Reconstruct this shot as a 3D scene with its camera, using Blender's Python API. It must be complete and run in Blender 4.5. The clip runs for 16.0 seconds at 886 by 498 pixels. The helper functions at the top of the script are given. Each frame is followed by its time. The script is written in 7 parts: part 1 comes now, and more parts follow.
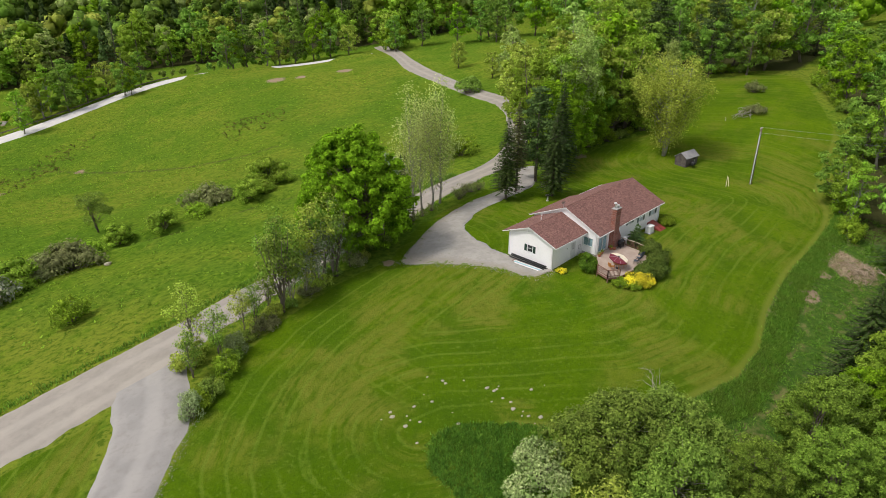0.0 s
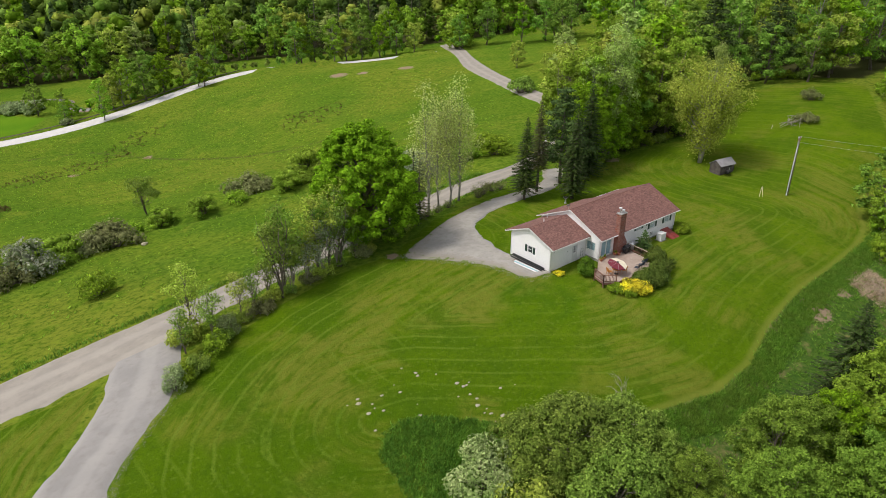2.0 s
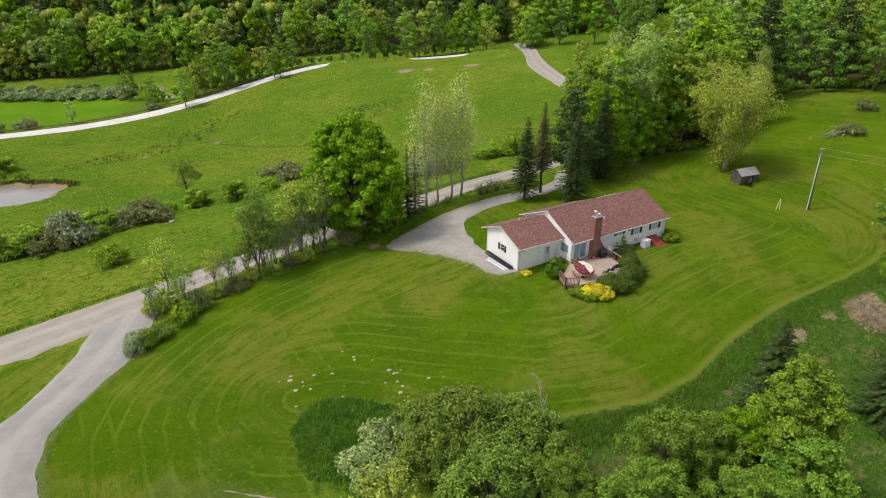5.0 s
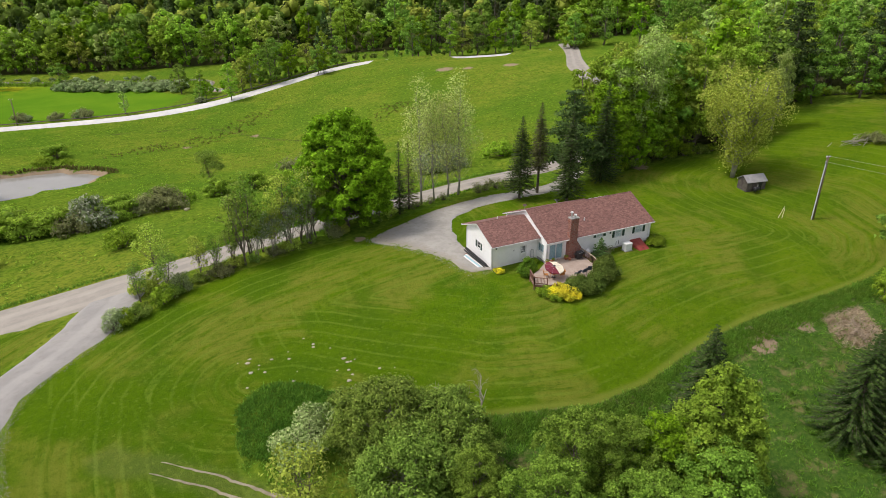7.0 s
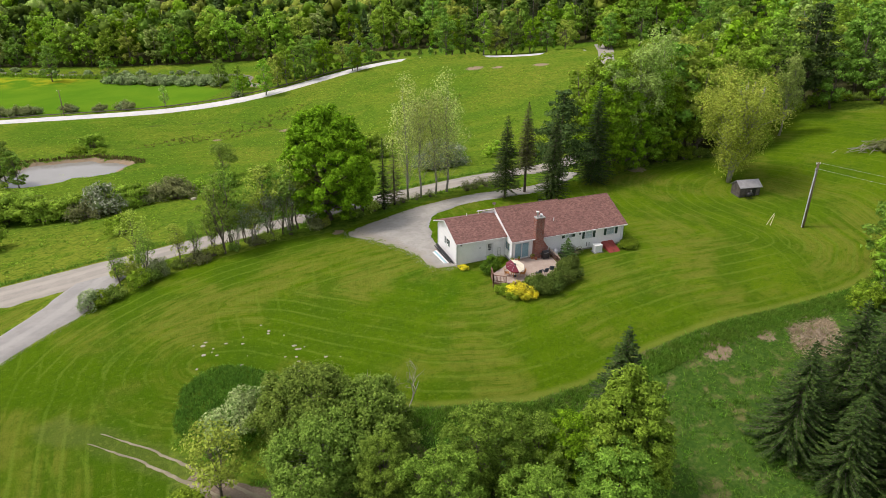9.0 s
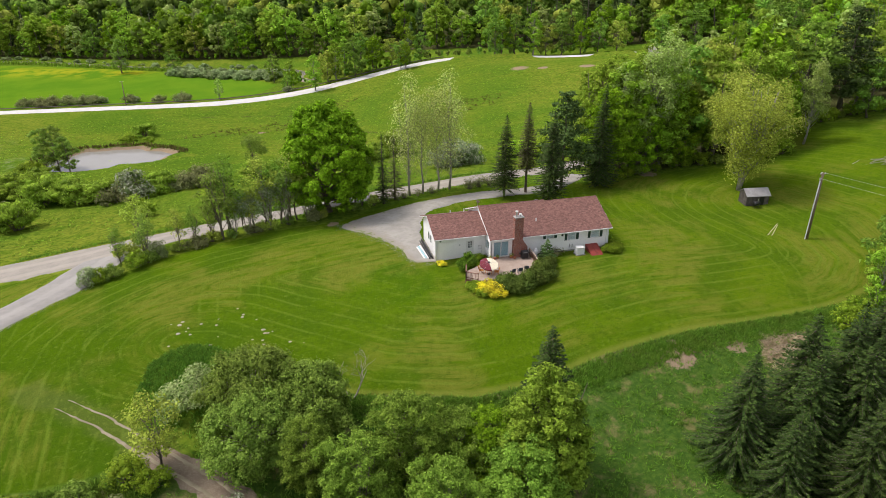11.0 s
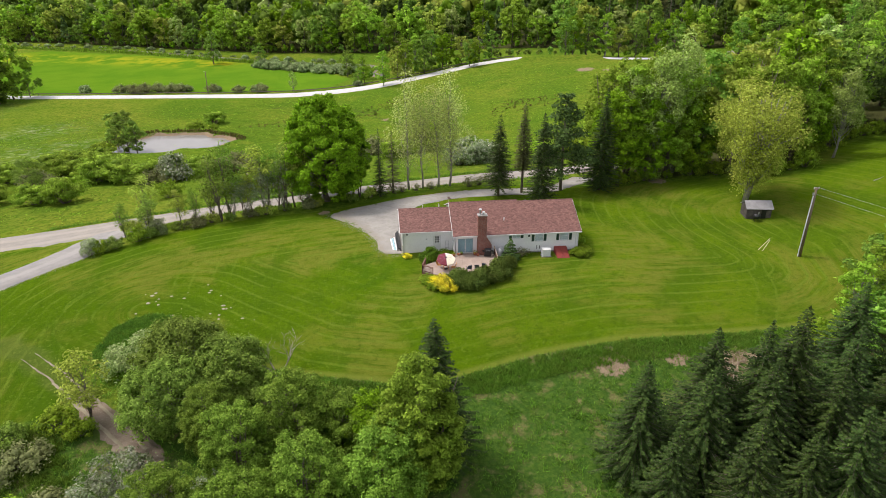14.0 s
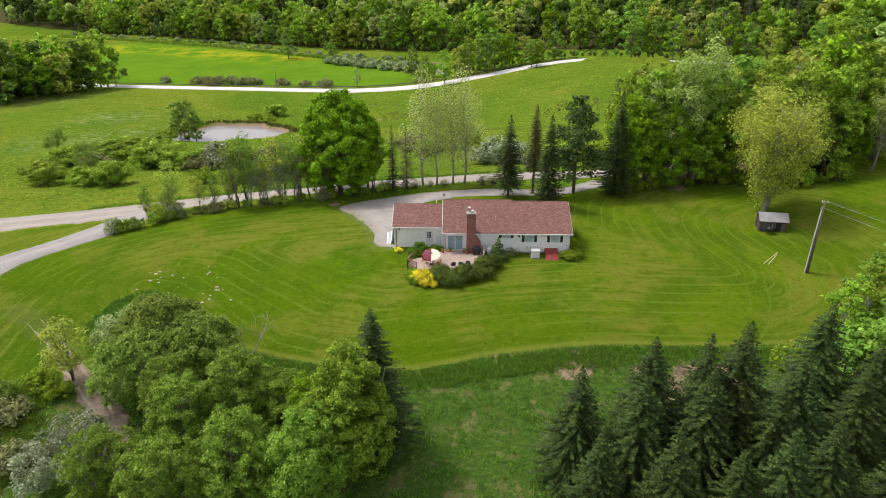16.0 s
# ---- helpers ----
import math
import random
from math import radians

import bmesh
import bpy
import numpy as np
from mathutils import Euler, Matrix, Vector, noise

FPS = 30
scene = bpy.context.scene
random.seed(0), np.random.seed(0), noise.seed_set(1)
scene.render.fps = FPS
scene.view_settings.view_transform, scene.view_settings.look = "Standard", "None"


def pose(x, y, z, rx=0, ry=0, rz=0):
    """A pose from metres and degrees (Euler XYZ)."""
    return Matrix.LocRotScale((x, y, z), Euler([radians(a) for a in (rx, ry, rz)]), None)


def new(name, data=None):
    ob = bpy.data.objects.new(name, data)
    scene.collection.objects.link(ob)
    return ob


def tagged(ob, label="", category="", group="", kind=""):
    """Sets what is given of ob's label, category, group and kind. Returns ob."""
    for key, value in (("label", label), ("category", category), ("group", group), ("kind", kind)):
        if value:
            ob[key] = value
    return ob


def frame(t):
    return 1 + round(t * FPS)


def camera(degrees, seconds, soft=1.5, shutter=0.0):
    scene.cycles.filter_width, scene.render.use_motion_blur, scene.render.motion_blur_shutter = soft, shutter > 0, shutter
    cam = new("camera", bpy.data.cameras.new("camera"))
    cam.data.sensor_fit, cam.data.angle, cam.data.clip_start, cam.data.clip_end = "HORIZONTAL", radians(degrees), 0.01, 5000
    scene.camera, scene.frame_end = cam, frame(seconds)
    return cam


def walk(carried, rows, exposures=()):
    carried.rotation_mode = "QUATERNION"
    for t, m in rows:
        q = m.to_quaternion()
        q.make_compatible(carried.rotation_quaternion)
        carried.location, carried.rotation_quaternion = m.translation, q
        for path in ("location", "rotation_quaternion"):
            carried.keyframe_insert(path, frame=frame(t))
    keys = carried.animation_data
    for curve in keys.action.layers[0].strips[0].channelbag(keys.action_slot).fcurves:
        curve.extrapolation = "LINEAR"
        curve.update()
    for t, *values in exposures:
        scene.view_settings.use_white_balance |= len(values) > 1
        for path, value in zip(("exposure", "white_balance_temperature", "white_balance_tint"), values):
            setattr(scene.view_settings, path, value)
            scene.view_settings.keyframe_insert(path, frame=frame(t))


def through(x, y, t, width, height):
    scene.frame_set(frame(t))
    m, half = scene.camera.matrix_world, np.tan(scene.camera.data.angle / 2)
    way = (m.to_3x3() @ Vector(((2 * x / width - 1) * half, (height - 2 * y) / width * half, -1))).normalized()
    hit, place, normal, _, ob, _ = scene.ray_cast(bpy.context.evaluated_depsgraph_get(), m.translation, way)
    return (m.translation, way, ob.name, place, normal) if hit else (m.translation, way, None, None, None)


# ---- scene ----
cam = camera(66.9, 16.0, soft=0.85)
METRES, EYE, TILT, LEAN, TURN = 85.0, 38.2, -25.0, 0.0, -46.0
START = (-70.5, -40.7)
ROWS = [
    (0.0, 0.0, 0.0, 0.0, 0.0, 0.0, -0.0),
    (0.5, 0.027, -0.0034, -0.0011, 1.77, -0.03, -0.84),
    (1.0, 0.0547, -0.0058, -0.0015, 3.46, -0.08, -1.64),
    (1.5, 0.0833, -0.007, -0.0014, 4.95, -0.17, -2.34),
    (2.0, 0.112, -0.0073, -0.0009, 6.3, -0.27, -2.99),
    (2.5, 0.1415, -0.007, -0.0004, 7.64, -0.38, -3.6),
    (3.0, 0.1711, -0.0062, 0.0007, 8.93, -0.49, -4.19),
    (3.5, 0.2012, -0.005, 0.0023, 10.24, -0.64, -4.78),
    (4.0, 0.2314, -0.0028, 0.0039, 11.55, -0.79, -5.39),
    (6.5, 0.3819, 0.018, 0.015, 17.8, -1.62, -8.18),
    (7.0, 0.4121, 0.0238, 0.0186, 19.03, -1.83, -8.7),
    (7.5, 0.4424, 0.03, 0.0224, 20.23, -2.05, -9.21),
    (8.0, 0.4727, 0.037, 0.0265, 21.33, -2.26, -9.68),
    (8.5, 0.5029, 0.0448, 0.0307, 22.34, -2.45, -10.1),
    (9.0, 0.5328, 0.0534, 0.0352, 23.33, -2.65, -10.51),
    (11.5, 0.6806, 0.1037, 0.0627, 30.18, -4.16, -13.27),
    (12.0, 0.7097, 0.1159, 0.0694, 31.33, -4.45, -13.69),
    (12.5, 0.7387, 0.1287, 0.0764, 32.69, -4.82, -14.19),
    (13.0, 0.7677, 0.1426, 0.0838, 34.17, -5.21, -14.72),
    (13.5, 0.7963, 0.1575, 0.0918, 35.71, -5.64, -15.26),
    (14.0, 0.8245, 0.1735, 0.1002, 37.23, -6.06, -15.77),
    (14.5, 0.8524, 0.1902, 0.1088, 39.02, -6.58, -16.38),
    (15.0, 0.88, 0.2081, 0.1178, 40.97, -7.16, -17.01),
    (15.5, 0.9069, 0.227, 0.1273, 42.82, -7.74, -17.59),
    (16.0, 0.9331, 0.2468, 0.1369, 44.38, -8.22, -18.05),
]
walk(cam, [(t, pose(*START, EYE, TILT, LEAN, TURN) @ pose(METRES * x, METRES * y, METRES * z, 90 + pitch, roll, yaw)) for t, x, y, z, yaw, pitch, roll in ROWS],
     [(0.0, -0.20, 6450, 13), (8.0, -0.07, 6450, 15), (12.0, 0.04, 6450, 16), (16.0, 0.12, 6450, 17)])

# ---- world, sun ----
SUN_FROM = Vector((-0.56, 0.27, 1.0)).normalized()      # towards the sun
world = bpy.data.worlds.new("sky")
scene.world = world
world.use_nodes = True
wn = world.node_tree
sky = wn.nodes.new("ShaderNodeTexSky")
sky.sky_type, sky.sun_disc = "NISHITA", False
sky.sun_elevation = math.asin(SUN_FROM.z)
sky.sun_rotation = math.atan2(SUN_FROM.x, SUN_FROM.y)
sky.air_density, sky.dust_density = 1.0, 2.5
veil = wn.nodes.new("ShaderNodeHueSaturation")           # thin high cloud whitens the sky
veil.inputs["Saturation"].default_value = 0.25
wn.links.new(sky.outputs[0], veil.inputs["Color"])
wn.links.new(veil.outputs[0], wn.nodes["Background"].inputs[0])
wn.nodes["Background"].inputs[1].default_value = 0.20
sun_data = bpy.data.lights.new("sun", "SUN")
sun_data.energy, sun_data.angle, sun_data.color = 2.35, radians(10.0), (1.0, 0.93, 0.82)
sun = new("sun", sun_data)
sun.rotation_euler = SUN_FROM.to_track_quat("Z", "Y").to_euler()

# ---- terrain ----
SPOTS_NEAR = """8 5 0  18 -1 0.2  0 -13 -0.6  19 -16 -1.2  14 -23 -2.8  28 -24 -3.4  5 -29 -4.4  -44 -18 -2.4
-37 -7 -2.1  -29 -3 -1.9  -57 3 -3.0  -48 17 -2.7  -55 22 -4.4  -16 18 -0.9  48 -2 -1.6  46 13 -0.6  10 25 -0.8
45 30 -1.0  75 11 4  107 27 5.5  -60 50 -9.5"""
SPOTS_FAR = """91 105 -7.8  8 139 -22.5  34 160 -21  -5 185 -29  -64 140 -22.5  -4 233 -27.5  57 242 -18.1
80 198 -14  139 195 -10.6  -87 251 -32  -90 350 -36  119 235 -16.4  -230 470 -41  -330 250 -38  40 320 -26
190 300 -12  270 120 4  230 -30 12  120 -90 2  0 -110 -10  -120 -70 -6  -190 60 -18"""


def heights():
    p = np.array([float(v) for v in (SPOTS_NEAR + " " + SPOTS_FAR).split()]).reshape(-1, 3)
    xy = p[:, :2] / 100
    kern = lambda r2: 0.5 * r2 * np.log(np.maximum(r2, 1e-9))
    k = kern(((xy[:, None] - xy[None]) ** 2).sum(-1)) + np.eye(len(p)) * 0.003
    q = np.c_[np.ones(len(p)), xy]
    w = np.linalg.solve(np.block([[k, q], [q.T, np.zeros((3, 3))]]), np.r_[p[:, 2], 0, 0, 0])

    def plain(x, y):
        x, y = np.asarray(x, float), np.asarray(y, float)
        r = np.hypot(x, y - 150)
        f = np.minimum(1, 480 / np.maximum(r, 1))
        u = np.stack([x * f, 150 + (y - 150) * f], -1) / 100
        z = kern(((u[..., None, :] - xy) ** 2).sum(-1)) @ w[:-3] + w[-3] + u @ w[-2:]
        # wooded hills beyond the river
        line = np.where(x < 50, 318 - 0.55 * (x - 50), 318 - 0.75 * (x - 50))
        line = np.maximum(line, 150)
        d = np.maximum(0, (y - line) * 0.86 - 10)
        z = z + 46 * (1 - np.exp(-d * d / (2 * 150 ** 2))) * np.clip((420 - x) / 200, 0.15, 1)
        return z
    return plain


H = heights()


# ---- small mesh tools ----
class Mesh:
    """Collects points and faces for one mesh."""

    def __init__(self):
        self.v, self.f = [], []

    def add(self, pts, faces):
        o = len(self.v)
        self.v += [tuple(p) for p in pts]
        self.f += [tuple(i + o for i in q) for q in faces]
        return self

    def box(self, x0, y0, z0, x1, y1, z1, m=None):
        p = [Vector(c) for c in ((x0, y0, z0), (x1, y0, z0), (x1, y1, z0), (x0, y1, z0), (x0, y0, z1), (x1, y0, z1), (x1, y1, z1), (x0, y1, z1))]
        if m is not None:
            p = [m @ c for c in p]
        return self.add(p, ((0, 3, 2, 1), (4, 5, 6, 7), (0, 1, 5, 4), (1, 2, 6, 5), (2, 3, 7, 6), (3, 0, 4, 7)))

    def beam(self, a, b, w, h):
        """A rectangular bar from a to b."""
        a, b = Vector(a), Vector(b)
        d = (b - a).normalized()
        s = d.cross(Vector((0, 0, 1)))
        s = s.normalized() if s.length > 0.01 else Vector((1, 0, 0))
        u = s.cross(d)
        pts = [c + s * i * w / 2 + u * j * h / 2 for c in (a, b) for i, j in ((-1, -1), (1, -1), (1, 1), (-1, 1))]
        return self.add(pts, ((0, 3, 2, 1), (4, 5, 6, 7), (0, 1, 5, 4), (1, 2, 6, 5), (2, 3, 7, 6), (3, 0, 4, 7)))

    def tube(self, path, radii, n=7, caps=True):
        path = [Vector(p) for p in path]
        rings = []
        for i, p in enumerate(path):
            d = (path[min(i + 1, len(path) - 1)] - path[max(i - 1, 0)]).normalized()
            s = d.cross(Vector((0.13, 0.97, 0.2)))
            if s.length < 0.05:
                s = d.cross(Vector((1, 0, 0)))
            s.normalize()
            u = s.cross(d)
            rings.append([p + (s * math.cos(6.2832 * k / n) + u * math.sin(6.2832 * k / n)) * radii[i] for k in range(n)])
        pts = [p for r in rings for p in r]
        faces = [(i * n + k, i * n + (k + 1) % n, (i + 1) * n + (k + 1) % n, (i + 1) * n + k) for i in range(len(path) - 1) for k in range(n)]
        if caps:
            faces += [tuple(range(n - 1, -1, -1)), tuple((len(path) - 1) * n + k for k in range(n))]
        return self.add(pts, faces)

    def prism(self, outline, z0, z1):
        n = len(outline)
        pts = [(x, y, z0) for x, y in outline] + [(x, y, z1) for x, y in outline]
        return self.add(pts, [tuple(range(n - 1, -1, -1)), tuple(range(n, 2 * n))] + [(i, (i + 1) % n, n + (i + 1) % n, n + i) for i in range(n)])

    def lump(self, centre, rad, seed=0, rough=0.2, div=2):
        b = bmesh.new()
        bmesh.ops.create_icosphere(b, subdivisions=div, radius=1)
        b.verts.ensure_lookup_table()
        pts = []
        for q in b.verts:
            k = 1 + rough * noise.noise(q.co * 1.7 + Vector((seed * 3.1, seed, 0)))
            pts.append((centre[0] + q.co.x * rad[0] * k, centre[1] + q.co.y * rad[1] * k, centre[2] + q.co.z * rad[2] * k))
        faces = [tuple(q.index for q in f.verts) for f in b.faces]
        b.free()
        return self.add(pts, faces)

    def data(self, name, material, smooth=False, bevel=0.0):
        me = bpy.data.meshes.new(name)
        me.from_pydata(self.v, [], self.f)
        if bevel:
            b = bmesh.new()
            b.from_mesh(me)
            bmesh.ops.bevel(b, geom=b.edges[:], offset=bevel, segments=1, affect="EDGES")
            b.to_mesh(me)
            b.free()
        me.validate()
        me.materials.append(material)
        if smooth:
            me.polygons.foreach_set("use_smooth", [True] * len(me.polygons))
        return me


def part(name, mb, material, parent=None, label="", smooth=False, bevel=0.0):
    """One mesh object, under a thing or a part if one is given."""
    ob = new(name, mb.data(name, material, smooth, bevel) if isinstance(mb, Mesh) else mb)
    if parent is not None:
        ob.parent = parent
    return tagged(ob, label)


def thing(name, at, label, category, group="", turn=0.0):
    ob = new(name)
    ob.empty_display_size = 0.2
    ob.matrix_basis = pose(*at, 0, 0, turn)
    return tagged(ob, label, category, group)


def raw_mesh(name, verts, faces, material):
    """A mesh from arrays of points and of equal-sided faces."""
    me = bpy.data.meshes.new(name)
    n, k = faces.shape
    me.vertices.add(len(verts))
    me.vertices.foreach_set("co", np.ascontiguousarray(verts, dtype=np.float32).ravel())
    me.loops.add(n * k)
    me.loops.foreach_set("vertex_index", np.ascontiguousarray(faces, dtype=np.int32).ravel())
    me.polygons.add(n)
    me.polygons.foreach_set("loop_start", np.arange(n, dtype=np.int32) * k)
    me.update(calc_edges=True)
    me.materials.append(material)
    return me


# ---- materials ----
def start(name):
    m = bpy.data.materials.new(name)
    m.use_nodes = True
    return m, m.node_tree, m.node_tree.nodes["Principled BSDF"]


def node(nt, kind, **values):
    n = nt.nodes.new(kind)
    for key, v in values.items():
        n.inputs[key.replace("_", " ")].default_value = v
    return n


def noise_of(nt, scale, detail=4.0, rough=0.6, vector=None):
    n = node(nt, "ShaderNodeTexNoise", Scale=scale, Detail=detail, Roughness=rough)
    if vector is None:
        vector = nt.nodes.new("ShaderNodeTexCoord").outputs["Object"]
    nt.links.new(vector, n.inputs["Vector"])
    return n.outputs["Fac"]


def ramp(nt, fac, lo, hi):
    n = nt.nodes.new("ShaderNodeMapRange")
    n.interpolation_type = "SMOOTHSTEP"
    n.inputs["From Min"].default_value, n.inputs["From Max"].default_value = lo, hi
    nt.links.new(fac, n.inputs["Value"])
    return n.outputs["Result"]


def mix(nt, fac, a, b):
    n = nt.nodes.new("ShaderNodeMix")
    n.data_type = "RGBA"
    for socket, v in ((n.inputs[0], fac), (n.inputs[6], a), (n.inputs[7], b)):
        if isinstance(v, tuple):
            socket.default_value = (*v, 1.0) if len(v) == 3 else v
        elif isinstance(v, (int, float)):
            socket.default_value = v
        else:
            nt.links.new(v, socket)
    return n.outputs[2]


def calc(nt, op, a, b=0.0, c=0.0):
    n = nt.nodes.new("ShaderNodeMath")
    n.operation = op
    for socket, v in zip(n.inputs, (a, b, c)):
        if isinstance(v, (int, float)):
            socket.default_value = v
        else:
            nt.links.new(v, socket)
    return n.outputs[0]


def relief(nt, bsdf, height, strength, distance):
    n = node(nt, "ShaderNodeBump", Strength=strength, Distance=distance)
    nt.links.new(height, n.inputs["Height"])
    nt.links.new(n.outputs[0], bsdf.inputs["Normal"])


def surface(name, a, b, scale=3.0, fine=25.0, rough=0.8, bump=0.3, depth=0.02, metal=0.0, c=None):
    """A worn surface: two colours at a coarse scale, grain at a fine one, relief."""
    m, nt, bsdf = start(name)
    coarse, grain = noise_of(nt, scale), noise_of(nt, fine)
    col = mix(nt, ramp(nt, coarse, 0.35, 0.65), a, b)
    dark = tuple(v * 0.72 for v in a) if c is None else c
    col = mix(nt, calc(nt, "MULTIPLY", ramp(nt, grain, 0.45, 0.75), 0.5), col, dark)
    nt.links.new(col, bsdf.inputs["Base Color"])
    bsdf.inputs["Roughness"].default_value, bsdf.inputs["Metallic"].default_value = rough, metal
    relief(nt, bsdf, grain, bump, depth)
    return m


def foliage(name, a, b, c, through=0.34):
    """Leaves: hue differs from leaf to leaf and from tree to tree, and light passes through."""
    m, nt, bsdf = start(name)
    isle = nt.nodes.new("ShaderNodeNewGeometry").outputs["Random Per Island"]
    each = nt.nodes.new("ShaderNodeObjectInfo").outputs["Random"]
    patch = noise_of(nt, 0.55, 2.0)
    col = mix(nt, isle, a, b)
    col = mix(nt, calc(nt, "MULTIPLY", ramp(nt, patch, 0.35, 0.7), 0.6), col, c)
    hsv = nt.nodes.new("ShaderNodeHueSaturation")
    nt.links.new(col, hsv.inputs["Color"])
    nt.links.new(calc(nt, "MULTIPLY_ADD", each, 0.02, 0.49), hsv.inputs["Hue"])
    tone = calc(nt, "MULTIPLY_ADD", calc(nt, "FRACT", calc(nt, "MULTIPLY", isle, 7.31)), 0.9, 0.62)
    nt.links.new(calc(nt, "MULTIPLY", tone, calc(nt, "MULTIPLY_ADD", each, 0.4, 0.84)), hsv.inputs["Value"])
    nt.links.new(hsv.outputs[0], bsdf.inputs["Base Color"])
    bsdf.inputs["Roughness"].default_value = 0.75
    bsdf.inputs["Specular IOR Level"].default_value = 0.1
    tr = nt.nodes.new("ShaderNodeBsdfTranslucent")
    nt.links.new(hsv.outputs[0], tr.inputs[0])
    mx = nt.nodes.new("ShaderNodeMixShader")
    mx.inputs[0].default_value = through
    nt.links.new(bsdf.outputs[0], mx.inputs[1])
    nt.links.new(tr.outputs[0], mx.inputs[2])
    nt.links.new(mx.outputs[0], nt.nodes["Material Output"].inputs[0])
    return m


M_MAPLE = foliage("maple leaves", (0.155, 0.285, 0.009), (0.25, 0.42, 0.014), (0.10, 0.205, 0.007))
M_BROAD = foliage("spring leaves", (0.150, 0.285, 0.034), (0.265, 0.425, 0.062), (0.105, 0.215, 0.024))
M_PALELEAF = foliage("pale green poplar leaves", (0.33, 0.44, 0.11), (0.50, 0.60, 0.20), (0.23, 0.36, 0.06), 0.5)
M_NEAR = foliage("leaves of young trees", (0.150, 0.255, 0.028), (0.255, 0.385, 0.050), (0.100, 0.188, 0.019))
M_WILLOW = foliage("golden willow leaves", (0.31, 0.35, 0.048), (0.44, 0.47, 0.085), (0.23, 0.29, 0.038), 0.4)
M_THORN = foliage("thorn leaves", (0.185, 0.295, 0.026), (0.32, 0.44, 0.046), (0.12, 0.215, 0.017))
M_GOLD = foliage("yellow-green spring leaves", (0.30, 0.385, 0.050), (0.44, 0.51, 0.088), (0.22, 0.31, 0.038))
M_GREY = foliage("pale silvery leaves", (0.33, 0.41, 0.11), (0.43, 0.50, 0.17), (0.23, 0.33, 0.07), 0.5)
M_SILVER = foliage("pale new poplar leaves", (0.46, 0.53, 0.17), (0.58, 0.64, 0.25), (0.36, 0.45, 0.12), 0.55)
M_APPLE = foliage("apple leaves", (0.155, 0.245, 0.033), (0.280, 0.385, 0.068), (0.100, 0.180, 0.023))
M_BLOSSOM = foliage("white blossom and leaves", (0.12, 0.20, 0.045), (0.50, 0.50, 0.41), (0.14, 0.21, 0.06))
M_CREAM = foliage("cream blossom and leaves", (0.24, 0.32, 0.10), (0.42, 0.46, 0.21), (0.14, 0.22, 0.045))
M_SPRUCE = foliage("spruce needles", (0.034, 0.068, 0.015), (0.072, 0.118, 0.022), (0.023, 0.045, 0.012), 0.12)
M_PINE = foliage("pine needles", (0.055, 0.10, 0.026), (0.105, 0.165, 0.040), (0.038, 0.07, 0.02), 0.15)
M_RUST = foliage("brown-tinged needles", (0.085, 0.085, 0.03), (0.10, 0.115, 0.035), (0.06, 0.065, 0.024), 0.1)
M_BUSH = foliage("bush leaves", (0.175, 0.285, 0.018), (0.31, 0.435, 0.032), (0.11, 0.205, 0.013))
M_SAGE = foliage("grey-green willow leaves", (0.24, 0.32, 0.13), (0.36, 0.43, 0.20), (0.15, 0.23, 0.075))
M_DUSK = foliage("reddish-brown bush leaves", (0.20, 0.22, 0.085), (0.28, 0.30, 0.12), (0.14, 0.16, 0.06))
M_HEDGE = foliage("clipped yew hedge", (0.08, 0.13, 0.018), (0.15, 0.20, 0.035), (0.05, 0.09, 0.015), 0.2)
M_YELLOW = foliage("yellow flowers", (0.85, 0.72, 0.02), (0.92, 0.82, 0.06), (0.20, 0.28, 0.02), 0.2)
M_TALL = foliage("tall grass", (0.11, 0.23, 0.024), (0.185, 0.325, 0.036), (0.15, 0.22, 0.03), 0.45)
M_TUSSOCK = foliage("pasture grass", (0.17, 0.28, 0.022), (0.23, 0.34, 0.03), (0.13, 0.22, 0.02), 0.45)
M_STRAW = foliage("dead straw", (0.36, 0.28, 0.17), (0.48, 0.4, 0.27), (0.25, 0.19, 0.11), 0.15)
M_REED = foliage("brown rushes", (0.13, 0.12, 0.035), (0.19, 0.165, 0.05), (0.09, 0.10, 0.025), 0.3)
M_BARK = surface("grey-brown bark", (0.12, 0.095, 0.07), (0.19, 0.16, 0.125), 2.0, 14.0, 0.9, 0.8, 0.03)
M_PALEBARK = surface("pale bark", (0.34, 0.32, 0.28), (0.24, 0.22, 0.18), 1.5, 9.0, 0.9, 0.5, 0.02)
M_DEAD = surface("bleached dead wood", (0.38, 0.34, 0.29), (0.27, 0.24, 0.2), 3.0, 18.0, 0.9, 0.5, 0.02)


def siding():
    m, nt, bsdf = start("white vinyl siding")
    co = nt.nodes.new("ShaderNodeTexCoord").outputs["Object"]
    sep = nt.nodes.new("ShaderNodeSeparateXYZ")
    nt.links.new(co, sep.inputs[0])
    lap = calc(nt, "FRACT", calc(nt, "MULTIPLY", sep.outputs[2], 1 / 0.115))
    dirt = noise_of(nt, 0.8)
    col = mix(nt, ramp(nt, dirt, 0.4, 0.8), (0.92, 0.91, 0.905), (0.87, 0.86, 0.85))
    col = mix(nt, calc(nt, "MULTIPLY", ramp(nt, lap, 0.93, 1.0), 0.5), col, (0.5, 0.5, 0.5))
    nt.links.new(col, bsdf.inputs["Base Color"])
    bsdf.inputs["Roughness"].default_value = 0.55
    relief(nt, bsdf, lap, 0.35, 0.012)
    return m


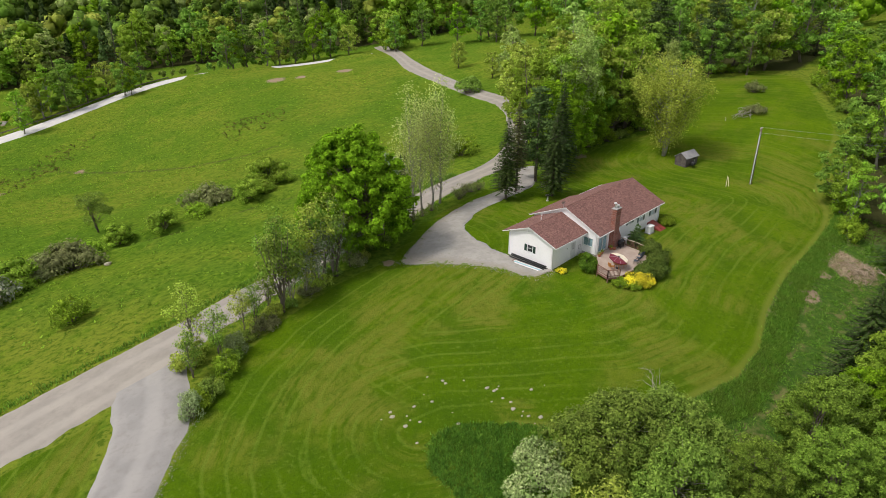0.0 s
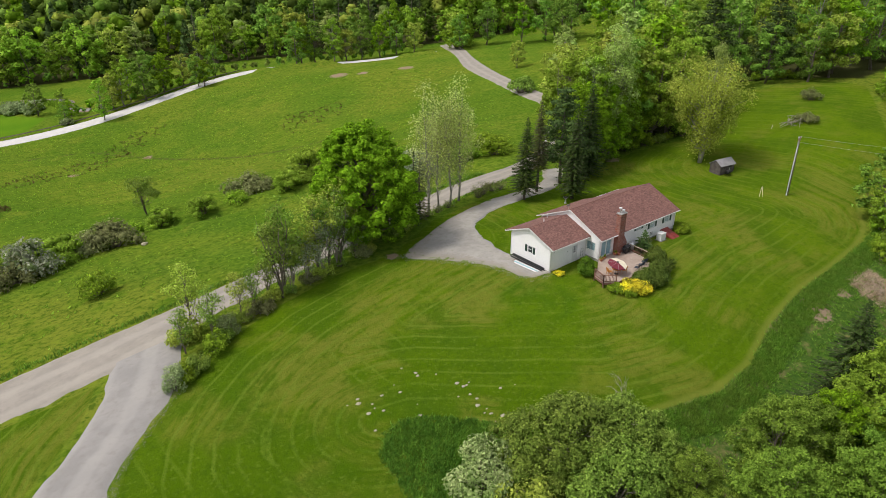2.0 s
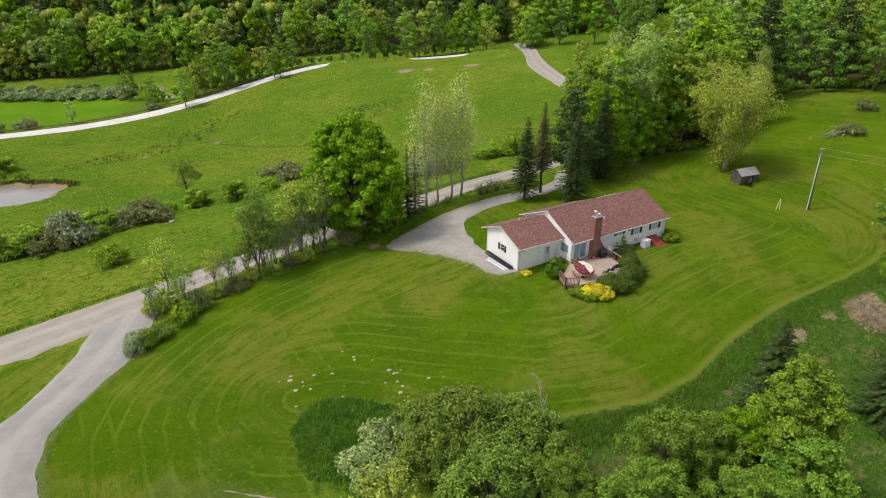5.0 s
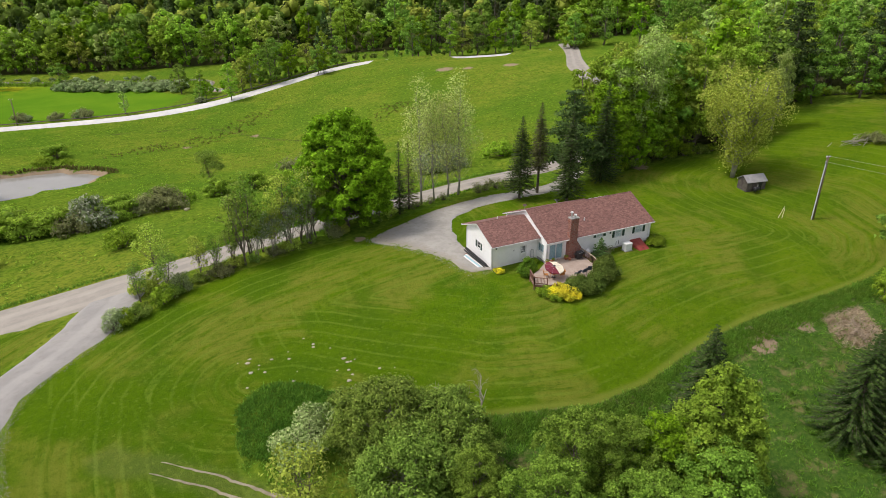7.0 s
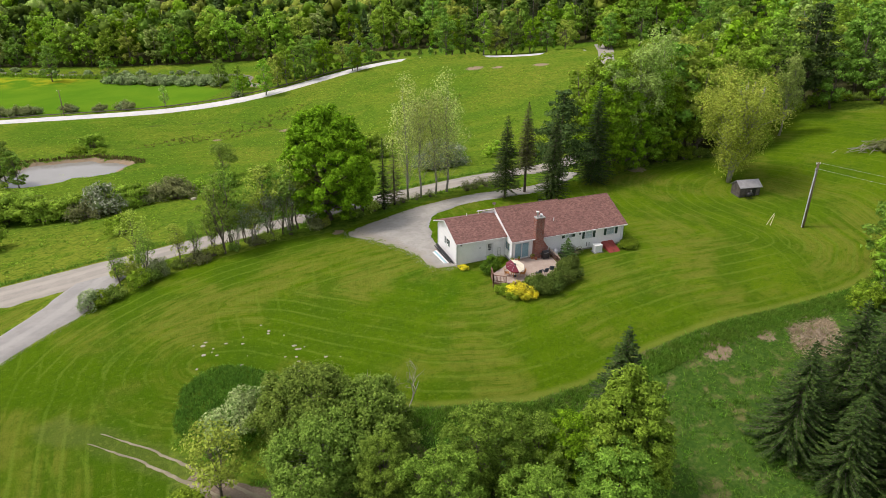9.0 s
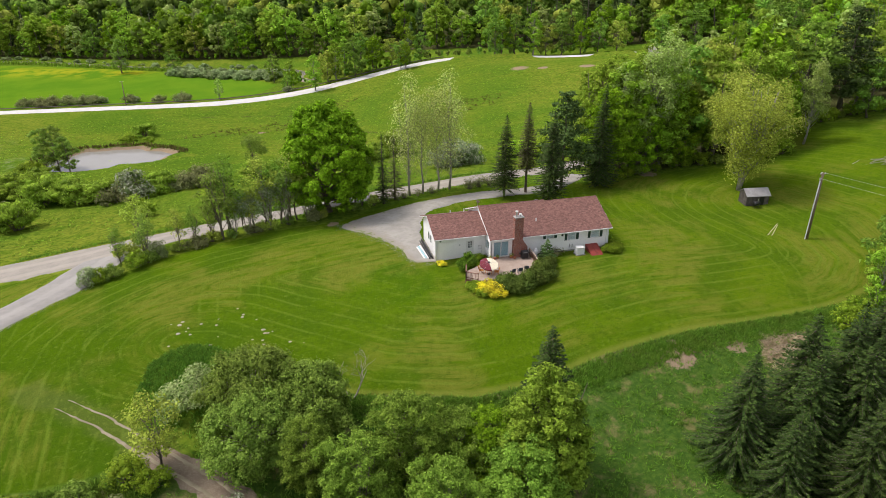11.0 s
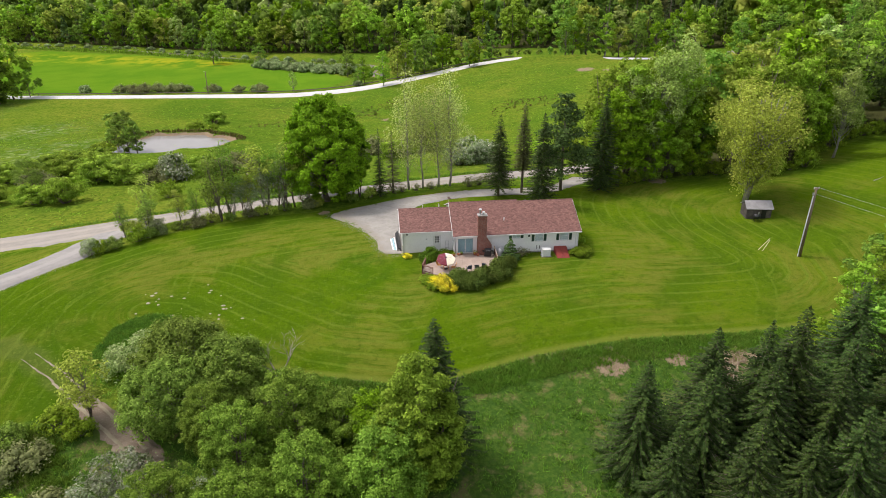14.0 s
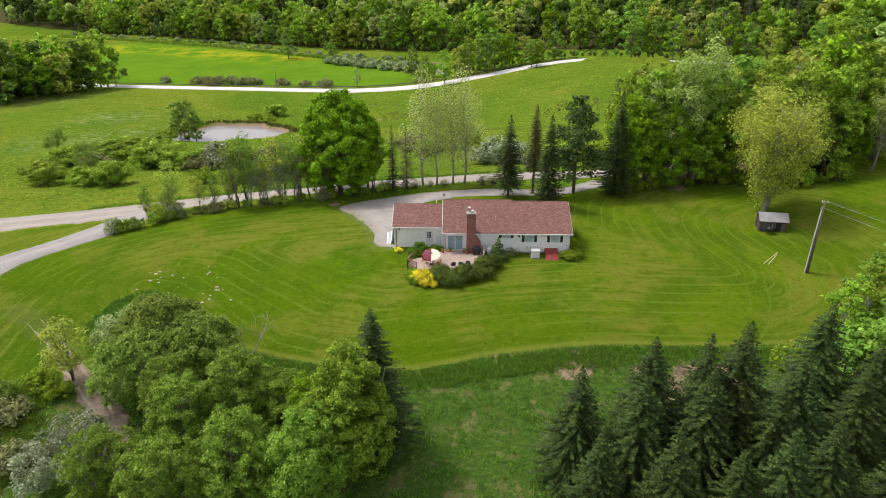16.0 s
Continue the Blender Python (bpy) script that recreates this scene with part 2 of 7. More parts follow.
def shingles():
    m, nt, bsdf = start("reddish-brown asphalt shingles")
    co = nt.nodes.new("ShaderNodeTexCoord").outputs["Object"]
    sep = nt.nodes.new("ShaderNodeSeparateXYZ")
    nt.links.new(co, sep.inputs[0])
    along = nt.nodes.new("ShaderNodeCombineXYZ")
    nt.links.new(sep.outputs[0], along.inputs[0])
    nt.links.new(calc(nt, "MULTIPLY", sep.outputs[1], 1.1), along.inputs[1])
    br = node(nt, "ShaderNodeTexBrick", Scale=1.0, Mortar_Size=0.006, Brick_Width=0.3, Row_Height=0.15)
    br.inputs["Color1"].default_value = (0.135, 0.062, 0.050, 1)
    br.inputs["Color2"].default_value = (0.255, 0.125, 0.100, 1)
    br.inputs["Mortar"].default_value = (0.12, 0.055, 0.045, 1)
    nt.links.new(along.outputs[0], br.inputs["Vector"])
    speck = noise_of(nt, 7.0, 3.0)
    stain = noise_of(nt, 0.45, 3.0)
    col = mix(nt, calc(nt, "MULTIPLY", ramp(nt, speck, 0.5, 0.7), 0.6), br.outputs[0], (0.31, 0.17, 0.14))
    blotch = noise_of(nt, 2.6, 5.0, 0.75)
    col = mix(nt, calc(nt, "MULTIPLY", ramp(nt, blotch, 0.50, 0.62), 0.55), col, (0.105, 0.050, 0.042))
    col = mix(nt, calc(nt, "MULTIPLY", ramp(nt, stain, 0.5, 0.8), 0.35), col, (0.13, 0.07, 0.06))
    nt.links.new(col, bsdf.inputs["Base Color"])
    bsdf.inputs["Roughness"].default_value = 0.9
    relief(nt, bsdf, speck, 0.4, 0.02)
    return m


def brickwork():
    m, nt, bsdf = start("red brick")
    co = nt.nodes.new("ShaderNodeTexCoord").outputs["Object"]
    sep = nt.nodes.new("ShaderNodeSeparateXYZ")
    nt.links.new(co, sep.inputs[0])
    flat = nt.nodes.new("ShaderNodeCombineXYZ")
    nt.links.new(calc(nt, "ADD", sep.outputs[0], sep.outputs[1]), flat.inputs[0])
    nt.links.new(sep.outputs[2], flat.inputs[1])
    br = node(nt, "ShaderNodeTexBrick", Scale=1.0, Mortar_Size=0.008, Brick_Width=0.21, Row_Height=0.073)
    br.inputs["Color1"].default_value = (0.20, 0.062, 0.04, 1)
    br.inputs["Color2"].default_value = (0.30, 0.10, 0.065, 1)
    br.inputs["Mortar"].default_value = (0.30, 0.24, 0.21, 1)
    nt.links.new(flat.outputs[0], br.inputs["Vector"])
    soot = noise_of(nt, 1.3)
    col = mix(nt, calc(nt, "MULTIPLY", ramp(nt, soot, 0.45, 0.75), 0.5), br.outputs[0], (0.12, 0.05, 0.04))
    nt.links.new(col, bsdf.inputs["Base Color"])
    bsdf.inputs["Roughness"].default_value = 0.9
    relief(nt, bsdf, br.outputs["Fac"], -0.5, 0.01)
    return m


def glass():
    m, nt, bsdf = start("window glass")
    bsdf.inputs["Base Color"].default_value = (0.03, 0.04, 0.045, 1)
    bsdf.inputs["Roughness"].default_value = 0.05
    bsdf.inputs["Specular IOR Level"].default_value = 0.8
    ripple = noise_of(nt, 1.5, 1.0)
    relief(nt, bsdf, ripple, 0.08, 0.02)
    return m


def gravel(name, a, b, streak, ruts=0.0, pebbles=9.0, weedy=False):
    """Packed gravel: pebbly grain, pale wheel tracks along the way (attribute 'across', 0 to 1)."""
    m, nt, bsdf = start(name)
    grain, coarse, mid = noise_of(nt, pebbles, 6.0, 0.7), noise_of(nt, 0.35, 3.0), noise_of(nt, 1.7, 4.0)
    col = mix(nt, ramp(nt, coarse, 0.35, 0.65), a, b)
    col = mix(nt, calc(nt, "MULTIPLY", ramp(nt, mid, 0.48, 0.7), 0.45), col, streak)
    col = mix(nt, calc(nt, "MULTIPLY", ramp(nt, grain, 0.5, 0.75), 0.4), col, tuple(v * 0.62 for v in a))
    if ruts:
        at = nt.nodes.new("ShaderNodeAttribute")
        at.attribute_name = "across"
        off = calc(nt, "MULTIPLY_ADD", noise_of(nt, 0.12, 2.0), 0.16, at.outputs["Fac"])
        wave = calc(nt, "SINE", calc(nt, "MULTIPLY", off, 6.2832 * ruts))
        col = mix(nt, calc(nt, "MULTIPLY", ramp(nt, wave, -0.2, 0.9), 0.4), col, tuple(min(1, v * 1.28) for v in a))
    if weedy:
        at = nt.nodes.new("ShaderNodeAttribute")
        at.attribute_name = "across"
        side = calc(nt, "MULTIPLY_ADD", noise_of(nt, 0.7, 6.0, 0.75), 1.0, calc(nt, "MULTIPLY", at.outputs["Fac"], 0.9))
        col = mix(nt, calc(nt, "MULTIPLY", ramp(nt, side, 0.80, 0.62), 0.45), col, (0.24, 0.205, 0.15))
        col = mix(nt, calc(nt, "MULTIPLY", ramp(nt, side, 0.56, 0.50), 0.9), col, (0.10, 0.155, 0.012))
    nt.links.new(col, bsdf.inputs["Base Color"])
    bsdf.inputs["Roughness"].default_value = 0.95
    relief(nt, bsdf, grain, 0.5, 0.03)
    return m


def plain(name, colour, rough=0.5, metal=0.0):
    return surface(name, colour, tuple(v * 0.9 for v in colour), 1.2, 30.0, rough, 0.08, 0.004, metal, tuple(v * 0.82 for v in colour))


M_SIDING, M_ROOF, M_BRICK, M_GLASS = siding(), shingles(), brickwork(), glass()
M_ROAD = gravel("tan gravel road", (0.315, 0.285, 0.242), (0.265, 0.242, 0.208), (0.225, 0.205, 0.175), 2.5)
M_DRIVE = gravel("grey gravel drive", (0.295, 0.28, 0.26), (0.25, 0.24, 0.225), (0.22, 0.205, 0.185), 2.0)
M_YARD = gravel("grey stony drive", (0.36, 0.343, 0.31), (0.285, 0.27, 0.245), (0.24, 0.225, 0.18), 0.0, 5.0, True)
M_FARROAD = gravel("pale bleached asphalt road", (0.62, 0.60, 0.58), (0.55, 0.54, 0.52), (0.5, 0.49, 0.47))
M_TRIM = plain("white trim", (0.8, 0.8, 0.78), 0.5)
M_GREEN = plain("dark green shutter paint", (0.015, 0.05, 0.035), 0.5)
M_BLACK = plain("black metal", (0.02, 0.02, 0.022), 0.45)
M_CONCRETE = surface("grey concrete", (0.38, 0.37, 0.35), (0.3, 0.29, 0.275), 1.5, 20.0, 0.9, 0.3, 0.01)
M_DECK = surface("weathered deck boards", (0.45, 0.36, 0.295), (0.37, 0.285, 0.23), 0.9, 12.0, 0.85, 0.3, 0.01)
M_RAIL = surface("reddish-brown stained wood", (0.23, 0.115, 0.08), (0.18, 0.09, 0.065), 1.5, 16.0, 0.8, 0.3, 0.01)
M_RAILTOP = surface("weathered pale wood", (0.45, 0.36, 0.28), (0.36, 0.28, 0.21), 1.5, 16.0, 0.85, 0.3, 0.01)
M_RED = plain("barn red metal paint", (0.28, 0.045, 0.035), 0.5)
M_MAROON = plain("maroon canvas", (0.17, 0.02, 0.035), 0.85)
M_CREAMC = plain("cream canvas", (0.82, 0.74, 0.56), 0.85)
M_WHITE = plain("white enamel", (0.8, 0.8, 0.8), 0.35)
M_TEAL = plain("pale blue plastic", (0.35, 0.62, 0.68), 0.4)
M_TERRA = plain("terracotta", (0.42, 0.15, 0.08), 0.8)
M_STEEL = plain("galvanised steel", (0.5, 0.5, 0.5), 0.4, 0.8)
M_SHEDW = surface("weathered grey boards", (0.085, 0.07, 0.062), (0.15, 0.13, 0.115), 1.2, 10.0, 0.9, 0.5, 0.02)
M_SHEDR = surface("weathered grey roofing", (0.36, 0.35, 0.35), (0.28, 0.27, 0.27), 1.0, 8.0, 0.8, 0.4, 0.02)
M_POLE = surface("weathered pole wood", (0.23, 0.17, 0.115), (0.16, 0.115, 0.08), 1.0, 12.0, 0.9, 0.4, 0.01)
M_YELLOWP = plain("faded yellow plastic guard", (0.62, 0.55, 0.32), 0.5)
M_ROUND = foliage("dark round bush leaves", (0.09, 0.18, 0.014), (0.17, 0.29, 0.025), (0.06, 0.125, 0.010))
M_DEEP = foliage("deep green forest leaves", (0.085, 0.155, 0.016), (0.145, 0.235, 0.026), (0.055, 0.105, 0.012))
# raised leaf brightness stands in for sun on the crowns
M_LITGREEN = foliage("light green leaves brightened as if sunlit", (0.25, 0.40, 0.035), (0.39, 0.555, 0.065), (0.17, 0.29, 0.022), 0.5)
M_STONE = surface("pale field stone", (0.42, 0.385, 0.27), (0.33, 0.295, 0.20), 2.0, 12.0, 0.9, 0.5, 0.02)
M_CUSHION = plain("dark slate-blue fabric", (0.06, 0.075, 0.10), 0.8)
M_ORANGE = plain("orange-brown wood", (0.5, 0.2, 0.04), 0.6)


def water():
    m, nt, bsdf = start("brown water paled by sky reflection")
    murk = noise_of(nt, 0.15)
    # base lightened to grey, so part of the sky's reflection is painted in
    nt.links.new(mix(nt, murk, (0.22, 0.212, 0.185), (0.29, 0.28, 0.25)), bsdf.inputs["Base Color"])
    bsdf.inputs["Roughness"].default_value = 0.08
    bsdf.inputs["IOR"].default_value = 1.33
    bsdf.inputs["Specular IOR Level"].default_value = 0.5
    relief(nt, bsdf, noise_of(nt, 3.0, 2.0), 0.05, 0.02)
    return m


M_WATER = water()
M_TRACK = surface("worn brown earth", (0.225, 0.175, 0.125), (0.155, 0.115, 0.080), 0.8, 7.0, 0.95, 0.7, 0.05, c=(0.34, 0.29, 0.22))

# ---- ground ----
LAWN = [(-13, 23), (-17, 20.5), (-26, 21), (-36, 19), (-44, 15.5), (-49, 12), (-54, 7.6), (-58, 3.5), (-59.8, 0), (-60.4, -5), (-59.5, -12), (-58, -24),
        (-49, -25.5), (-42, -25), (-41.5, -17), (-41, -13), (-40, -9.2), (-37.5, -7.2), (-35, -7.7), (-30, -13), (-25, -18), (-19, -20.5), (-9, -23),
        (-2, -22.7), (7, -20.3), (16, -19), (26, -18.3), (40, -17), (46, -15.5), (53, -11.5), (76, -7), (92, 2), (113, 13), (112, 26), (96, 31), (86, 38),
        (70, 30), (64, 23), (56, 25.5), (46, 28.5), (38, 27.5), (29, 26), (22, 29), (12, 29.5), (4, 28.6), (-6, 26.5)]
WEDGE = [(-56.5, 19), (-58.4, 14.5), (-62, 9.5), (-66.5, 5), (-69, -2), (-69, -26), (-120, -20), (-120, 13), (-90, 16.5), (-65, 19)]     # mown grass between road and drive
MOWED_WEST = [(-12, 21), (-26, 19.5), (-36, 17.5), (-44, 14), (-49, 10.5), (-55, 5), (-58, -1), (-58.6, -10), (-58, -24), (-56, -60)]
MOWED_SOUTH = [(-38, -6.2), (-34.5, -7), (-29, -12), (-19, -20), (-9, -23), (-2, -22.7), (7, -20.3), (16, -19), (26, -18.3), (40, -17), (46, -15), (52, -10), (54, 0), (50, 10)]
MEADOW = [(-260, 292), (-170, 266), (-110, 254), (-60, 247), (-30, 247), (-20, 262), (-40, 300), (-70, 335), (-130, 385), (-240, 440), (-300, 420)]
WOODS = [(29, 27), (40, 29.5), (46, 30), (56, 27), (66, 25), (70, 32), (86, 40), (104, 41), (114, 28), (120, 16), (180, 20), (190, 60), (172, 108), (140, 95),
         (118, 82), (100, 82), (84, 72), (64, 55), (47, 42), (33, 35)]
WOODS_EAST = [(39, -21), (50, -16.5), (62, -13), (78, -11), (94, -1), (106, 7), (116, 12), (128, 0), (118, -35), (70, -48), (42, -36)]
TRACK = [(-52, -11.5), (-48, -14.5), (-44, -18), (-40, -22), (-36, -26), (-32, -30), (-28, -38), (-26, -50), (-20, -66), (-8, -88)]
BROOK = [(-51, 75), (-36, 81), (-21, 73), (-8, 72), (2, 68), (12, 58), (22, 50)]
DRAIN = [(-60, 214), (-30, 208), (-18, 204), (-7, 185.7), (3, 161.8), (12.4, 143.5), (24.3, 131.6), (34, 128)]


def to_line(x, y, line):
    """Distance to a polyline."""
    best = np.full(np.shape(x), 1e9)
    for (ax, ay), (bx, by) in zip(line, line[1:]):
        dx, dy = bx - ax, by - ay
        t = np.clip(((x - ax) * dx + (y - ay) * dy) / (dx * dx + dy * dy), 0, 1)
        best = np.minimum(best, np.hypot(x - ax - t * dx, y - ay - t * dy))
    return best


def inside(x, y, poly):
    """Distance to a polygon's edge, negative outside."""
    x, y = np.asarray(x, float), np.asarray(y, float)
    odd = np.zeros(x.shape, bool)
    for (ax, ay), (bx, by) in zip(poly, poly[1:] + poly[:1]):
        odd ^= ((ay > y) != (by > y)) & (x < (bx - ax) * (y - ay) / (by - ay + 1e-12) + ax)
    return np.where(odd, 1, -1) * to_line(x, y, poly + poly[:1])


def smooth_line(pts, step):
    """Evenly spaced points on a smooth curve through pts."""
    p = [pts[0]] + list(pts) + [pts[-1]]
    out = []
    for a, b, c, d in zip(p, p[1:], p[2:], p[3:]):
        a, b, c, d = (np.array(q, float) for q in (a, b, c, d))
        n = max(2, int(np.linalg.norm(c - b) / step))
        for i in range(n):
            t = i / n
            out.append(0.5 * (2 * b + (c - a) * t + (2 * a - 5 * b + 4 * c - d) * t * t + (3 * b - a - 3 * c + d) * t ** 3))
    out.append(np.array(pts[-1], float))
    return np.array(out)


CRESTS = ([(63, 238.2), (72, 236.4), (82, 234.4), (94, 228)], [(123, 212.5), (134, 206)])
POND = (-74.0, 134.2, 16.0, 10.4)      # middle, half axes
POND_LEVEL = -22.6


def pond_ring(x, y):
    """1 on the pond's shore, less inside."""
    dx, dy = (x - POND[0]) / POND[2], (y - POND[1]) / POND[3]
    a = np.arctan2(dy, dx)
    return np.hypot(dx, dy) / (1 + 0.10 * np.sin(2 * a + 0.6) + 0.09 * np.sin(3 * a + 2.2) + 0.05 * np.sin(7 * a) + 0.03 * np.sin(13 * a + 1))


def ground_shape(x, y):
    z = H(x, y)
    # the brook's bed, a drain in the field, the pond's bowl and the river's bed
    z = z - 1.3 * np.exp(-(to_line(x, y, BROOK) / 2.2) ** 2)
    z = z - 0.5 * np.exp(-(to_line(x, y, DRAIN) / 1.5) ** 2)
    # low crest that hides parts of the far road
    for crest in CRESTS:
        z = z + 2.1 * np.exp(-(to_line(x, y, crest) / 3.2) ** 2)
    e = pond_ring(x, y)
    t = np.clip((2.2 - e) / 1.05, 0, 1)
    t = t * t * (3 - 2 * t)
    z = z * (1 - t) + (POND_LEVEL + np.clip((e - 1.0) * 7, -1.2, 0.9)) * t
    return z


def axis_steps(parts):
    out = []
    for a, b, s in parts:
        out += list(np.arange(a, b, s))
    return np.array(out + [parts[-1][1]])


def ground():
    gx = axis_steps([(-2600, -700, 190), (-700, -330, 18), (-330, -110, 5), (-110, -92, 2.5), (-92, -72, 1.3), (-72, 60, 1.1), (60, 150, 2.5), (150, 330, 6), (330, 800, 20), (800, 2600, 180)])
    gy = axis_steps([(-2000, -300, 170), (-300, -80, 10), (-80, -45, 2.5), (-45, 50, 1.1), (50, 112, 2.2), (112, 158, 1.3), (158, 270, 3), (270, 480, 6), (480, 800, 18), (800, 3000, 180)])
    x, y = np.meshgrid(gx, gy)
    z = ground_shape(x, y)
    # uneven turf outside the lawn
    lawn = np.maximum(inside(x, y, LAWN), inside(x, y, WEDGE))
    far = np.clip(1 - np.hypot(x, y - 60) / 260, 0, 1)
    bumps = np.array([noise.noise((a * 0.23, b * 0.23, 0)) + 0.6 * noise.noise((a * 0.6, b * 0.6, 3)) for a, b in zip(x.ravel(), y.ravel())]).reshape(x.shape)
    z = z + bumps * far * np.where(lawn > 0, 0.04, 0.14)
    ny, nx = x.shape
    idx = np.arange(nx * ny).reshape(ny, nx)
    faces = np.stack([idx[:-1, :-1], idx[:-1, 1:], idx[1:, 1:], idx[1:, :-1]], -1).reshape(-1, 4)
    me = raw_mesh("ground", np.stack([x, y, z], -1).reshape(-1, 3), faces, M_GROUND)
    me.polygons.foreach_set("use_smooth", [True] * len(me.polygons))
    stains = np.zeros(x.shape)
    for sx, sy, r in ((14.5, -21.8, 2.4), (22, -21.7, 1.5), (27.5, -24, 3.6), (30.5, -22.5, 2.2), (79, 197, 4.5), (87, 191, 3), (103, 183, 4), (40, 29, 2), (-5, 181, 2.2),
                      (-18, 20, 1.2), (-29, 176, 2), (31, 62, 1.5)):
        stains = np.maximum(stains, np.exp(-((x - sx) ** 2 + (y - sy) ** 2) / (r * r)))
    e = pond_ring(x, y)
    stains = np.maximum(stains, 0.8 * np.exp(-((e - 1.07) / 0.09) ** 2) * np.clip(0.55 + (y - POND[1]) / 20 + (x - POND[0]) / 25, 0, 1))
    stains = np.maximum(stains, np.where(e < 1.02, 1.0, 0))
    daisies = np.zeros(x.shape)
    for sx, sy, r in ((-197, 222, 24), (-129, 168, 14), (-114, 119, 18), (-105, 135, 10)):
        daisies = np.maximum(daisies, np.exp(-((x - sx) ** 2 + (y - sy) ** 2) / (r * r)))
    dandelions = np.exp(-(to_line(x, y, [(-250, 415), (-140, 372), (-100, 350)]) / 14) ** 2)
    for key, val in (("lawn", lawn), ("mow", np.minimum(to_line(x, y, MOWED_WEST), to_line(x, y, MOWED_SOUTH))), ("cross", np.hypot(x - 9, y - 3)), ("shore", np.clip((-4 - y) / 4, 0, 1) * np.clip((x + 34) / 6, 0, 1)),
                     ("lush", np.clip((-16 - x) / 24, 0, 1) * np.clip((10 - y) / 18, 0, 1)), ("thin", np.clip((x - 8) / 16, 0, 1)),
                     ("ring", np.maximum.reduce([np.exp(-((np.hypot((x + 13.2) / 1.15, y + 1.6) - r) / 0.65) ** 2) for r in (1.9, 4.0)]) * np.clip(0.75 + (x + 13) / 8, 0, 1)), ("meadow", inside(x, y, MEADOW)), ("track", to_line(x, y, TRACK)),
                     ("brook", np.minimum(to_line(x, y, BROOK), to_line(x, y, DRAIN) * 1.1)), ("earth", stains), ("daisies", daisies), ("dandelions", dandelions),
                     ("woods", np.maximum(np.maximum(inside(x, y, WOODS), inside(x, y, WOODS_EAST)), FOREST_EDGE(x, y))),
                     ("rough", np.clip((-17 - y) / 2, 0, 1) * np.clip((x + 30 + 5 * np.sin(y * 0.21) + 26 * np.clip((-24.5 - y) / 1.5, 0, 1)) / 9, 0, 1) * np.clip((58 + 4 * np.sin(y * 0.17) - x) / 12, 0, 1) * np.clip((y + 66 + 5 * np.sin(x * 0.19)) / 14, 0, 1))):
        at = me.attributes.new(key, "FLOAT", "POINT")
        at.data.foreach_set("value", np.ascontiguousarray(val, dtype=np.float32).ravel())
    return tagged(new("ground", me), "rolling grassland with a mown lawn, pasture and a far meadow", "ground", kind="structure")


def FOREST_EDGE(x, y):
    line = np.where(x < 50, 318 - 0.55 * (x - 50), 318 - 0.75 * (x - 50))
    return (y - np.maximum(line, 215)) * 0.86


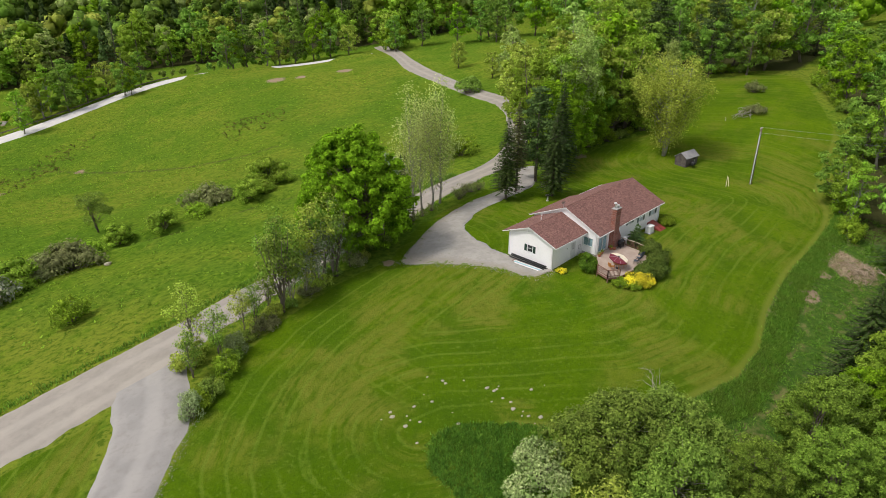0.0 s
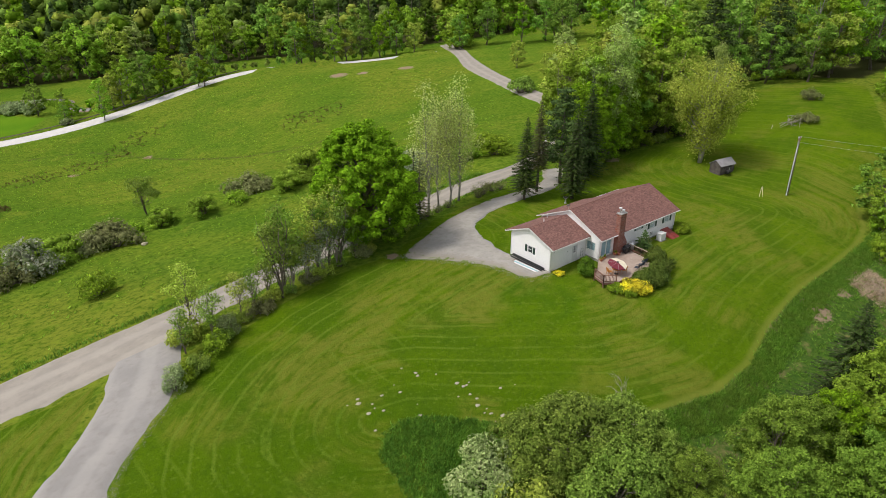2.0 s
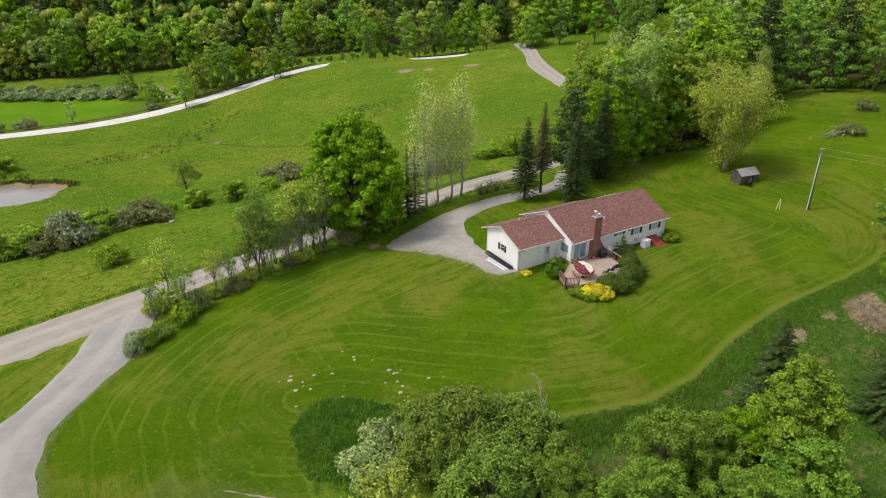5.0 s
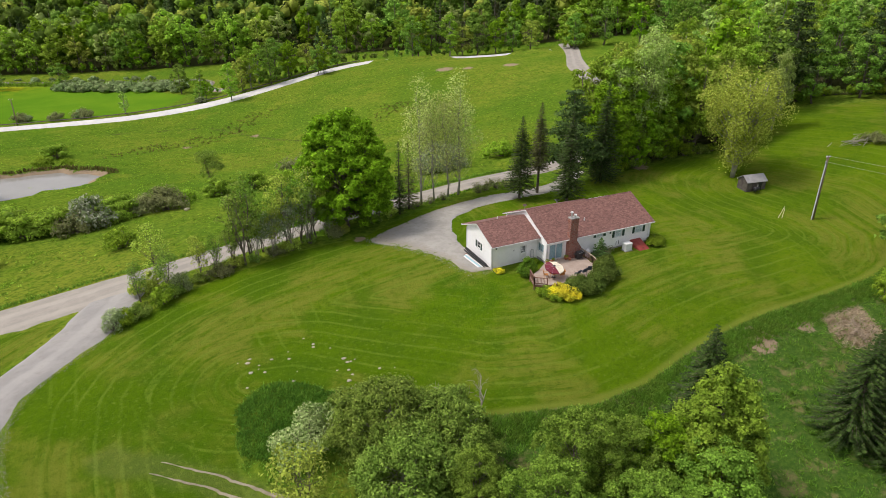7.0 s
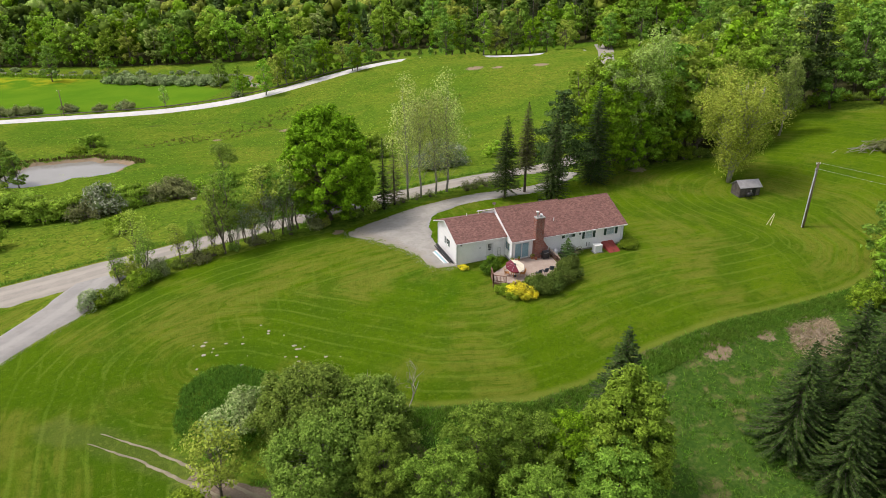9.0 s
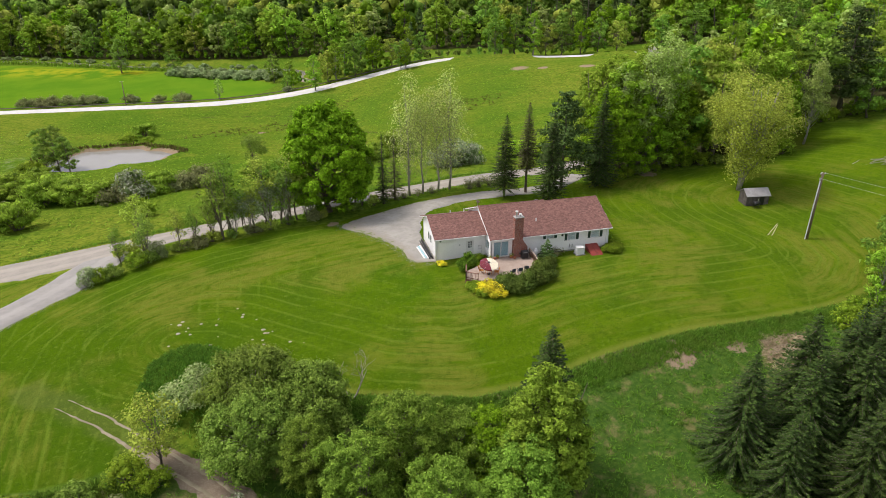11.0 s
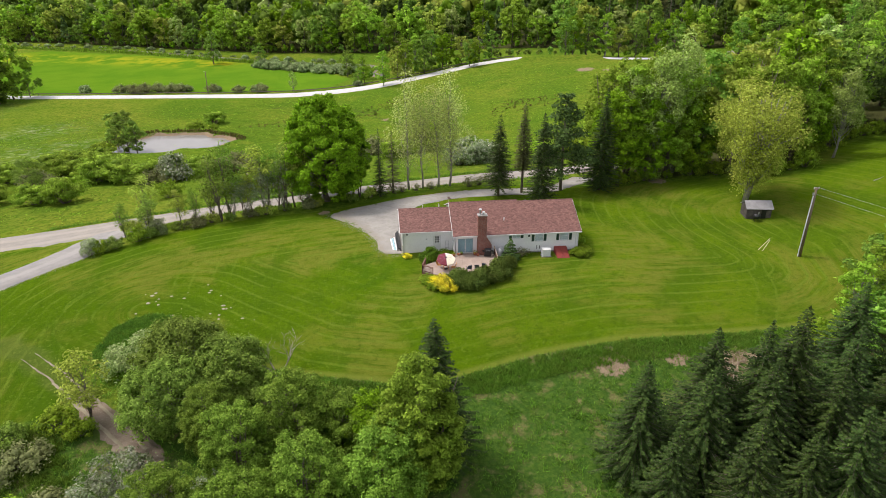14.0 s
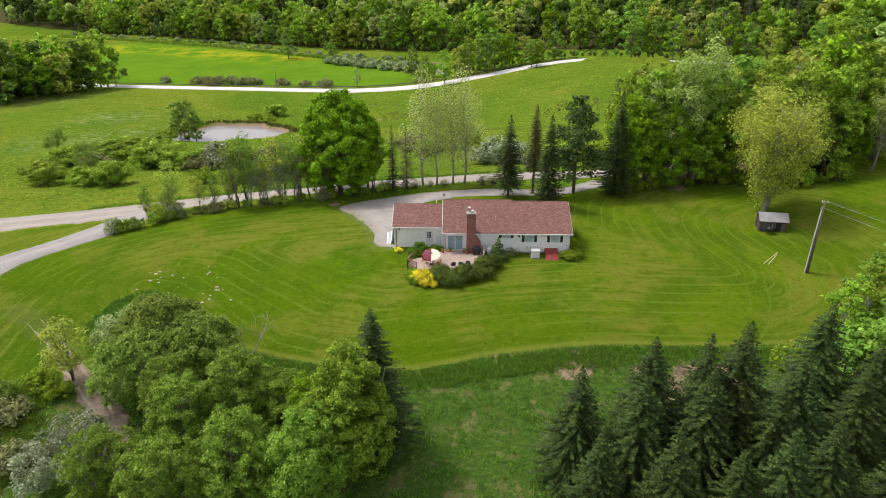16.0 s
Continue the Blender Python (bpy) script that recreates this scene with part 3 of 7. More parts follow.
def ground_material():
    m, nt, bsdf = start("grassland")

    def attr(key):
        a = nt.nodes.new("ShaderNodeAttribute")
        a.attribute_name = key
        return a.outputs["Fac"]
    co = nt.nodes.new("ShaderNodeTexCoord").outputs["Object"]
    big, mid, fine = noise_of(nt, 0.045, 4.0), noise_of(nt, 0.3, 5.0, 0.65), noise_of(nt, 2.4, 6.0, 0.7)
    tiny = noise_of(nt, 11.0, 4.0, 0.7)
    # pasture: tussocks, yellowish and dark patches, sunlit bands and hill shading painted in
    knots = noise_of(nt, 1.1, 5.0, 0.75)
    wide = noise_of(nt, 0.014, 4.0, 0.6)
    past = mix(nt, ramp(nt, big, 0.38, 0.62), (0.090, 0.165, 0.015), (0.132, 0.195, 0.018))
    # broad noise colours the hill as if sun and shading lay on it
    past = mix(nt, calc(nt, "MULTIPLY", ramp(nt, wide, 0.46, 0.62), 0.75), past, (0.185, 0.215, 0.026))
    past = mix(nt, calc(nt, "MULTIPLY", ramp(nt, wide, 0.47, 0.36), 0.6), past, (0.070, 0.150, 0.012))
    past = mix(nt, calc(nt, "MULTIPLY", ramp(nt, mid, 0.46, 0.66), 0.75), past, (0.075, 0.155, 0.009))
    past = mix(nt, calc(nt, "MULTIPLY", ramp(nt, noise_of(nt, 0.12, 3.0), 0.54, 0.70), 0.45), past, (0.21, 0.235, 0.03))
    past = mix(nt, calc(nt, "MULTIPLY", ramp(nt, knots, 0.50, 0.60), 0.75), past, (0.045, 0.10, 0.007))
    past = mix(nt, calc(nt, "MULTIPLY", ramp(nt, knots, 0.48, 0.38), 0.4), past, (0.21, 0.29, 0.022))
    # lawn: stripes left by the mower, an older set of stripes across them, dry patches
    wander = noise_of(nt, 0.05, 3.0)
    mow = calc(nt, "MULTIPLY_ADD", wander, 1.6, attr("mow"))
    cross = calc(nt, "MULTIPLY_ADD", wander, 3.0, attr("cross"))
    line = ramp(nt, calc(nt, "SINE", calc(nt, "MULTIPLY", mow, 6.2832 / 2.05)), 0.74, 1.0)
    line2 = ramp(nt, calc(nt, "SINE", calc(nt, "MULTIPLY", cross, 6.2832 / 2.3)), 0.80, 1.0)
    broad = ramp(nt, calc(nt, "SINE", calc(nt, "MULTIPLY", mow, 6.2832 / 4.1)), -0.6, 0.6)
    lawn = mix(nt, broad, (0.080, 0.149, 0.003), (0.092, 0.163, 0.004))
    # darker green turf on the west lobe, lighter yellower turf round the east side
    lawn = mix(nt, calc(nt, "MULTIPLY", attr("lush"), 0.55), lawn, (0.044, 0.100, 0.003))
    lawn = mix(nt, calc(nt, "MULTIPLY", attr("thin"), 0.55), lawn, (0.118, 0.190, 0.006))
    lawn = mix(nt, calc(nt, "MULTIPLY", ramp(nt, noise_of(nt, 0.10, 4.0, 0.6), 0.42, 0.60), 0.6), lawn, (0.055, 0.115, 0.006))
    streak = nt.nodes.new("ShaderNodeCombineXYZ")
    nt.links.new(calc(nt, "MULTIPLY", mow, 0.9), streak.inputs[0])
    nt.links.new(calc(nt, "MULTIPLY", cross, 0.16), streak.inputs[1])
    worn = noise_of(nt, 1.0, 5.0, 0.7, streak.outputs[0])
    dry = calc(nt, "MULTIPLY", ramp(nt, noise_of(nt, 0.06, 4.0, 0.65), 0.45, 0.60), ramp(nt, worn, 0.34, 0.58))
    lawn = mix(nt, calc(nt, "MULTIPLY", dry, 0.72), lawn, (0.20, 0.205, 0.030))
    patchy = ramp(nt, noise_of(nt, 0.09, 5.0, 0.65), 0.36, 0.58)
    lawn = mix(nt, calc(nt, "MULTIPLY", calc(nt, "MULTIPLY", line, patchy), 0.52), lawn, (0.155, 0.228, 0.024))
    patchy2 = ramp(nt, noise_of(nt, 0.07, 3.0, 0.6), 0.50, 0.62)
    lawn = mix(nt, calc(nt, "MULTIPLY", calc(nt, "MULTIPLY", line2, patchy2), 0.36), lawn, (0.155, 0.225, 0.022))
    lawn = mix(nt, calc(nt, "MULTIPLY", attr("ring"), 0.7), lawn, (0.045, 0.118, 0.004))
    lawn = mix(nt, calc(nt, "MULTIPLY", ramp(nt, noise_of(nt, 1.3, 6.0, 0.78), 0.50, 0.62), 0.35), lawn, (0.032, 0.083, 0.005))
    lawn = mix(nt, calc(nt, "MULTIPLY", ramp(nt, tiny, 0.50, 0.62), 0.6), lawn, (0.034, 0.084, 0.005))
    lawn = mix(nt, calc(nt, "MULTIPLY", ramp(nt, fine, 0.46, 0.34), 0.5), lawn, (0.15, 0.21, 0.025))
    rimmed = calc(nt, "MULTIPLY", ramp(nt, attr("lawn"), 1.1, 0.4), ramp(nt, attr("shore"), 0.3, 0.6))
    lawn = mix(nt, calc(nt, "MULTIPLY", rimmed, 0.65), lawn, (0.19, 0.225, 0.035))
    edge = calc(nt, "MULTIPLY_ADD", mid, 0.7, calc(nt, "SUBTRACT", attr("lawn"), 0.35))
    col = mix(nt, ramp(nt, edge, -0.15, 0.25), past, lawn)
    # bright hay meadow
    mead = mix(nt, ramp(nt, big, 0.35, 0.65), (0.085, 0.195, 0.010), (0.115, 0.225, 0.012))
    mead = mix(nt, calc(nt, "MULTIPLY", calc(nt, "MULTIPLY", attr("dandelions"), ramp(nt, noise_of(nt, 0.09, 5.0), 0.4, 0.6)), 0.6), mead, (0.45, 0.40, 0.02))
    col = mix(nt, ramp(nt, attr("meadow"), -1.0, 1.0), col, mead)
    # ranker growth beside the lawn
    rank = mix(nt, ramp(nt, fine, 0.4, 0.65), (0.045, 0.105, 0.016), (0.085, 0.155, 0.022))
    rank = mix(nt, calc(nt, "MULTIPLY", ramp(nt, noise_of(nt, 0.42, 6.0, 0.7), 0.50, 0.64), 0.8), rank, (0.20, 0.185, 0.075))
    col = mix(nt, calc(nt, "MULTIPLY", attr("rough"), ramp(nt, edge, 0.25, -0.15)), col, rank)
    col = mix(nt, calc(nt, "MULTIPLY", attr("daisies"), calc(nt, "MULTIPLY", ramp(nt, noise_of(nt, 0.35, 6.0, 0.75), 0.47, 0.66), 0.55)), col, (0.42, 0.44, 0.28))
    # woodland floor, bare earth, brook and wheel ruts
    wood = mix(nt, fine, (0.07, 0.055, 0.03), (0.055, 0.075, 0.02))
    col = mix(nt, ramp(nt, calc(nt, "MULTIPLY_ADD", mid, 3.0, attr("woods")), 1.0, 3.0), col, wood)
    earth = mix(nt, tiny, (0.36, 0.28, 0.19), (0.24, 0.17, 0.115))
    col = mix(nt, ramp(nt, calc(nt, "MULTIPLY_ADD", calc(nt, "SUBTRACT", fine, 0.5), 1.1, attr("earth")), 0.42, 0.58), col, earth)
    bed = calc(nt, "MULTIPLY_ADD", fine, 1.6, attr("brook"))
    col = mix(nt, calc(nt, "MULTIPLY", ramp(nt, bed, 2.2, 1.0), 0.65), col, (0.07, 0.055, 0.03))
    worn = ramp(nt, calc(nt, "MULTIPLY_ADD", mid, 3.0, attr("track")), 3.6, 2.2)
    col = mix(nt, calc(nt, "MULTIPLY", worn, 0.22), col, (0.20, 0.19, 0.07))
    nt.links.new(col, bsdf.inputs["Base Color"])
    bsdf.inputs["Roughness"].default_value = 0.9
    bsdf.inputs["Specular IOR Level"].default_value = 0.0
    bsdf.inputs["Sheen Weight"].default_value, bsdf.inputs["Sheen Roughness"].default_value = 0.05, 0.5
    bsdf.inputs["Sheen Tint"].default_value = (0.55, 0.75, 0.12, 1)
    relief(nt, bsdf, calc(nt, "MULTIPLY_ADD", tiny, 0.5, fine), 0.9, 0.22)
    return m


M_GROUND = ground_material()
ground()


def strip(name, left, right, across, step, lift, material, label, category, wobble=0.25):
    """A draped strip of road between two edges."""
    a, b = np.array(left, float), np.array(right, float)
    mid = smooth_line((a + b) / 2, step)
    la, lb = smooth_line(a, step), smooth_line(b, step)
    n = len(mid)
    pick = lambda line: np.stack([np.interp(np.linspace(0, 1, n), np.linspace(0, 1, len(line)), line[:, k]) for k in (0, 1)], -1)
    la, lb = pick(la), pick(lb)
    pts, val = [], []
    for i in range(n):
        wl, wr = (wobble * noise.noise((i * step * 0.45, s, 0)) + 0.5 * wobble * noise.noise((i * step * 1.7, s, 5)) + 0.3 * wobble * noise.noise((i * step * 4.1, s, 8)) for s in (1.0, 9.0))
        d = (lb[i] - la[i]) / (np.linalg.norm(lb[i] - la[i]) + 1e-9)
        p, q = la[i] + d * wl, lb[i] + d * wr
        for k in range(across + 1):
            u = k / across
            c = p * (1 - u) + q * u
            z = gz_field(c[0], c[1]) + lift + 0.05 * math.sin(math.pi * u)
            if k in (0, across):
                z -= lift + 0.12
            pts.append((c[0], c[1], z))
            val.append(u)
    w = across + 1
    faces = [(i * w + k, i * w + k + 1, (i + 1) * w + k + 1, (i + 1) * w + k) for i in range(n - 1) for k in range(across)]
    me = bpy.data.meshes.new(name)
    me.from_pydata(pts, [], faces)
    bm = bmesh.new()
    bm.from_mesh(me)
    bmesh.ops.recalc_face_normals(bm, faces=bm.faces[:])
    if sum(f.normal.z for f in bm.faces) < 0:
        bmesh.ops.reverse_faces(bm, faces=bm.faces[:])
    bm.to_mesh(me)
    bm.free()
    at = me.attributes.new("across", "FLOAT", "POINT")
    at.data.foreach_set("value", np.array(val, dtype=np.float32))
    me.materials.append(material)
    me.polygons.foreach_set("use_smooth", [True] * len(me.polygons))
    return tagged(new(name, me), label, category, kind="structure")


def gz_field(x, y):
    return float(ground_shape(np.array(x), np.array(y)))


ROAD_L = [(-130, 24), (-90, 28.5), (-65, 30.5), (-56, 31), (-44, 31), (-35, 32), (-23, 33), (-16, 35.5), (-9, 36.5), (1, 38.5), (9, 40.5), (18, 41.5), (27, 42.5), (40, 48),
          (58, 62), (75.5, 80), (87, 100), (99, 124), (113, 157), (128, 180), (140, 199), (155, 226)]
ROAD_R = [(-130, 13), (-90, 17), (-65, 19.4), (-56, 19.8), (-47, 21), (-38, 23.7), (-28, 26), (-15, 29), (-9, 29.5), (1, 31.2), (9, 33.5), (20, 35), (31, 37), (46, 43.5),
          (64, 57), (81.5, 77), (96, 102), (107, 125), (118.5, 149), (132, 173), (146, 194), (163, 222)]
strip("road", ROAD_L, ROAD_R, 8, 1.6, 0.12, M_ROAD, "tan packed gravel road with pale wheel tracks between grass verges", "road", 0.25)
strip("driveway_junction", [(-54.6, 22.0), (-55.6, 19.2), (-57.2, 15.4), (-59.6, 11.6), (-62.3, 8.4), (-65.5, 5), (-68, -2), (-68, -12), (-66, -26), (-66, -45), (-72, -70), (-84, -100), (-110, -140)],
      [(-45.5, 21.5), (-48.2, 16), (-50.6, 11), (-54, 7.5), (-58, 3.5), (-59.7, 0), (-60.3, -5), (-59.5, -12), (-57.5, -26), (-58, -46), (-65, -73), (-78, -105), (-105, -145)], 8, 1.0, 0.16, M_DRIVE,
      "pale grey gravel drive branching off the road", "driveway", 0.3)
strip("driveway", [(-6.4, 1.8), (-9.2, 2.8), (-10.3, 6.8), (-11.6, 10), (-14.2, 14), (-17.3, 18.6), (-11, 22.2), (-4, 25.3), (6, 27.4), (13, 27.2), (20, 28.5), (26, 34)],
      [(-6.3, 2.4), (-6.3, 4), (-6.3, 6.5), (-6.3, 8.9), (-6.2, 11), (-5.2, 15), (-3.8, 18.2), (-2.2, 20.4), (4, 22.9), (11, 23.3), (20, 24.5), (30, 32)], 16, 0.3, 0.10, M_YARD,
      "grey gravel drive widening to a stony parking area", "driveway", 0.5)
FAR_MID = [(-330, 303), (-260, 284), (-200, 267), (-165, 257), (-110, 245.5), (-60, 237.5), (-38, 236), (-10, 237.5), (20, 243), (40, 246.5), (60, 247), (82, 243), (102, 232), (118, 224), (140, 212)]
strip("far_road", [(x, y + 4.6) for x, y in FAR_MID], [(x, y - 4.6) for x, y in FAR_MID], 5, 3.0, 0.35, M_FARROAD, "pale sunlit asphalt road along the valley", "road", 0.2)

wide = [(0.5, 0.5), (1.35, 1.2), (1.5, 1.4), (1.4, 1.2), (1.5, 1.2), (1.5, 1.2), (1.5, 1.2), (1.5, 1.2)]
strip("earth_track", [(x - a, y - b) for (x, y), (a, b) in zip(TRACK[3:], wide)], [(x + a, y + b) for (x, y), (a, b) in zip(TRACK[3:], wide)], 5, 0.5, 0.035, M_TRACK,
      "worn brown earth track leading down between the trees", "track", 0.8)
M_RUT = surface("pale trodden earth", (0.31, 0.27, 0.185), (0.22, 0.19, 0.125), 0.9, 7.0, 0.95, 0.5, 0.03)
for side in (-0.7, 0.7):
    rut = [(x + side * 0.72, y + side * 0.68) for x, y in TRACK[1:6]]
    half = (0.0, 0.1, 0.26, 0.32, 0.3)
    strip("wheel_rut", [(x - k, y - k) for (x, y), k in zip(rut, half)], [(x + k, y + k) for (x, y), k in zip(rut, half)], 3, 0.4, 0.045, M_RUT, "pale trodden earth wheel rut in the grass", "track", 0.26)
wat = Mesh()
rim = []
for a in np.linspace(0, 6.2832, 73)[:-1]:
    k = 1.08 / float(pond_ring(POND[0] + POND[2] * math.cos(a), POND[1] + POND[3] * math.sin(a)))
    rim.append((POND[0] + POND[2] * k * math.cos(a), POND[1] + POND[3] * k * math.sin(a)))
wat.prism(rim, POND_LEVEL - 0.6, POND_LEVEL)
tagged(part("pond_water", wat, M_WATER), "still brown pond reflecting the bright sky", "pond", kind="structure")
RIVER = [(-330, 505), (-236, 452), (-161, 415), (-107, 376), (-75, 353), (-47, 330), (-26, 314), (-12, 298), (-6, 282), (-9, 268), (-4, 258)]
strip("river_bank", [(x - 2, y - 3.6) for x, y in RIVER], [(x + 2, y + 3.6) for x, y in RIVER], 4, 4.0, 0.12, surface("muddy bank", (0.19, 0.145, 0.095), (0.28, 0.235, 0.165), 0.1, 1.2, 0.9, 0.4, 0.1),
      "brown earthen river bank", "river bank", 1.0)
strip("river_water", [(x - 1.2, y - 2.4) for x, y in RIVER], [(x + 1.2, y + 2.4) for x, y in RIVER], 4, 4.0, 0.22, M_WATER, "shallow brown river", "river", 0.5)

# ---- trees ----


def leaf_blades(rng, p, nrm, size, wide=0.36):
    """Pointed leaf sprays at points p that face nrm, three corners each."""
    n = len(p)
    t = rng.normal(size=(n, 3))
    t -= (t * nrm).sum(1, keepdims=True) * nrm
    t /= np.linalg.norm(t, axis=1, keepdims=True) + 1e-9
    b = np.cross(nrm, t)
    s = (size * rng.uniform(0.6, 1.4, n))[:, None]
    v = np.stack([p - t * s * 0.45 - b * s * wide, p + t * s * 0.62, p - t * s * 0.38 + b * s * wide - nrm * s * 0.1], 1).reshape(-1, 3)
    return v, np.arange(3 * n).reshape(-1, 3)


def leaf_cloud(rng, centres, radii, n, size, up=0.5, shell=0.72, axis=None):
    """Leaves on the outside of rounded clumps, most of them on the side turned away from the plant's axis."""
    w = radii.prod(1) ** (2 / 3)
    k = rng.choice(len(centres), n, p=w / w.sum())
    d = rng.normal(size=(n, 3))
    d /= np.linalg.norm(d, axis=1, keepdims=True)
    if axis is not None:
        out = centres[k] - axis
        d += 0.75 * out / (np.linalg.norm(out, axis=1, keepdims=True) + 0.3)
    d[:, 2] = np.abs(d[:, 2]) * np.where(rng.random(n) < 0.75, 1, -1)
    d /= np.linalg.norm(d, axis=1, keepdims=True)
    p = centres[k] + d * radii[k] * (shell + (1.12 - shell) * rng.random((n, 1)))
    nrm = d + rng.normal(size=(n, 3)) * 0.5 + np.array([0, 0, up])
    nrm /= np.linalg.norm(nrm, axis=1, keepdims=True)
    return leaf_blades(rng, p, nrm, size)


def cores(rng, centres, radii, k):
    """The dense leafy insides of the clumps: one rough block each."""
    n = len(centres)
    box = np.array([(a, b, c) for c in (-1, 1) for b in (-1, 1) for a in (-1, 1)], float) * 0.58
    q, _ = np.linalg.qr(rng.normal(size=(n, 3, 3)))
    v = np.einsum("nij,kj->nki", q, box) * rng.uniform(0.75, 1.2, (n, 8, 1)) * radii[:, None] * k + centres[:, None]
    f = np.array([q for a, b, c, d in ((0, 2, 3, 1), (4, 5, 7, 6), (0, 1, 5, 4), (2, 6, 7, 3), (0, 4, 6, 2), (1, 3, 7, 5)) for q in ((a, b, c), (a, c, d))])
    return v.reshape(-1, 3), (np.arange(n)[:, None, None] * 8 + f[None]).reshape(-1, 3)


def with_cores(v, c):
    """Leaves and cores as one list of points and faces."""
    f = np.arange(len(v)).reshape(-1, 3)
    return (v, f) if c is None else (np.concatenate([v, c[0]]), np.concatenate([f, c[1] + len(v)]))


def broadleaf(seed, name, h, r, base, clumps, leaves, size, leaf_mat, bark=M_BARK, shape="round", stems=1, trunk=0.022, flat=0.8, clump=0.30, limb=1.0, core=0.0, lobes=1.0, hollow=0.55, loose=0.12):
    """A broadleaved tree at the origin: a trunk with limbs, and a crown of leafy clumps at their ends. Returns its two meshes."""
    rng = np.random.default_rng(seed)
    wood = Mesh()
    lo = base * h
    cz, hz = (h + lo) / 2, (h - lo) / 2
    cen, rad = [], []
    tries = 0
    while len(cen) < clumps and tries < 4000:
        tries += 1
        u = rng.uniform(-1, 1, 3)
        q = np.linalg.norm(u)
        if q > 1 or q < (hollow if rng.random() < 0.85 else 0.0):
            continue
        k = u[2]
        wide = {"round": 1.0, "tall": 0.9 - 0.25 * k, "vase": 0.62 + 0.38 * k, "dome": 1.0 - 0.25 * k}[shape]
        a = math.atan2(u[1], u[0])
        lob = 1 + lobes * (0.16 * math.sin(a * 2 + seed) + 0.11 * math.sin(a * 5 + seed * 2))
        rr = r * clump * rng.uniform(0.7, 1.25)
        c = np.array([u[0] * (r - rr * 0.6) * wide * lob, u[1] * (r - rr * 0.6) * wide * lob, cz + k * (hz - rr * 0.6)])
        cen.append(c)
        rad.append((rr, rr, rr * flat))
    cen, rad = np.array(cen), np.array(rad)
    # trunk and limbs
    tr = h * trunk
    for s in range(stems):
        lean = np.clip(rng.normal(size=2), -1.2, 1.2) * (0.03 if stems == 1 else 0.15) * h
        path = [np.array([0.0, 0.0, -0.3])]
        for t in (0.12, 0.3, 0.5, 0.7, 0.88):
            path.append(np.array([lean[0] * t + rng.normal() * 0.012 * h, lean[1] * t + rng.normal() * 0.012 * h, h * t * 0.96]))
        rads = [tr * 1.5, tr, tr * 0.85, tr * 0.62, tr * 0.36, tr * 0.12]
        wood.tube(path, rads, 7)
        own = range(s, min(len(cen), 120), stems)
        for i in own if limb else ():
            c = cen[i]
            t0 = np.clip(c[2] / h - rng.uniform(0.12, 0.3), 0.12, 0.8)
            j = np.interp(t0, (0, 0.12, 0.3, 0.5, 0.7, 0.88), range(6))
            a = path[int(j)] * (1 - j % 1) + path[min(int(j) + 1, 5)] * (j % 1)
            mid = (a + c) / 2 + np.array([0, 0, -0.05 * np.linalg.norm(c - a)]) + rng.normal(size=3) * 0.02 * h
            r0 = tr * (0.5 - 0.4 * t0) * limb
            wood.tube([a, mid, c], [max(r0, 0.02), max(r0 * 0.6, 0.015), 0.01], 4, False)
    # some of the leaves fill the spaces between the clumps
    axis, few = np.array([0, 0, lo + 0.35 * (h - lo)]), int(leaves * loose)
    v1, _ = leaf_cloud(rng, cen, rad, leaves - few, size, axis=axis)
    v2, _ = leaf_cloud(rng, cen, rad * np.array([1.5, 1.5, 1.3]), few, size, 0.8, 0.4)
    v = np.concatenate([v1, v2])
    v = v[np.repeat(v.reshape(-1, 3, 3)[:, :, 2].min(1) > 0.05 * h * base, 3)]
    return wood.data(name + " trunk", bark, True), raw_mesh(name + " crown", *with_cores(v, cores(rng, cen, rad, core) if core else None), leaf_mat)


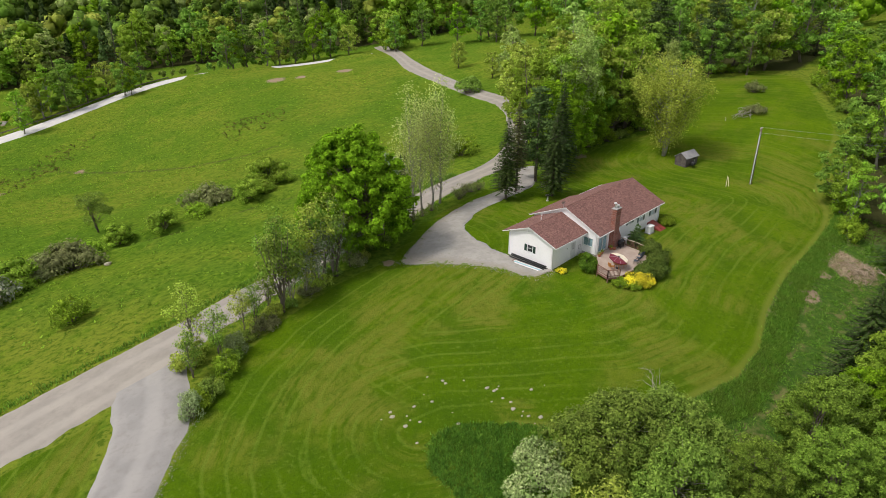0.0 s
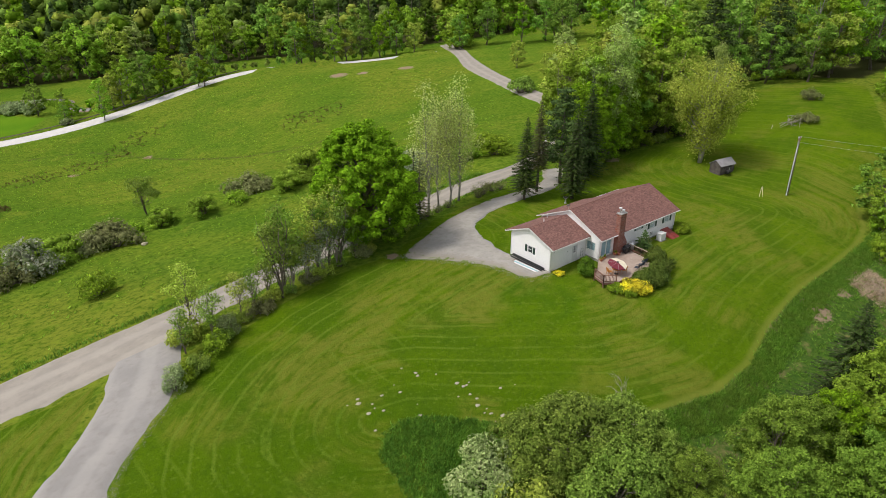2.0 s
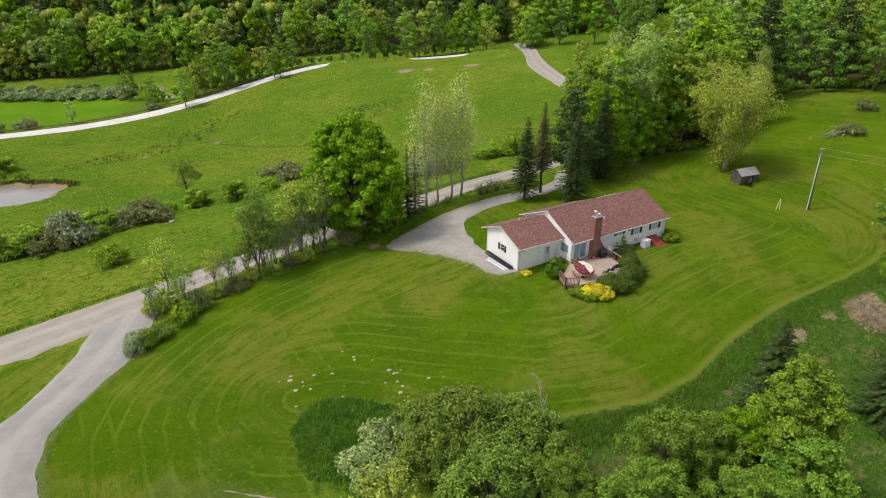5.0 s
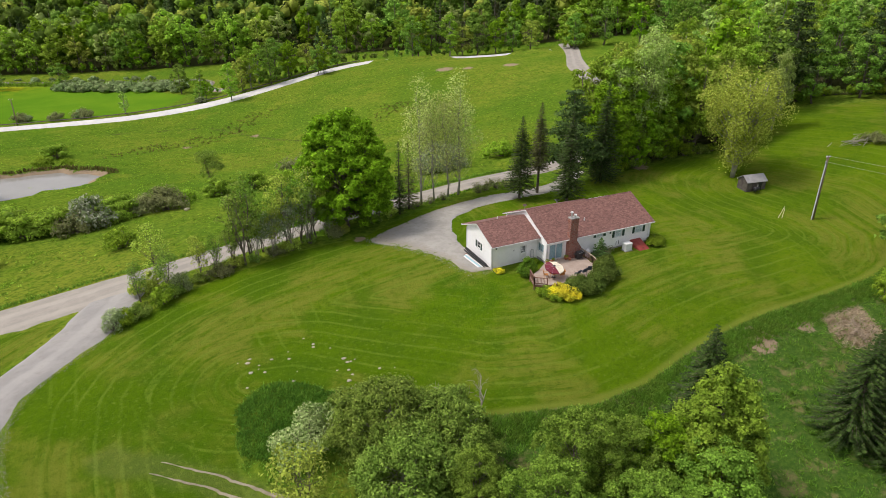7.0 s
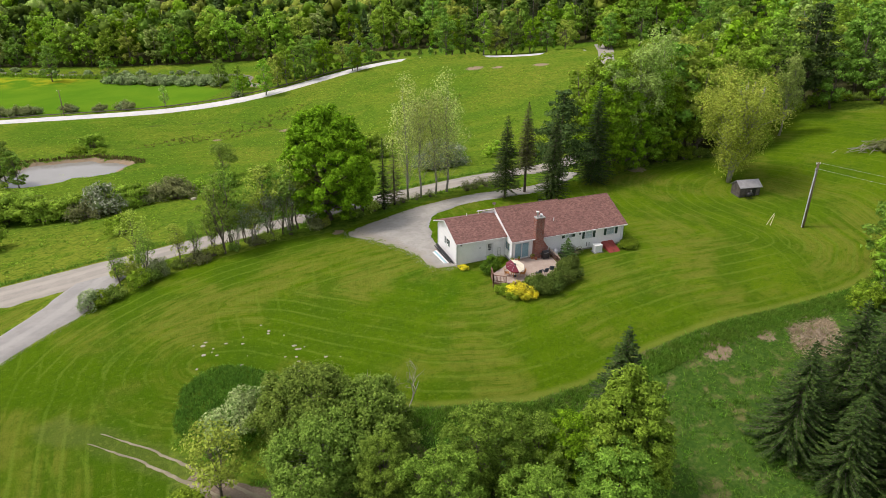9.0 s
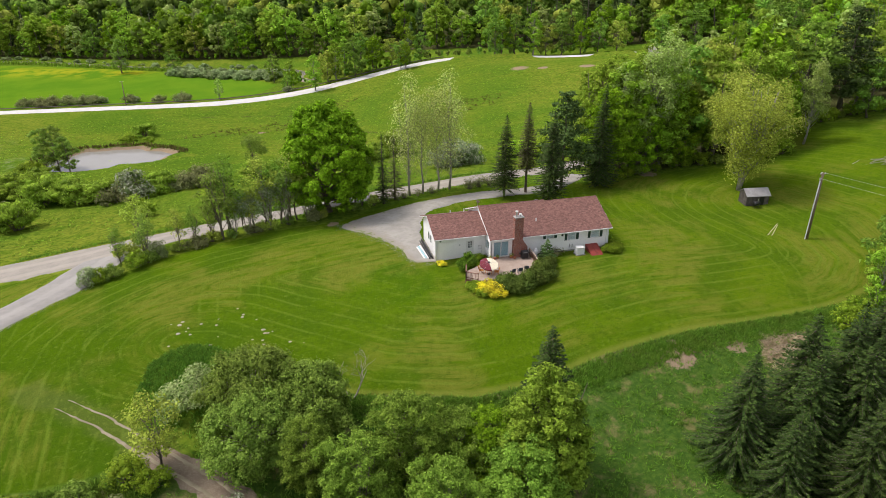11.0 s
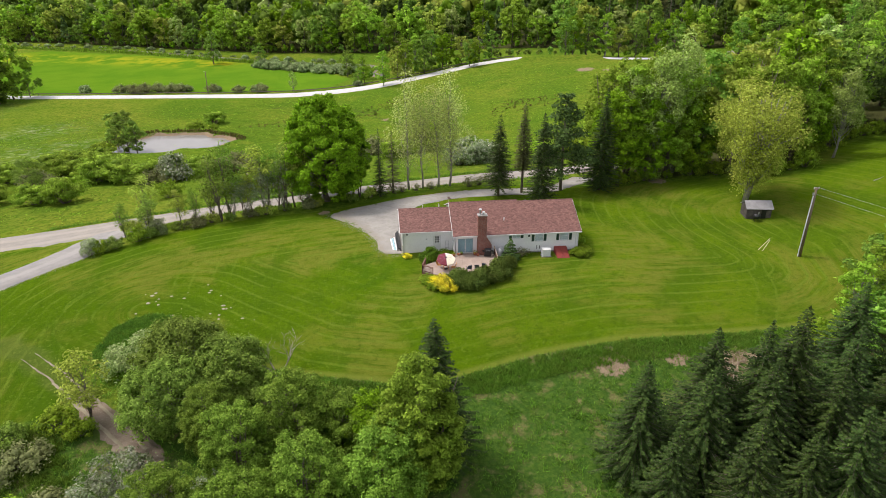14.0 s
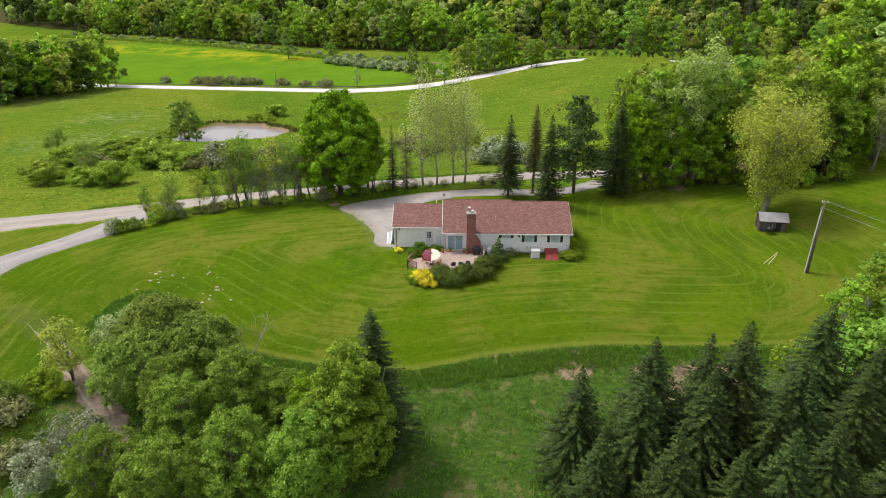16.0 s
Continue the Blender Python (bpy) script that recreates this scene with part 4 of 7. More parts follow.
def conifer(seed, name, h, r, leaf_mat, bark=M_BARK, skirt=0.05, gap=0.32, sparse=1.15, power=0.8):
    """A spruce at the origin: whorls of drooping boughs set with needle sprays."""
    rng = np.random.default_rng(seed)
    wood = Mesh()
    wood.tube([(0, 0, -0.3), (0, 0, h * 0.4), (0, 0, h * 0.97)], [h * 0.016, h * 0.011, 0.015], 7)
    P, N, S, T = [], [], [], []
    z = skirt * h
    while z < h * 0.985:
        f = 1 - z / h
        length = r * min(1.0, f ** power * 1.12) * (1 if z > 0.12 * h else 0.75)
        n = max(4, int((5 + 5 * f) * sparse))
        a0 = rng.uniform(0, 6.28)
        for k in range(n):
            a = a0 + 6.2832 * (k + rng.uniform(-0.3, 0.3)) / n
            ln = length * rng.uniform(0.72, 1.12)
            out = np.array([math.cos(a), math.sin(a), 0.0])
            side = np.array([-out[1], out[0], 0.0])
            zz = z + rng.uniform(-0.15, 0.15)
            m = max(2, int(ln / 0.25))
            if ln > 0.7:
                wood.tube([(0, 0, zz), out * ln * 0.5 + np.array([0, 0, zz - ln * 0.12]), out * ln * 0.92 + np.array([0, 0, zz - ln * 0.16])], [0.03, 0.02, 0.006], 3, False)
            for j in range(m):
                s = (j + 0.6) / m
                if s < 0.18 and f > 0.3:
                    continue
                at = out * ln * s + np.array([0, 0, zz - ln * (0.34 * s - 0.16 * s * s) + 0.04])
                w = (0.25 + 0.19 * (1 - s) * min(1, ln / 1.5)) * min(1, 0.45 + ln / 1.6)
                for sg in (-1, 1):
                    d = out * 0.75 + side * sg * 0.8 + np.array([0, 0, rng.uniform(-0.35, -0.02)])
                    P.append(at + d * w * 0.45)
                    T.append(d)
                    S.append(w * 1.25)
            d = out + np.array([0, 0, 0.12])
            P.append(out * ln * 0.98 + np.array([0, 0, zz - ln * 0.17]))
            T.append(d)
            S.append(min(0.45, 0.2 + 0.2 * ln))
        z += gap * rng.uniform(0.8, 1.2) * (0.55 + 0.45 * f)
    P.append(np.array([0, 0, h * 0.98]))
    T.append(np.array([0.05, 0, 1.0]))
    S.append(0.5)
    P, T, S = np.array(P), np.array(T), np.array(S)[:, None]
    T /= np.linalg.norm(T, axis=1, keepdims=True)
    N = rng.normal(size=P.shape) * 0.25 + np.array([0, 0, 1.0])
    b = np.cross(T, N)
    b /= np.linalg.norm(b, axis=1, keepdims=True)
    dn = np.array([0, 0, 1.0]) * S * 0.10
    v = np.stack([P - T * S * 0.5, P + b * S * 0.27 - dn, P + T * S * 0.5 - dn * 0.6, P - b * S * 0.27 - dn], 1).reshape(-1, 3)
    return wood.data(name + " trunk", bark, True), raw_mesh(name + " crown", v, np.arange(len(v)).reshape(-1, 4), leaf_mat)


def pine(seed, name, h, r, leaf_mat):
    """A white pine: open tiers of flat tufted boughs on a tall trunk."""
    rng = np.random.default_rng(seed)
    wood = Mesh()
    wood.tube([(0, 0, -0.3), (0.1, 0, h * 0.5), (0, 0.1, h * 0.97)], [h * 0.018, h * 0.012, 0.02], 7)
    cen, rad = [], []
    z = h * 0.22
    while z < h:
        f = 1 - z / h
        n = rng.integers(3, 6)
        a0 = rng.uniform(0, 6.28)
        for k in range(n):
            a = a0 + 6.2832 * k / n + rng.normal() * 0.3
            ln = r * (0.25 + 0.95 * min(1, f * 1.5)) * rng.uniform(0.6, 1.1)
            tip = np.array([math.cos(a) * ln, math.sin(a) * ln, z + ln * 0.18])
            wood.tube([(0, 0, z), tip * np.array([0.5, 0.5, 0]) + np.array([0, 0, z + 0.02]), tip], [0.06, 0.045, 0.015], 4, False)
            for s in (0.55, 0.95):
                cen.append(np.array([tip[0] * s, tip[1] * s, z + ln * 0.14 * s + rng.normal() * 0.1]))
                rad.append((0.30 * ln + 0.35, 0.30 * ln + 0.35, 0.35 + 0.08 * ln))
        z += h * 0.062
    v, f = leaf_cloud(rng, np.array(cen), np.array(rad), 6500, 0.42, 0.6, 0.4)
    return wood.data(name + " trunk", M_BARK, True), raw_mesh(name + " crown", v, f, leaf_mat)


def bush(seed, name, h, r, clumps, leaves, size, leaf_mat, flat=0.75, bark=M_BARK, core=0.0):
    """A many-stemmed bush at the origin."""
    rng = np.random.default_rng(seed)
    wood = Mesh()
    cen, rad = [], []
    for i in range(clumps):
        a, q = rng.uniform(0, 6.28), math.sqrt(rng.random())
        rr = r * rng.uniform(0.26, 0.46)
        lob = 1 + 0.25 * math.sin(2 * a + seed)
        c = np.array([math.cos(a) * q * (r - rr * 0.5) * lob, math.sin(a) * q * (r - rr * 0.5) * lob, 0])
        c[2] = rng.uniform(0.25, 1.0) * (h - rr * flat) * math.sqrt(max(0.1, 1 - 0.75 * q * q)) + 0.1
        cen.append(c)
        rad.append((rr, rr, rr * flat))
        wood.tube([(c[0] * 0.1, c[1] * 0.1, -0.2), (c[0] * 0.55, c[1] * 0.55, c[2] * 0.6), c], [0.035 + 0.01 * h, 0.03, 0.008], 3, False)
    v, f = leaf_cloud(rng, np.array(cen), np.array(rad), leaves, size, axis=np.array([0, 0, 0.2 * h]))
    v[:, 2] = np.maximum(v[:, 2], 0.02)
    return wood.data(name + " stems", bark, True), raw_mesh(name + " crown", *with_cores(v, cores(rng, np.array(cen), np.array(rad), core) if core else None), leaf_mat)


class Kind:
    """A kind of plant: built once as meshes, then planted many times."""

    def __init__(self, meshes, name, label, category, group="", woody="trunk"):
        self.meshes, self.name, self.label, self.category, self.group, self.woody = meshes, name, label, category, group, woody
        self.count = 0

    def plant(self, x, y, size=1.0, tall=1.0, label="", group="", sink=0.0, turn=None):
        self.count += 1
        ob = new(self.name)
        ob.matrix_basis = Matrix.Translation((x, y, gz_field(x, y) - sink)) @ pose(0, 0, 0, 0, 0, (self.count * 137.5) % 360 if turn is None else turn) @ Matrix.Diagonal((size, size, size * tall, 1))
        for key, me in zip((self.woody, "crown"), self.meshes):
            o = new(key, me)
            o.parent = ob
        return tagged(ob, label or self.label, self.category, group or self.group)

# ---- planting: round the house ----
MAPLE = Kind(broadleaf(3, "maple", 18.2, 7.8, 0.03, 620, 46000, 0.37, M_MAPLE, shape="dome", clump=0.10, flat=0.75, core=0.75, lobes=0.6, hollow=0.62, loose=0.12), "maple_tree", "large full-crowned maple in fresh green leaf beside the road", "tree")
MAPLE.plant(-17.8, 26.6)
SPR = [Kind(conifer(11, "spruce one", 13.8, 2.9, M_SPRUCE, skirt=0.15), "spruce_tree", "dark green spruce standing beside the gravel drive", "tree", "spruces by the drive"),
       Kind(conifer(12, "spruce two", 15.4, 2.2, M_RUST, skirt=0.3, power=0.7), "spruce_tree", "tall slim spruce with bare lower trunk and brownish needles", "tree", "spruces by the drive"),
       Kind(conifer(13, "spruce three", 15.0, 2.9, M_SPRUCE, skirt=0.10), "spruce_tree", "dense dark spruce on the lawn behind the house", "tree", "spruces by the drive"),
       Kind(conifer(14, "spruce four", 17.6, 3.6, M_SPRUCE, power=0.9), "spruce_tree", "broad old spruce at the edge of the wood", "tree", "spruces by the drive"),
       Kind(conifer(15, "spruce five", 11.8, 1.25, M_SPRUCE, gap=0.36, sparse=0.8), "spruce_tree", "thin pointed dark spruce in the roadside row", "tree", "roadside row"),
       Kind(conifer(16, "spruce six", 11.0, 1.7, M_RUST, gap=0.45, sparse=0.7), "spruce_tree", "thin half-bare spruce with brown needles", "tree", "roadside row")]
SPR[0].plant(10.4, 23.2)
SPR[1].plant(14.6, 24.4)
SPR[2].plant(16.2, 18.2)
SPR[3].plant(28.2, 25.3)
SPR[4].plant(-9.0, 27.0)
SPR[5].plant(-6.8, 28.6)
PINE = Kind(pine(21, "white pine", 16.6, 4.0, M_PINE), "pine_tree", "open-crowned white pine behind the spruces", "tree")
PINE.plant(21.6, 25.6)
POPLAR = [Kind(broadleaf(30 + i, "poplar %s" % "abcd"[i], 20.5 - i, 3.8 + 0.2 * i, 0.18, 70, 2900, 0.26, M_SILVER, M_PALEBARK, "tall", trunk=0.008, clump=0.27, flat=1.3, limb=0.4, hollow=0.2, loose=0.5),
               "poplar_tree", "slender poplar with thin silvery new leaves", "tree", "poplars by the road") for i in range(3)]
for i, (x, y) in enumerate(((-4, 30), (-1.6, 30.4), (1.2, 31), (3.2, 31.2))):
    POPLAR[i % 3].plant(x, y, 1.0 if i != 1 else 0.9)
WILLOW = Kind(broadleaf(41, "willow", 19.8, 9.6, 0.08, 200, 24000, 0.28, M_WILLOW, M_PALEBARK, "vase", stems=6, trunk=0.013, clump=0.16, flat=1.3, limb=1.3, hollow=0.35, loose=0.3, lobes=0.8),
              "willow_tree", "many-stemmed tree with golden-green spring leaves beside the shed", "tree")
WILLOW.plant(49.2, 15.6)
SAPLING = [Kind(broadleaf(50 + i, "sapling %s" % "abc"[i], 9.6, 2.5, 0.22, 34, 1500, 0.26, (M_GOLD, M_BROAD, M_APPLE)[i], M_BARK, "tall", stems=(1, 2, 3)[i], trunk=0.010, clump=0.30, hollow=0.2, loose=0.5),
                "young_tree", "thin young tree with sparse spring leaves in the roadside hedge", "tree", "roadside hedge") for i in range(3)]
for i, (x, y, s) in enumerate(((-45.2, 21.5, 0.95), (-33, 22.4, 1.05), (-31, 23.8, 1.1), (-28, 23, 1.0), (-25.5, 24, 1.1), (-35.5, 21.5, 0.8), (-23, 25, 1.0), (-21.5, 23.8, 0.8), (-12.5, 27.4, 0.95), (-40, 19.6, 0.6), (-38, 20.6, 0.85), (-34, 20.8, 0.95), (-29.5, 22, 0.9), (-27, 24.2, 1.05), (-24.3, 23, 0.9), (-20.5, 25.2, 1.0), (-47.5, 17, 0.5), (-44, 17.5, 0.7), (-15, 26.6, 0.85), (-13.6, 28, 1.0))):
    SAPLING[i % 3].plant(x, y, s * (0.95 + 0.3 * math.sin(i * 2.4)), 1.08)
SHRUB = [Kind(bush(60 + i, "shrub %s" % "abcdef"[i], (2.6, 2.2, 3.0, 2.4, 3.2, 2.6)[i], (1.9, 1.7, 2.1, 2.4, 2.6, 2.0)[i], 26, 1500, 0.22, (M_BUSH, M_APPLE, M_GOLD, M_DUSK, M_BUSH, M_BLOSSOM)[i], core=0.5),
              "shrub", ("leafy green shrub in the roadside hedge", "grey-green shrub in the roadside hedge", "yellow-green shrub in the roadside hedge", "brownish budding shrub by the brook",
                        "broad arching green bush in the pasture", "shrub covered with white blossom")[i], "shrub", ("roadside hedge", "roadside hedge", "roadside hedge", "brook bushes", "brook bushes", "blossoming shrubs")[i], "stem") for i in range(6)]
SAGEB = Kind(bush(67, "grey willow", 3.0, 1.7, 34, 2200, 0.19, M_SAGE, 1.0), "shrub", "upright grey-green willow shrub at the end of the hedge", "shrub", "roadside hedge", "stem")
HEDGE_LINE = [(-50.6, 11.3), (-46, 13.8), (-42.5, 17), (-36, 20.2), (-26, 22.2), (-19, 24.4), (-11, 27)]
for i, p in enumerate(smooth_line(HEDGE_LINE, 1.5)):
    j = (i * 7) % 5
    k = 0.85 + 0.35 * noise.noise((i * 1.3, 0, 0))
    if i in (3, 7, 11, 13, 16, 18, 21, 24, 27):
        continue
    if i < 8:
        (SAGEB, SHRUB[0], SHRUB[1])[i % 3].plant(p[0], p[1], 0.8 * k + 0.1, 1.2)
    else:
        SHRUB[(2, 1, 0, 3, 1)[j]].plant(p[0] + 0.5 * math.sin(i * 2.1), p[1] + 0.6 * math.cos(i * 3.7), 0.74 * k, 1.1)
SHRUB[2].plant(-46.4, 19.8, 0.95, 1.1)
TWIGS = Kind(bush(70, "twiggy shrub", 2.1, 1.4, 26, 700, 0.14, M_DUSK), "shrub", "bare twiggy shrub beside the drive", "shrub", "roadside row", "stem")
for x, y, s in ((6.5, 30.0, 1), (8.4, 30.8, 1.1), (10.4, 31, 1), (12.2, 30.6, 0.9), (-2.8, 29.2, 0.7), (-0.2, 29.8, 0.7), (-5.2, 28.8, 0.7)):
    TWIGS.plant(x, y, s)

# ---- planting: the rank growth south of the lawn ----
SPRUCE_S = [Kind(conifer(81 + i, "field spruce %s" % "abc"[i], 13.5, (5.0, 5.3, 4.5)[i], M_SPRUCE, gap=0.38, power=0.98, skirt=0.02), "spruce_tree", "dense dark green spruce in a group below the lawn", "tree", "spruces below the lawn") for i in range(3)]
for i, (x, y, top) in enumerate(((12.5, -35, 7.0), (18.4, -34.5, 9.7), (22.6, -35.1, 10.4), (25.6, -35, 11.6), (35.3, -29.3, 10.2), (18.3, -42.9, 7.6), (26.8, -42.8, 7.5), (22.3, -37.5, 8.6),
                                 (30.5, -35.5, 9.6), (17.2, -37.2, 7.9), (23.8, -42, 4.6), (35.5, -36, 8.6), (31, -41, 6.8), (39, -32, 8.2), (13.5, -40, 4.8), (27.5, -38.5, 8.0), (36, -42, 6))):
    SPRUCE_S[i % 3].plant(x, y, (top - gz_field(x, y)) / 13.5)
SPRUCE_H = Kind(conifer(91, "lone spruce", 16.2, 5.0, M_SPRUCE, gap=0.38, power=0.85), "spruce_tree", "single tall dark spruce among leafy trees below the lawn", "tree")
SPRUCE_H.plant(-5.4, -32.4, (10.8 - gz_field(-5.4, -32.4)) / 16.2)
YOUNG = [Kind(broadleaf(101 + i, "near tree %s" % "abc"[i], 12.0, (4.2, 4.4, 3.9)[i], 0.05, 320, 25000, 0.215, (M_NEAR, M_NEAR, M_MAPLE)[i], M_BARK, "round", stems=(3, 4, 3)[i], trunk=0.011, clump=0.11, flat=0.75, limb=0.4, core=0.35, lobes=1.3, hollow=0.45, loose=0.5),
              "leafy_tree", "young leafy tree in bright spring green below the lawn", "tree", "trees below the lawn") for i in range(3)]
for i, (x, y, s) in enumerate(((-17.4, -32.4, 0.86), (-13.4, -33.2, 0.74), (-22, -35, 0.80), (-16, -39.5, 0.85), (-25.5, -30.5, 0.62), (-10, -39, 0.9), (-21, -42, 0.8), (-27, -40, 0.7))):
    YOUNG[i % 2].plant(x, y, s)
M_MEADOWT = foliage("bright spring leaves", (0.165, 0.245, 0.022), (0.265, 0.355, 0.036), (0.105, 0.175, 0.015))
YELLOWT = Kind(broadleaf(111, "yellow-green tree", 15.0, 4.6, 0.03, 420, 34000, 0.235, M_MEADOWT, M_BARK, "tall", stems=3, trunk=0.011, clump=0.115, flat=0.8, limb=0.4, core=0.6, lobes=0.7, hollow=0.6, loose=0.2), "leafy_tree", "tall leafy tree in yellow-green spring leaf below the lawn", "tree", "trees below the lawn")
YELLOWT.plant(-7.2, -36.0, 0.98)
YOUNG[2].plant(-10.6, -34.4, 0.82)
APPLE = Kind(broadleaf(121, "wild apple", 7.8, 5.3, 0.02, 320, 25000, 0.215, M_APPLE, M_DEAD, "dome", stems=5, trunk=0.013, clump=0.11, flat=1.3, limb=0.4, core=0.45, hollow=0.55, loose=0.4), "apple_tree", "spreading old apple tree with grey-green leaves below the lawn", "tree", "trees below the lawn")
for x, y, s in ((-29.4, -21.2, 0.98), (-25.0, -23.6, 0.88), (-29.6, -26.2, 0.9)):
    APPLE.plant(x, y, s)
CREAM = Kind(bush(131, "cream shrub", 3.8, 2.7, 34, 5200, 0.22, M_CREAM), "shrub", "rounded shrub with cream blossom beside the weed patch", "shrub", "", "stem")
CREAM.plant(-35.4, -17.8, 1.08)
SMALLG = Kind(broadleaf(141, "small golden tree", 6.6, 2.3, 0.2, 40, 1900, 0.21, M_GOLD, M_BARK, "round", stems=4, trunk=0.008, clump=0.26, hollow=0.2, loose=0.4), "young_tree", "small golden-green tree beside the earth track", "tree", "trees below the lawn")
SMALLG.plant(-37.8, -25.2, 1.15)
for x, y, s, j in ((-40.6, -26.2, 0.8, 4), (-38.2, -27.4, 0.75, 0), (-44, -28, 0.9, 1), (-48, -29, 1.0, 0), (-42, -31, 1.0, 3), (-47, -34, 1.1, 1), (-52, -32, 1.0, 0), (-37, -36, 1.0, 3), (-41, -38, 1.2, 0)):
    SHRUB[j].plant(x, y, s, 1.0, "low green shrub beside the earth track", "scrub below the lawn")
WHITEB = Kind(broadleaf(151, "blossoming tree", 6.2, 2.6, 0.1, 30, 4200, 0.21, M_BLOSSOM, M_BARK, "round", stems=3, trunk=0.012, clump=0.28), "blossom_tree", "small tree with white blossom among green leaves", "tree", "blossoming trees")
HEDGEB = Kind(broadleaf(152, "twiggy blossoming tree", 7.4, 2.4, 0.15, 46, 1700, 0.21, M_BLOSSOM, M_DEAD, "round", stems=4, trunk=0.009, clump=0.26, hollow=0.2, loose=0.4), "blossom_tree", "twiggy small tree with grey-white blossom", "tree", "roadside hedge")
for x, y, s in ((-24.6, 23.4, 1.0), (-20.8, 24.8, 0.85), (-32.2, 21.6, 0.8), (-27.2, 22.6, 0.95), (-30, 21.8, 0.8)):
    HEDGEB.plant(x, y, s, 1.15, "twiggy small tree with grey-white blossom in the hedge", "roadside hedge")
for x, y, s in ((-31.6, -35.6, 1.0), (-29.4, -38.4, 0.9), (-33.6, -39, 0.9), (-24, -37, 0.8)):
    WHITEB.plant(x, y, s)


def bare_tree(seed, h, name="bare tree"):
    rng = np.random.default_rng(seed)
    w = Mesh()

    def limb(a, d, ln, r, depth):
        pts, rr = [a], [r]
        for i in range(4):
            d = d + rng.normal(size=3) * 0.22 + np.array([0, 0, 0.08])
            d = d / np.linalg.norm(d)
            pts.append(pts[-1] + d * ln / 4)
            rr.append(r * (1 - 0.2 * (i + 1)))
        w.tube(pts, rr, 5, False)
        if depth:
            for i in range(3):
                limb(pts[rng.integers(2, 5)], d + rng.normal(size=3) * 0.6, ln * 0.6, r * 0.5, depth - 1)
    for i in range(3):
        limb(np.array([0, 0, -0.2]), np.array([rng.normal() * 0.35, rng.normal() * 0.35, 1.0]), h * 0.55, 0.11, 3)
    return w.data(name, M_DEAD, True)


dead = tagged(part("dead_tree", bare_tree(161, 6.4), M_DEAD), "leafless dead tree with bleached branches beside the apple tree", "tree")
dead.location = (-20.8, -20.6, gz_field(-20.8, -20.6))

# ---- planting: pasture and valley ----
THORN = [Kind(bush(77 + i, "thorn bush %s" % "ab"[i], (3.0, 2.8)[i], (2.6, 2.9)[i], 40, 2800, 0.20, M_THORN, 0.42, core=0.7), "thorn_bush", "broad layered green thorn bush by the brook", "shrub", "brook bushes", "stem") for i in range(2)]
for k, (x, y, s, t) in enumerate(((4, 84, 2.1, 1.0), (-1.5, 80.5, 1.5, 0.9), (-5.5, 77, 1.5, 0.9), (-23.5, 78, 1.35, 1.0), (-31, 80.5, 1.3, 0.95), (-50, 73, 1.9, 0.95), (-60, 71.5, 1.8, 0.9), (-66.5, 73, 2.1, 0.9),
                                  (-74, 76, 2.3, 0.9), (-71, 82, 2.1, 0.85), (-83, 89, 2.3, 0.8), (-90, 87, 2.2, 0.8), (-72.5, 55, 1.7, 1.15), (-79, 56.5, 1.6, 1.0), (-90, 59, 1.8, 0.9), (-62, 79, 1.6, 0.8), (-98, 82, 2.0, 0.8),
                                  (-80, 97, 2.2, 0.75), (-92, 98, 2.2, 0.7), (-69, 176, 2.0, 0.85), (-55, 76, 1.5, 0.9), (-96, 68, 1.8, 0.8))):
    THORN[k % 2].plant(x, y, s * 0.84, t * 1.3)
for x, y, j, s, t in ((-10.5, 86, 3, 2.0, 1.05), (-41.5, 72, 3, 2.0, 1.05), (-45, 75, 3, 1.8, 1.0), (-54.8, 70, 5, 2.1, 1.2), (-57.6, 68.5, 3, 1.7, 1.1), (-49.6, 47.6, 0, 1.25, 1.15), (-37, 76.5, 4, 1.1, 0.8), (-16, 79, 4, 1.1, 0.8),
                      (31, 52, 4, 1.6, 0.9), (26, 56, 4, 1.5, 0.8), (35, 60, 4, 1.5, 0.8), (91, 104, 1, 2.6, 1.0), (150, 205, 0, 3.4, 1.4), (-86, 74, 3, 1.9, 0.9)):
    SHRUB[j].plant(x, y, s, t, group="brook bushes")
for x, y, s in ((10.5, 54, 2.1), (14, 56, 2.0), (7.6, 52.5, 1.6)):
    SHRUB[5].plant(x, y, s, 1.1, "white-blossoming bush across the road")
FIELD_TREE = Kind(broadleaf(171, "field tree", 9, 3.2, 0.15, 30, 4000, 0.24, M_APPLE, M_BARK, "round", stems=3, trunk=0.012), "small_tree", "small round tree standing in the pasture", "tree", "field trees")
for x, y, s in ((-30.2, 93, 1.0), (-104, 88, 1.0), (-83.5, 66, 1.0)):
    FIELD_TREE.plant(x, y, s)
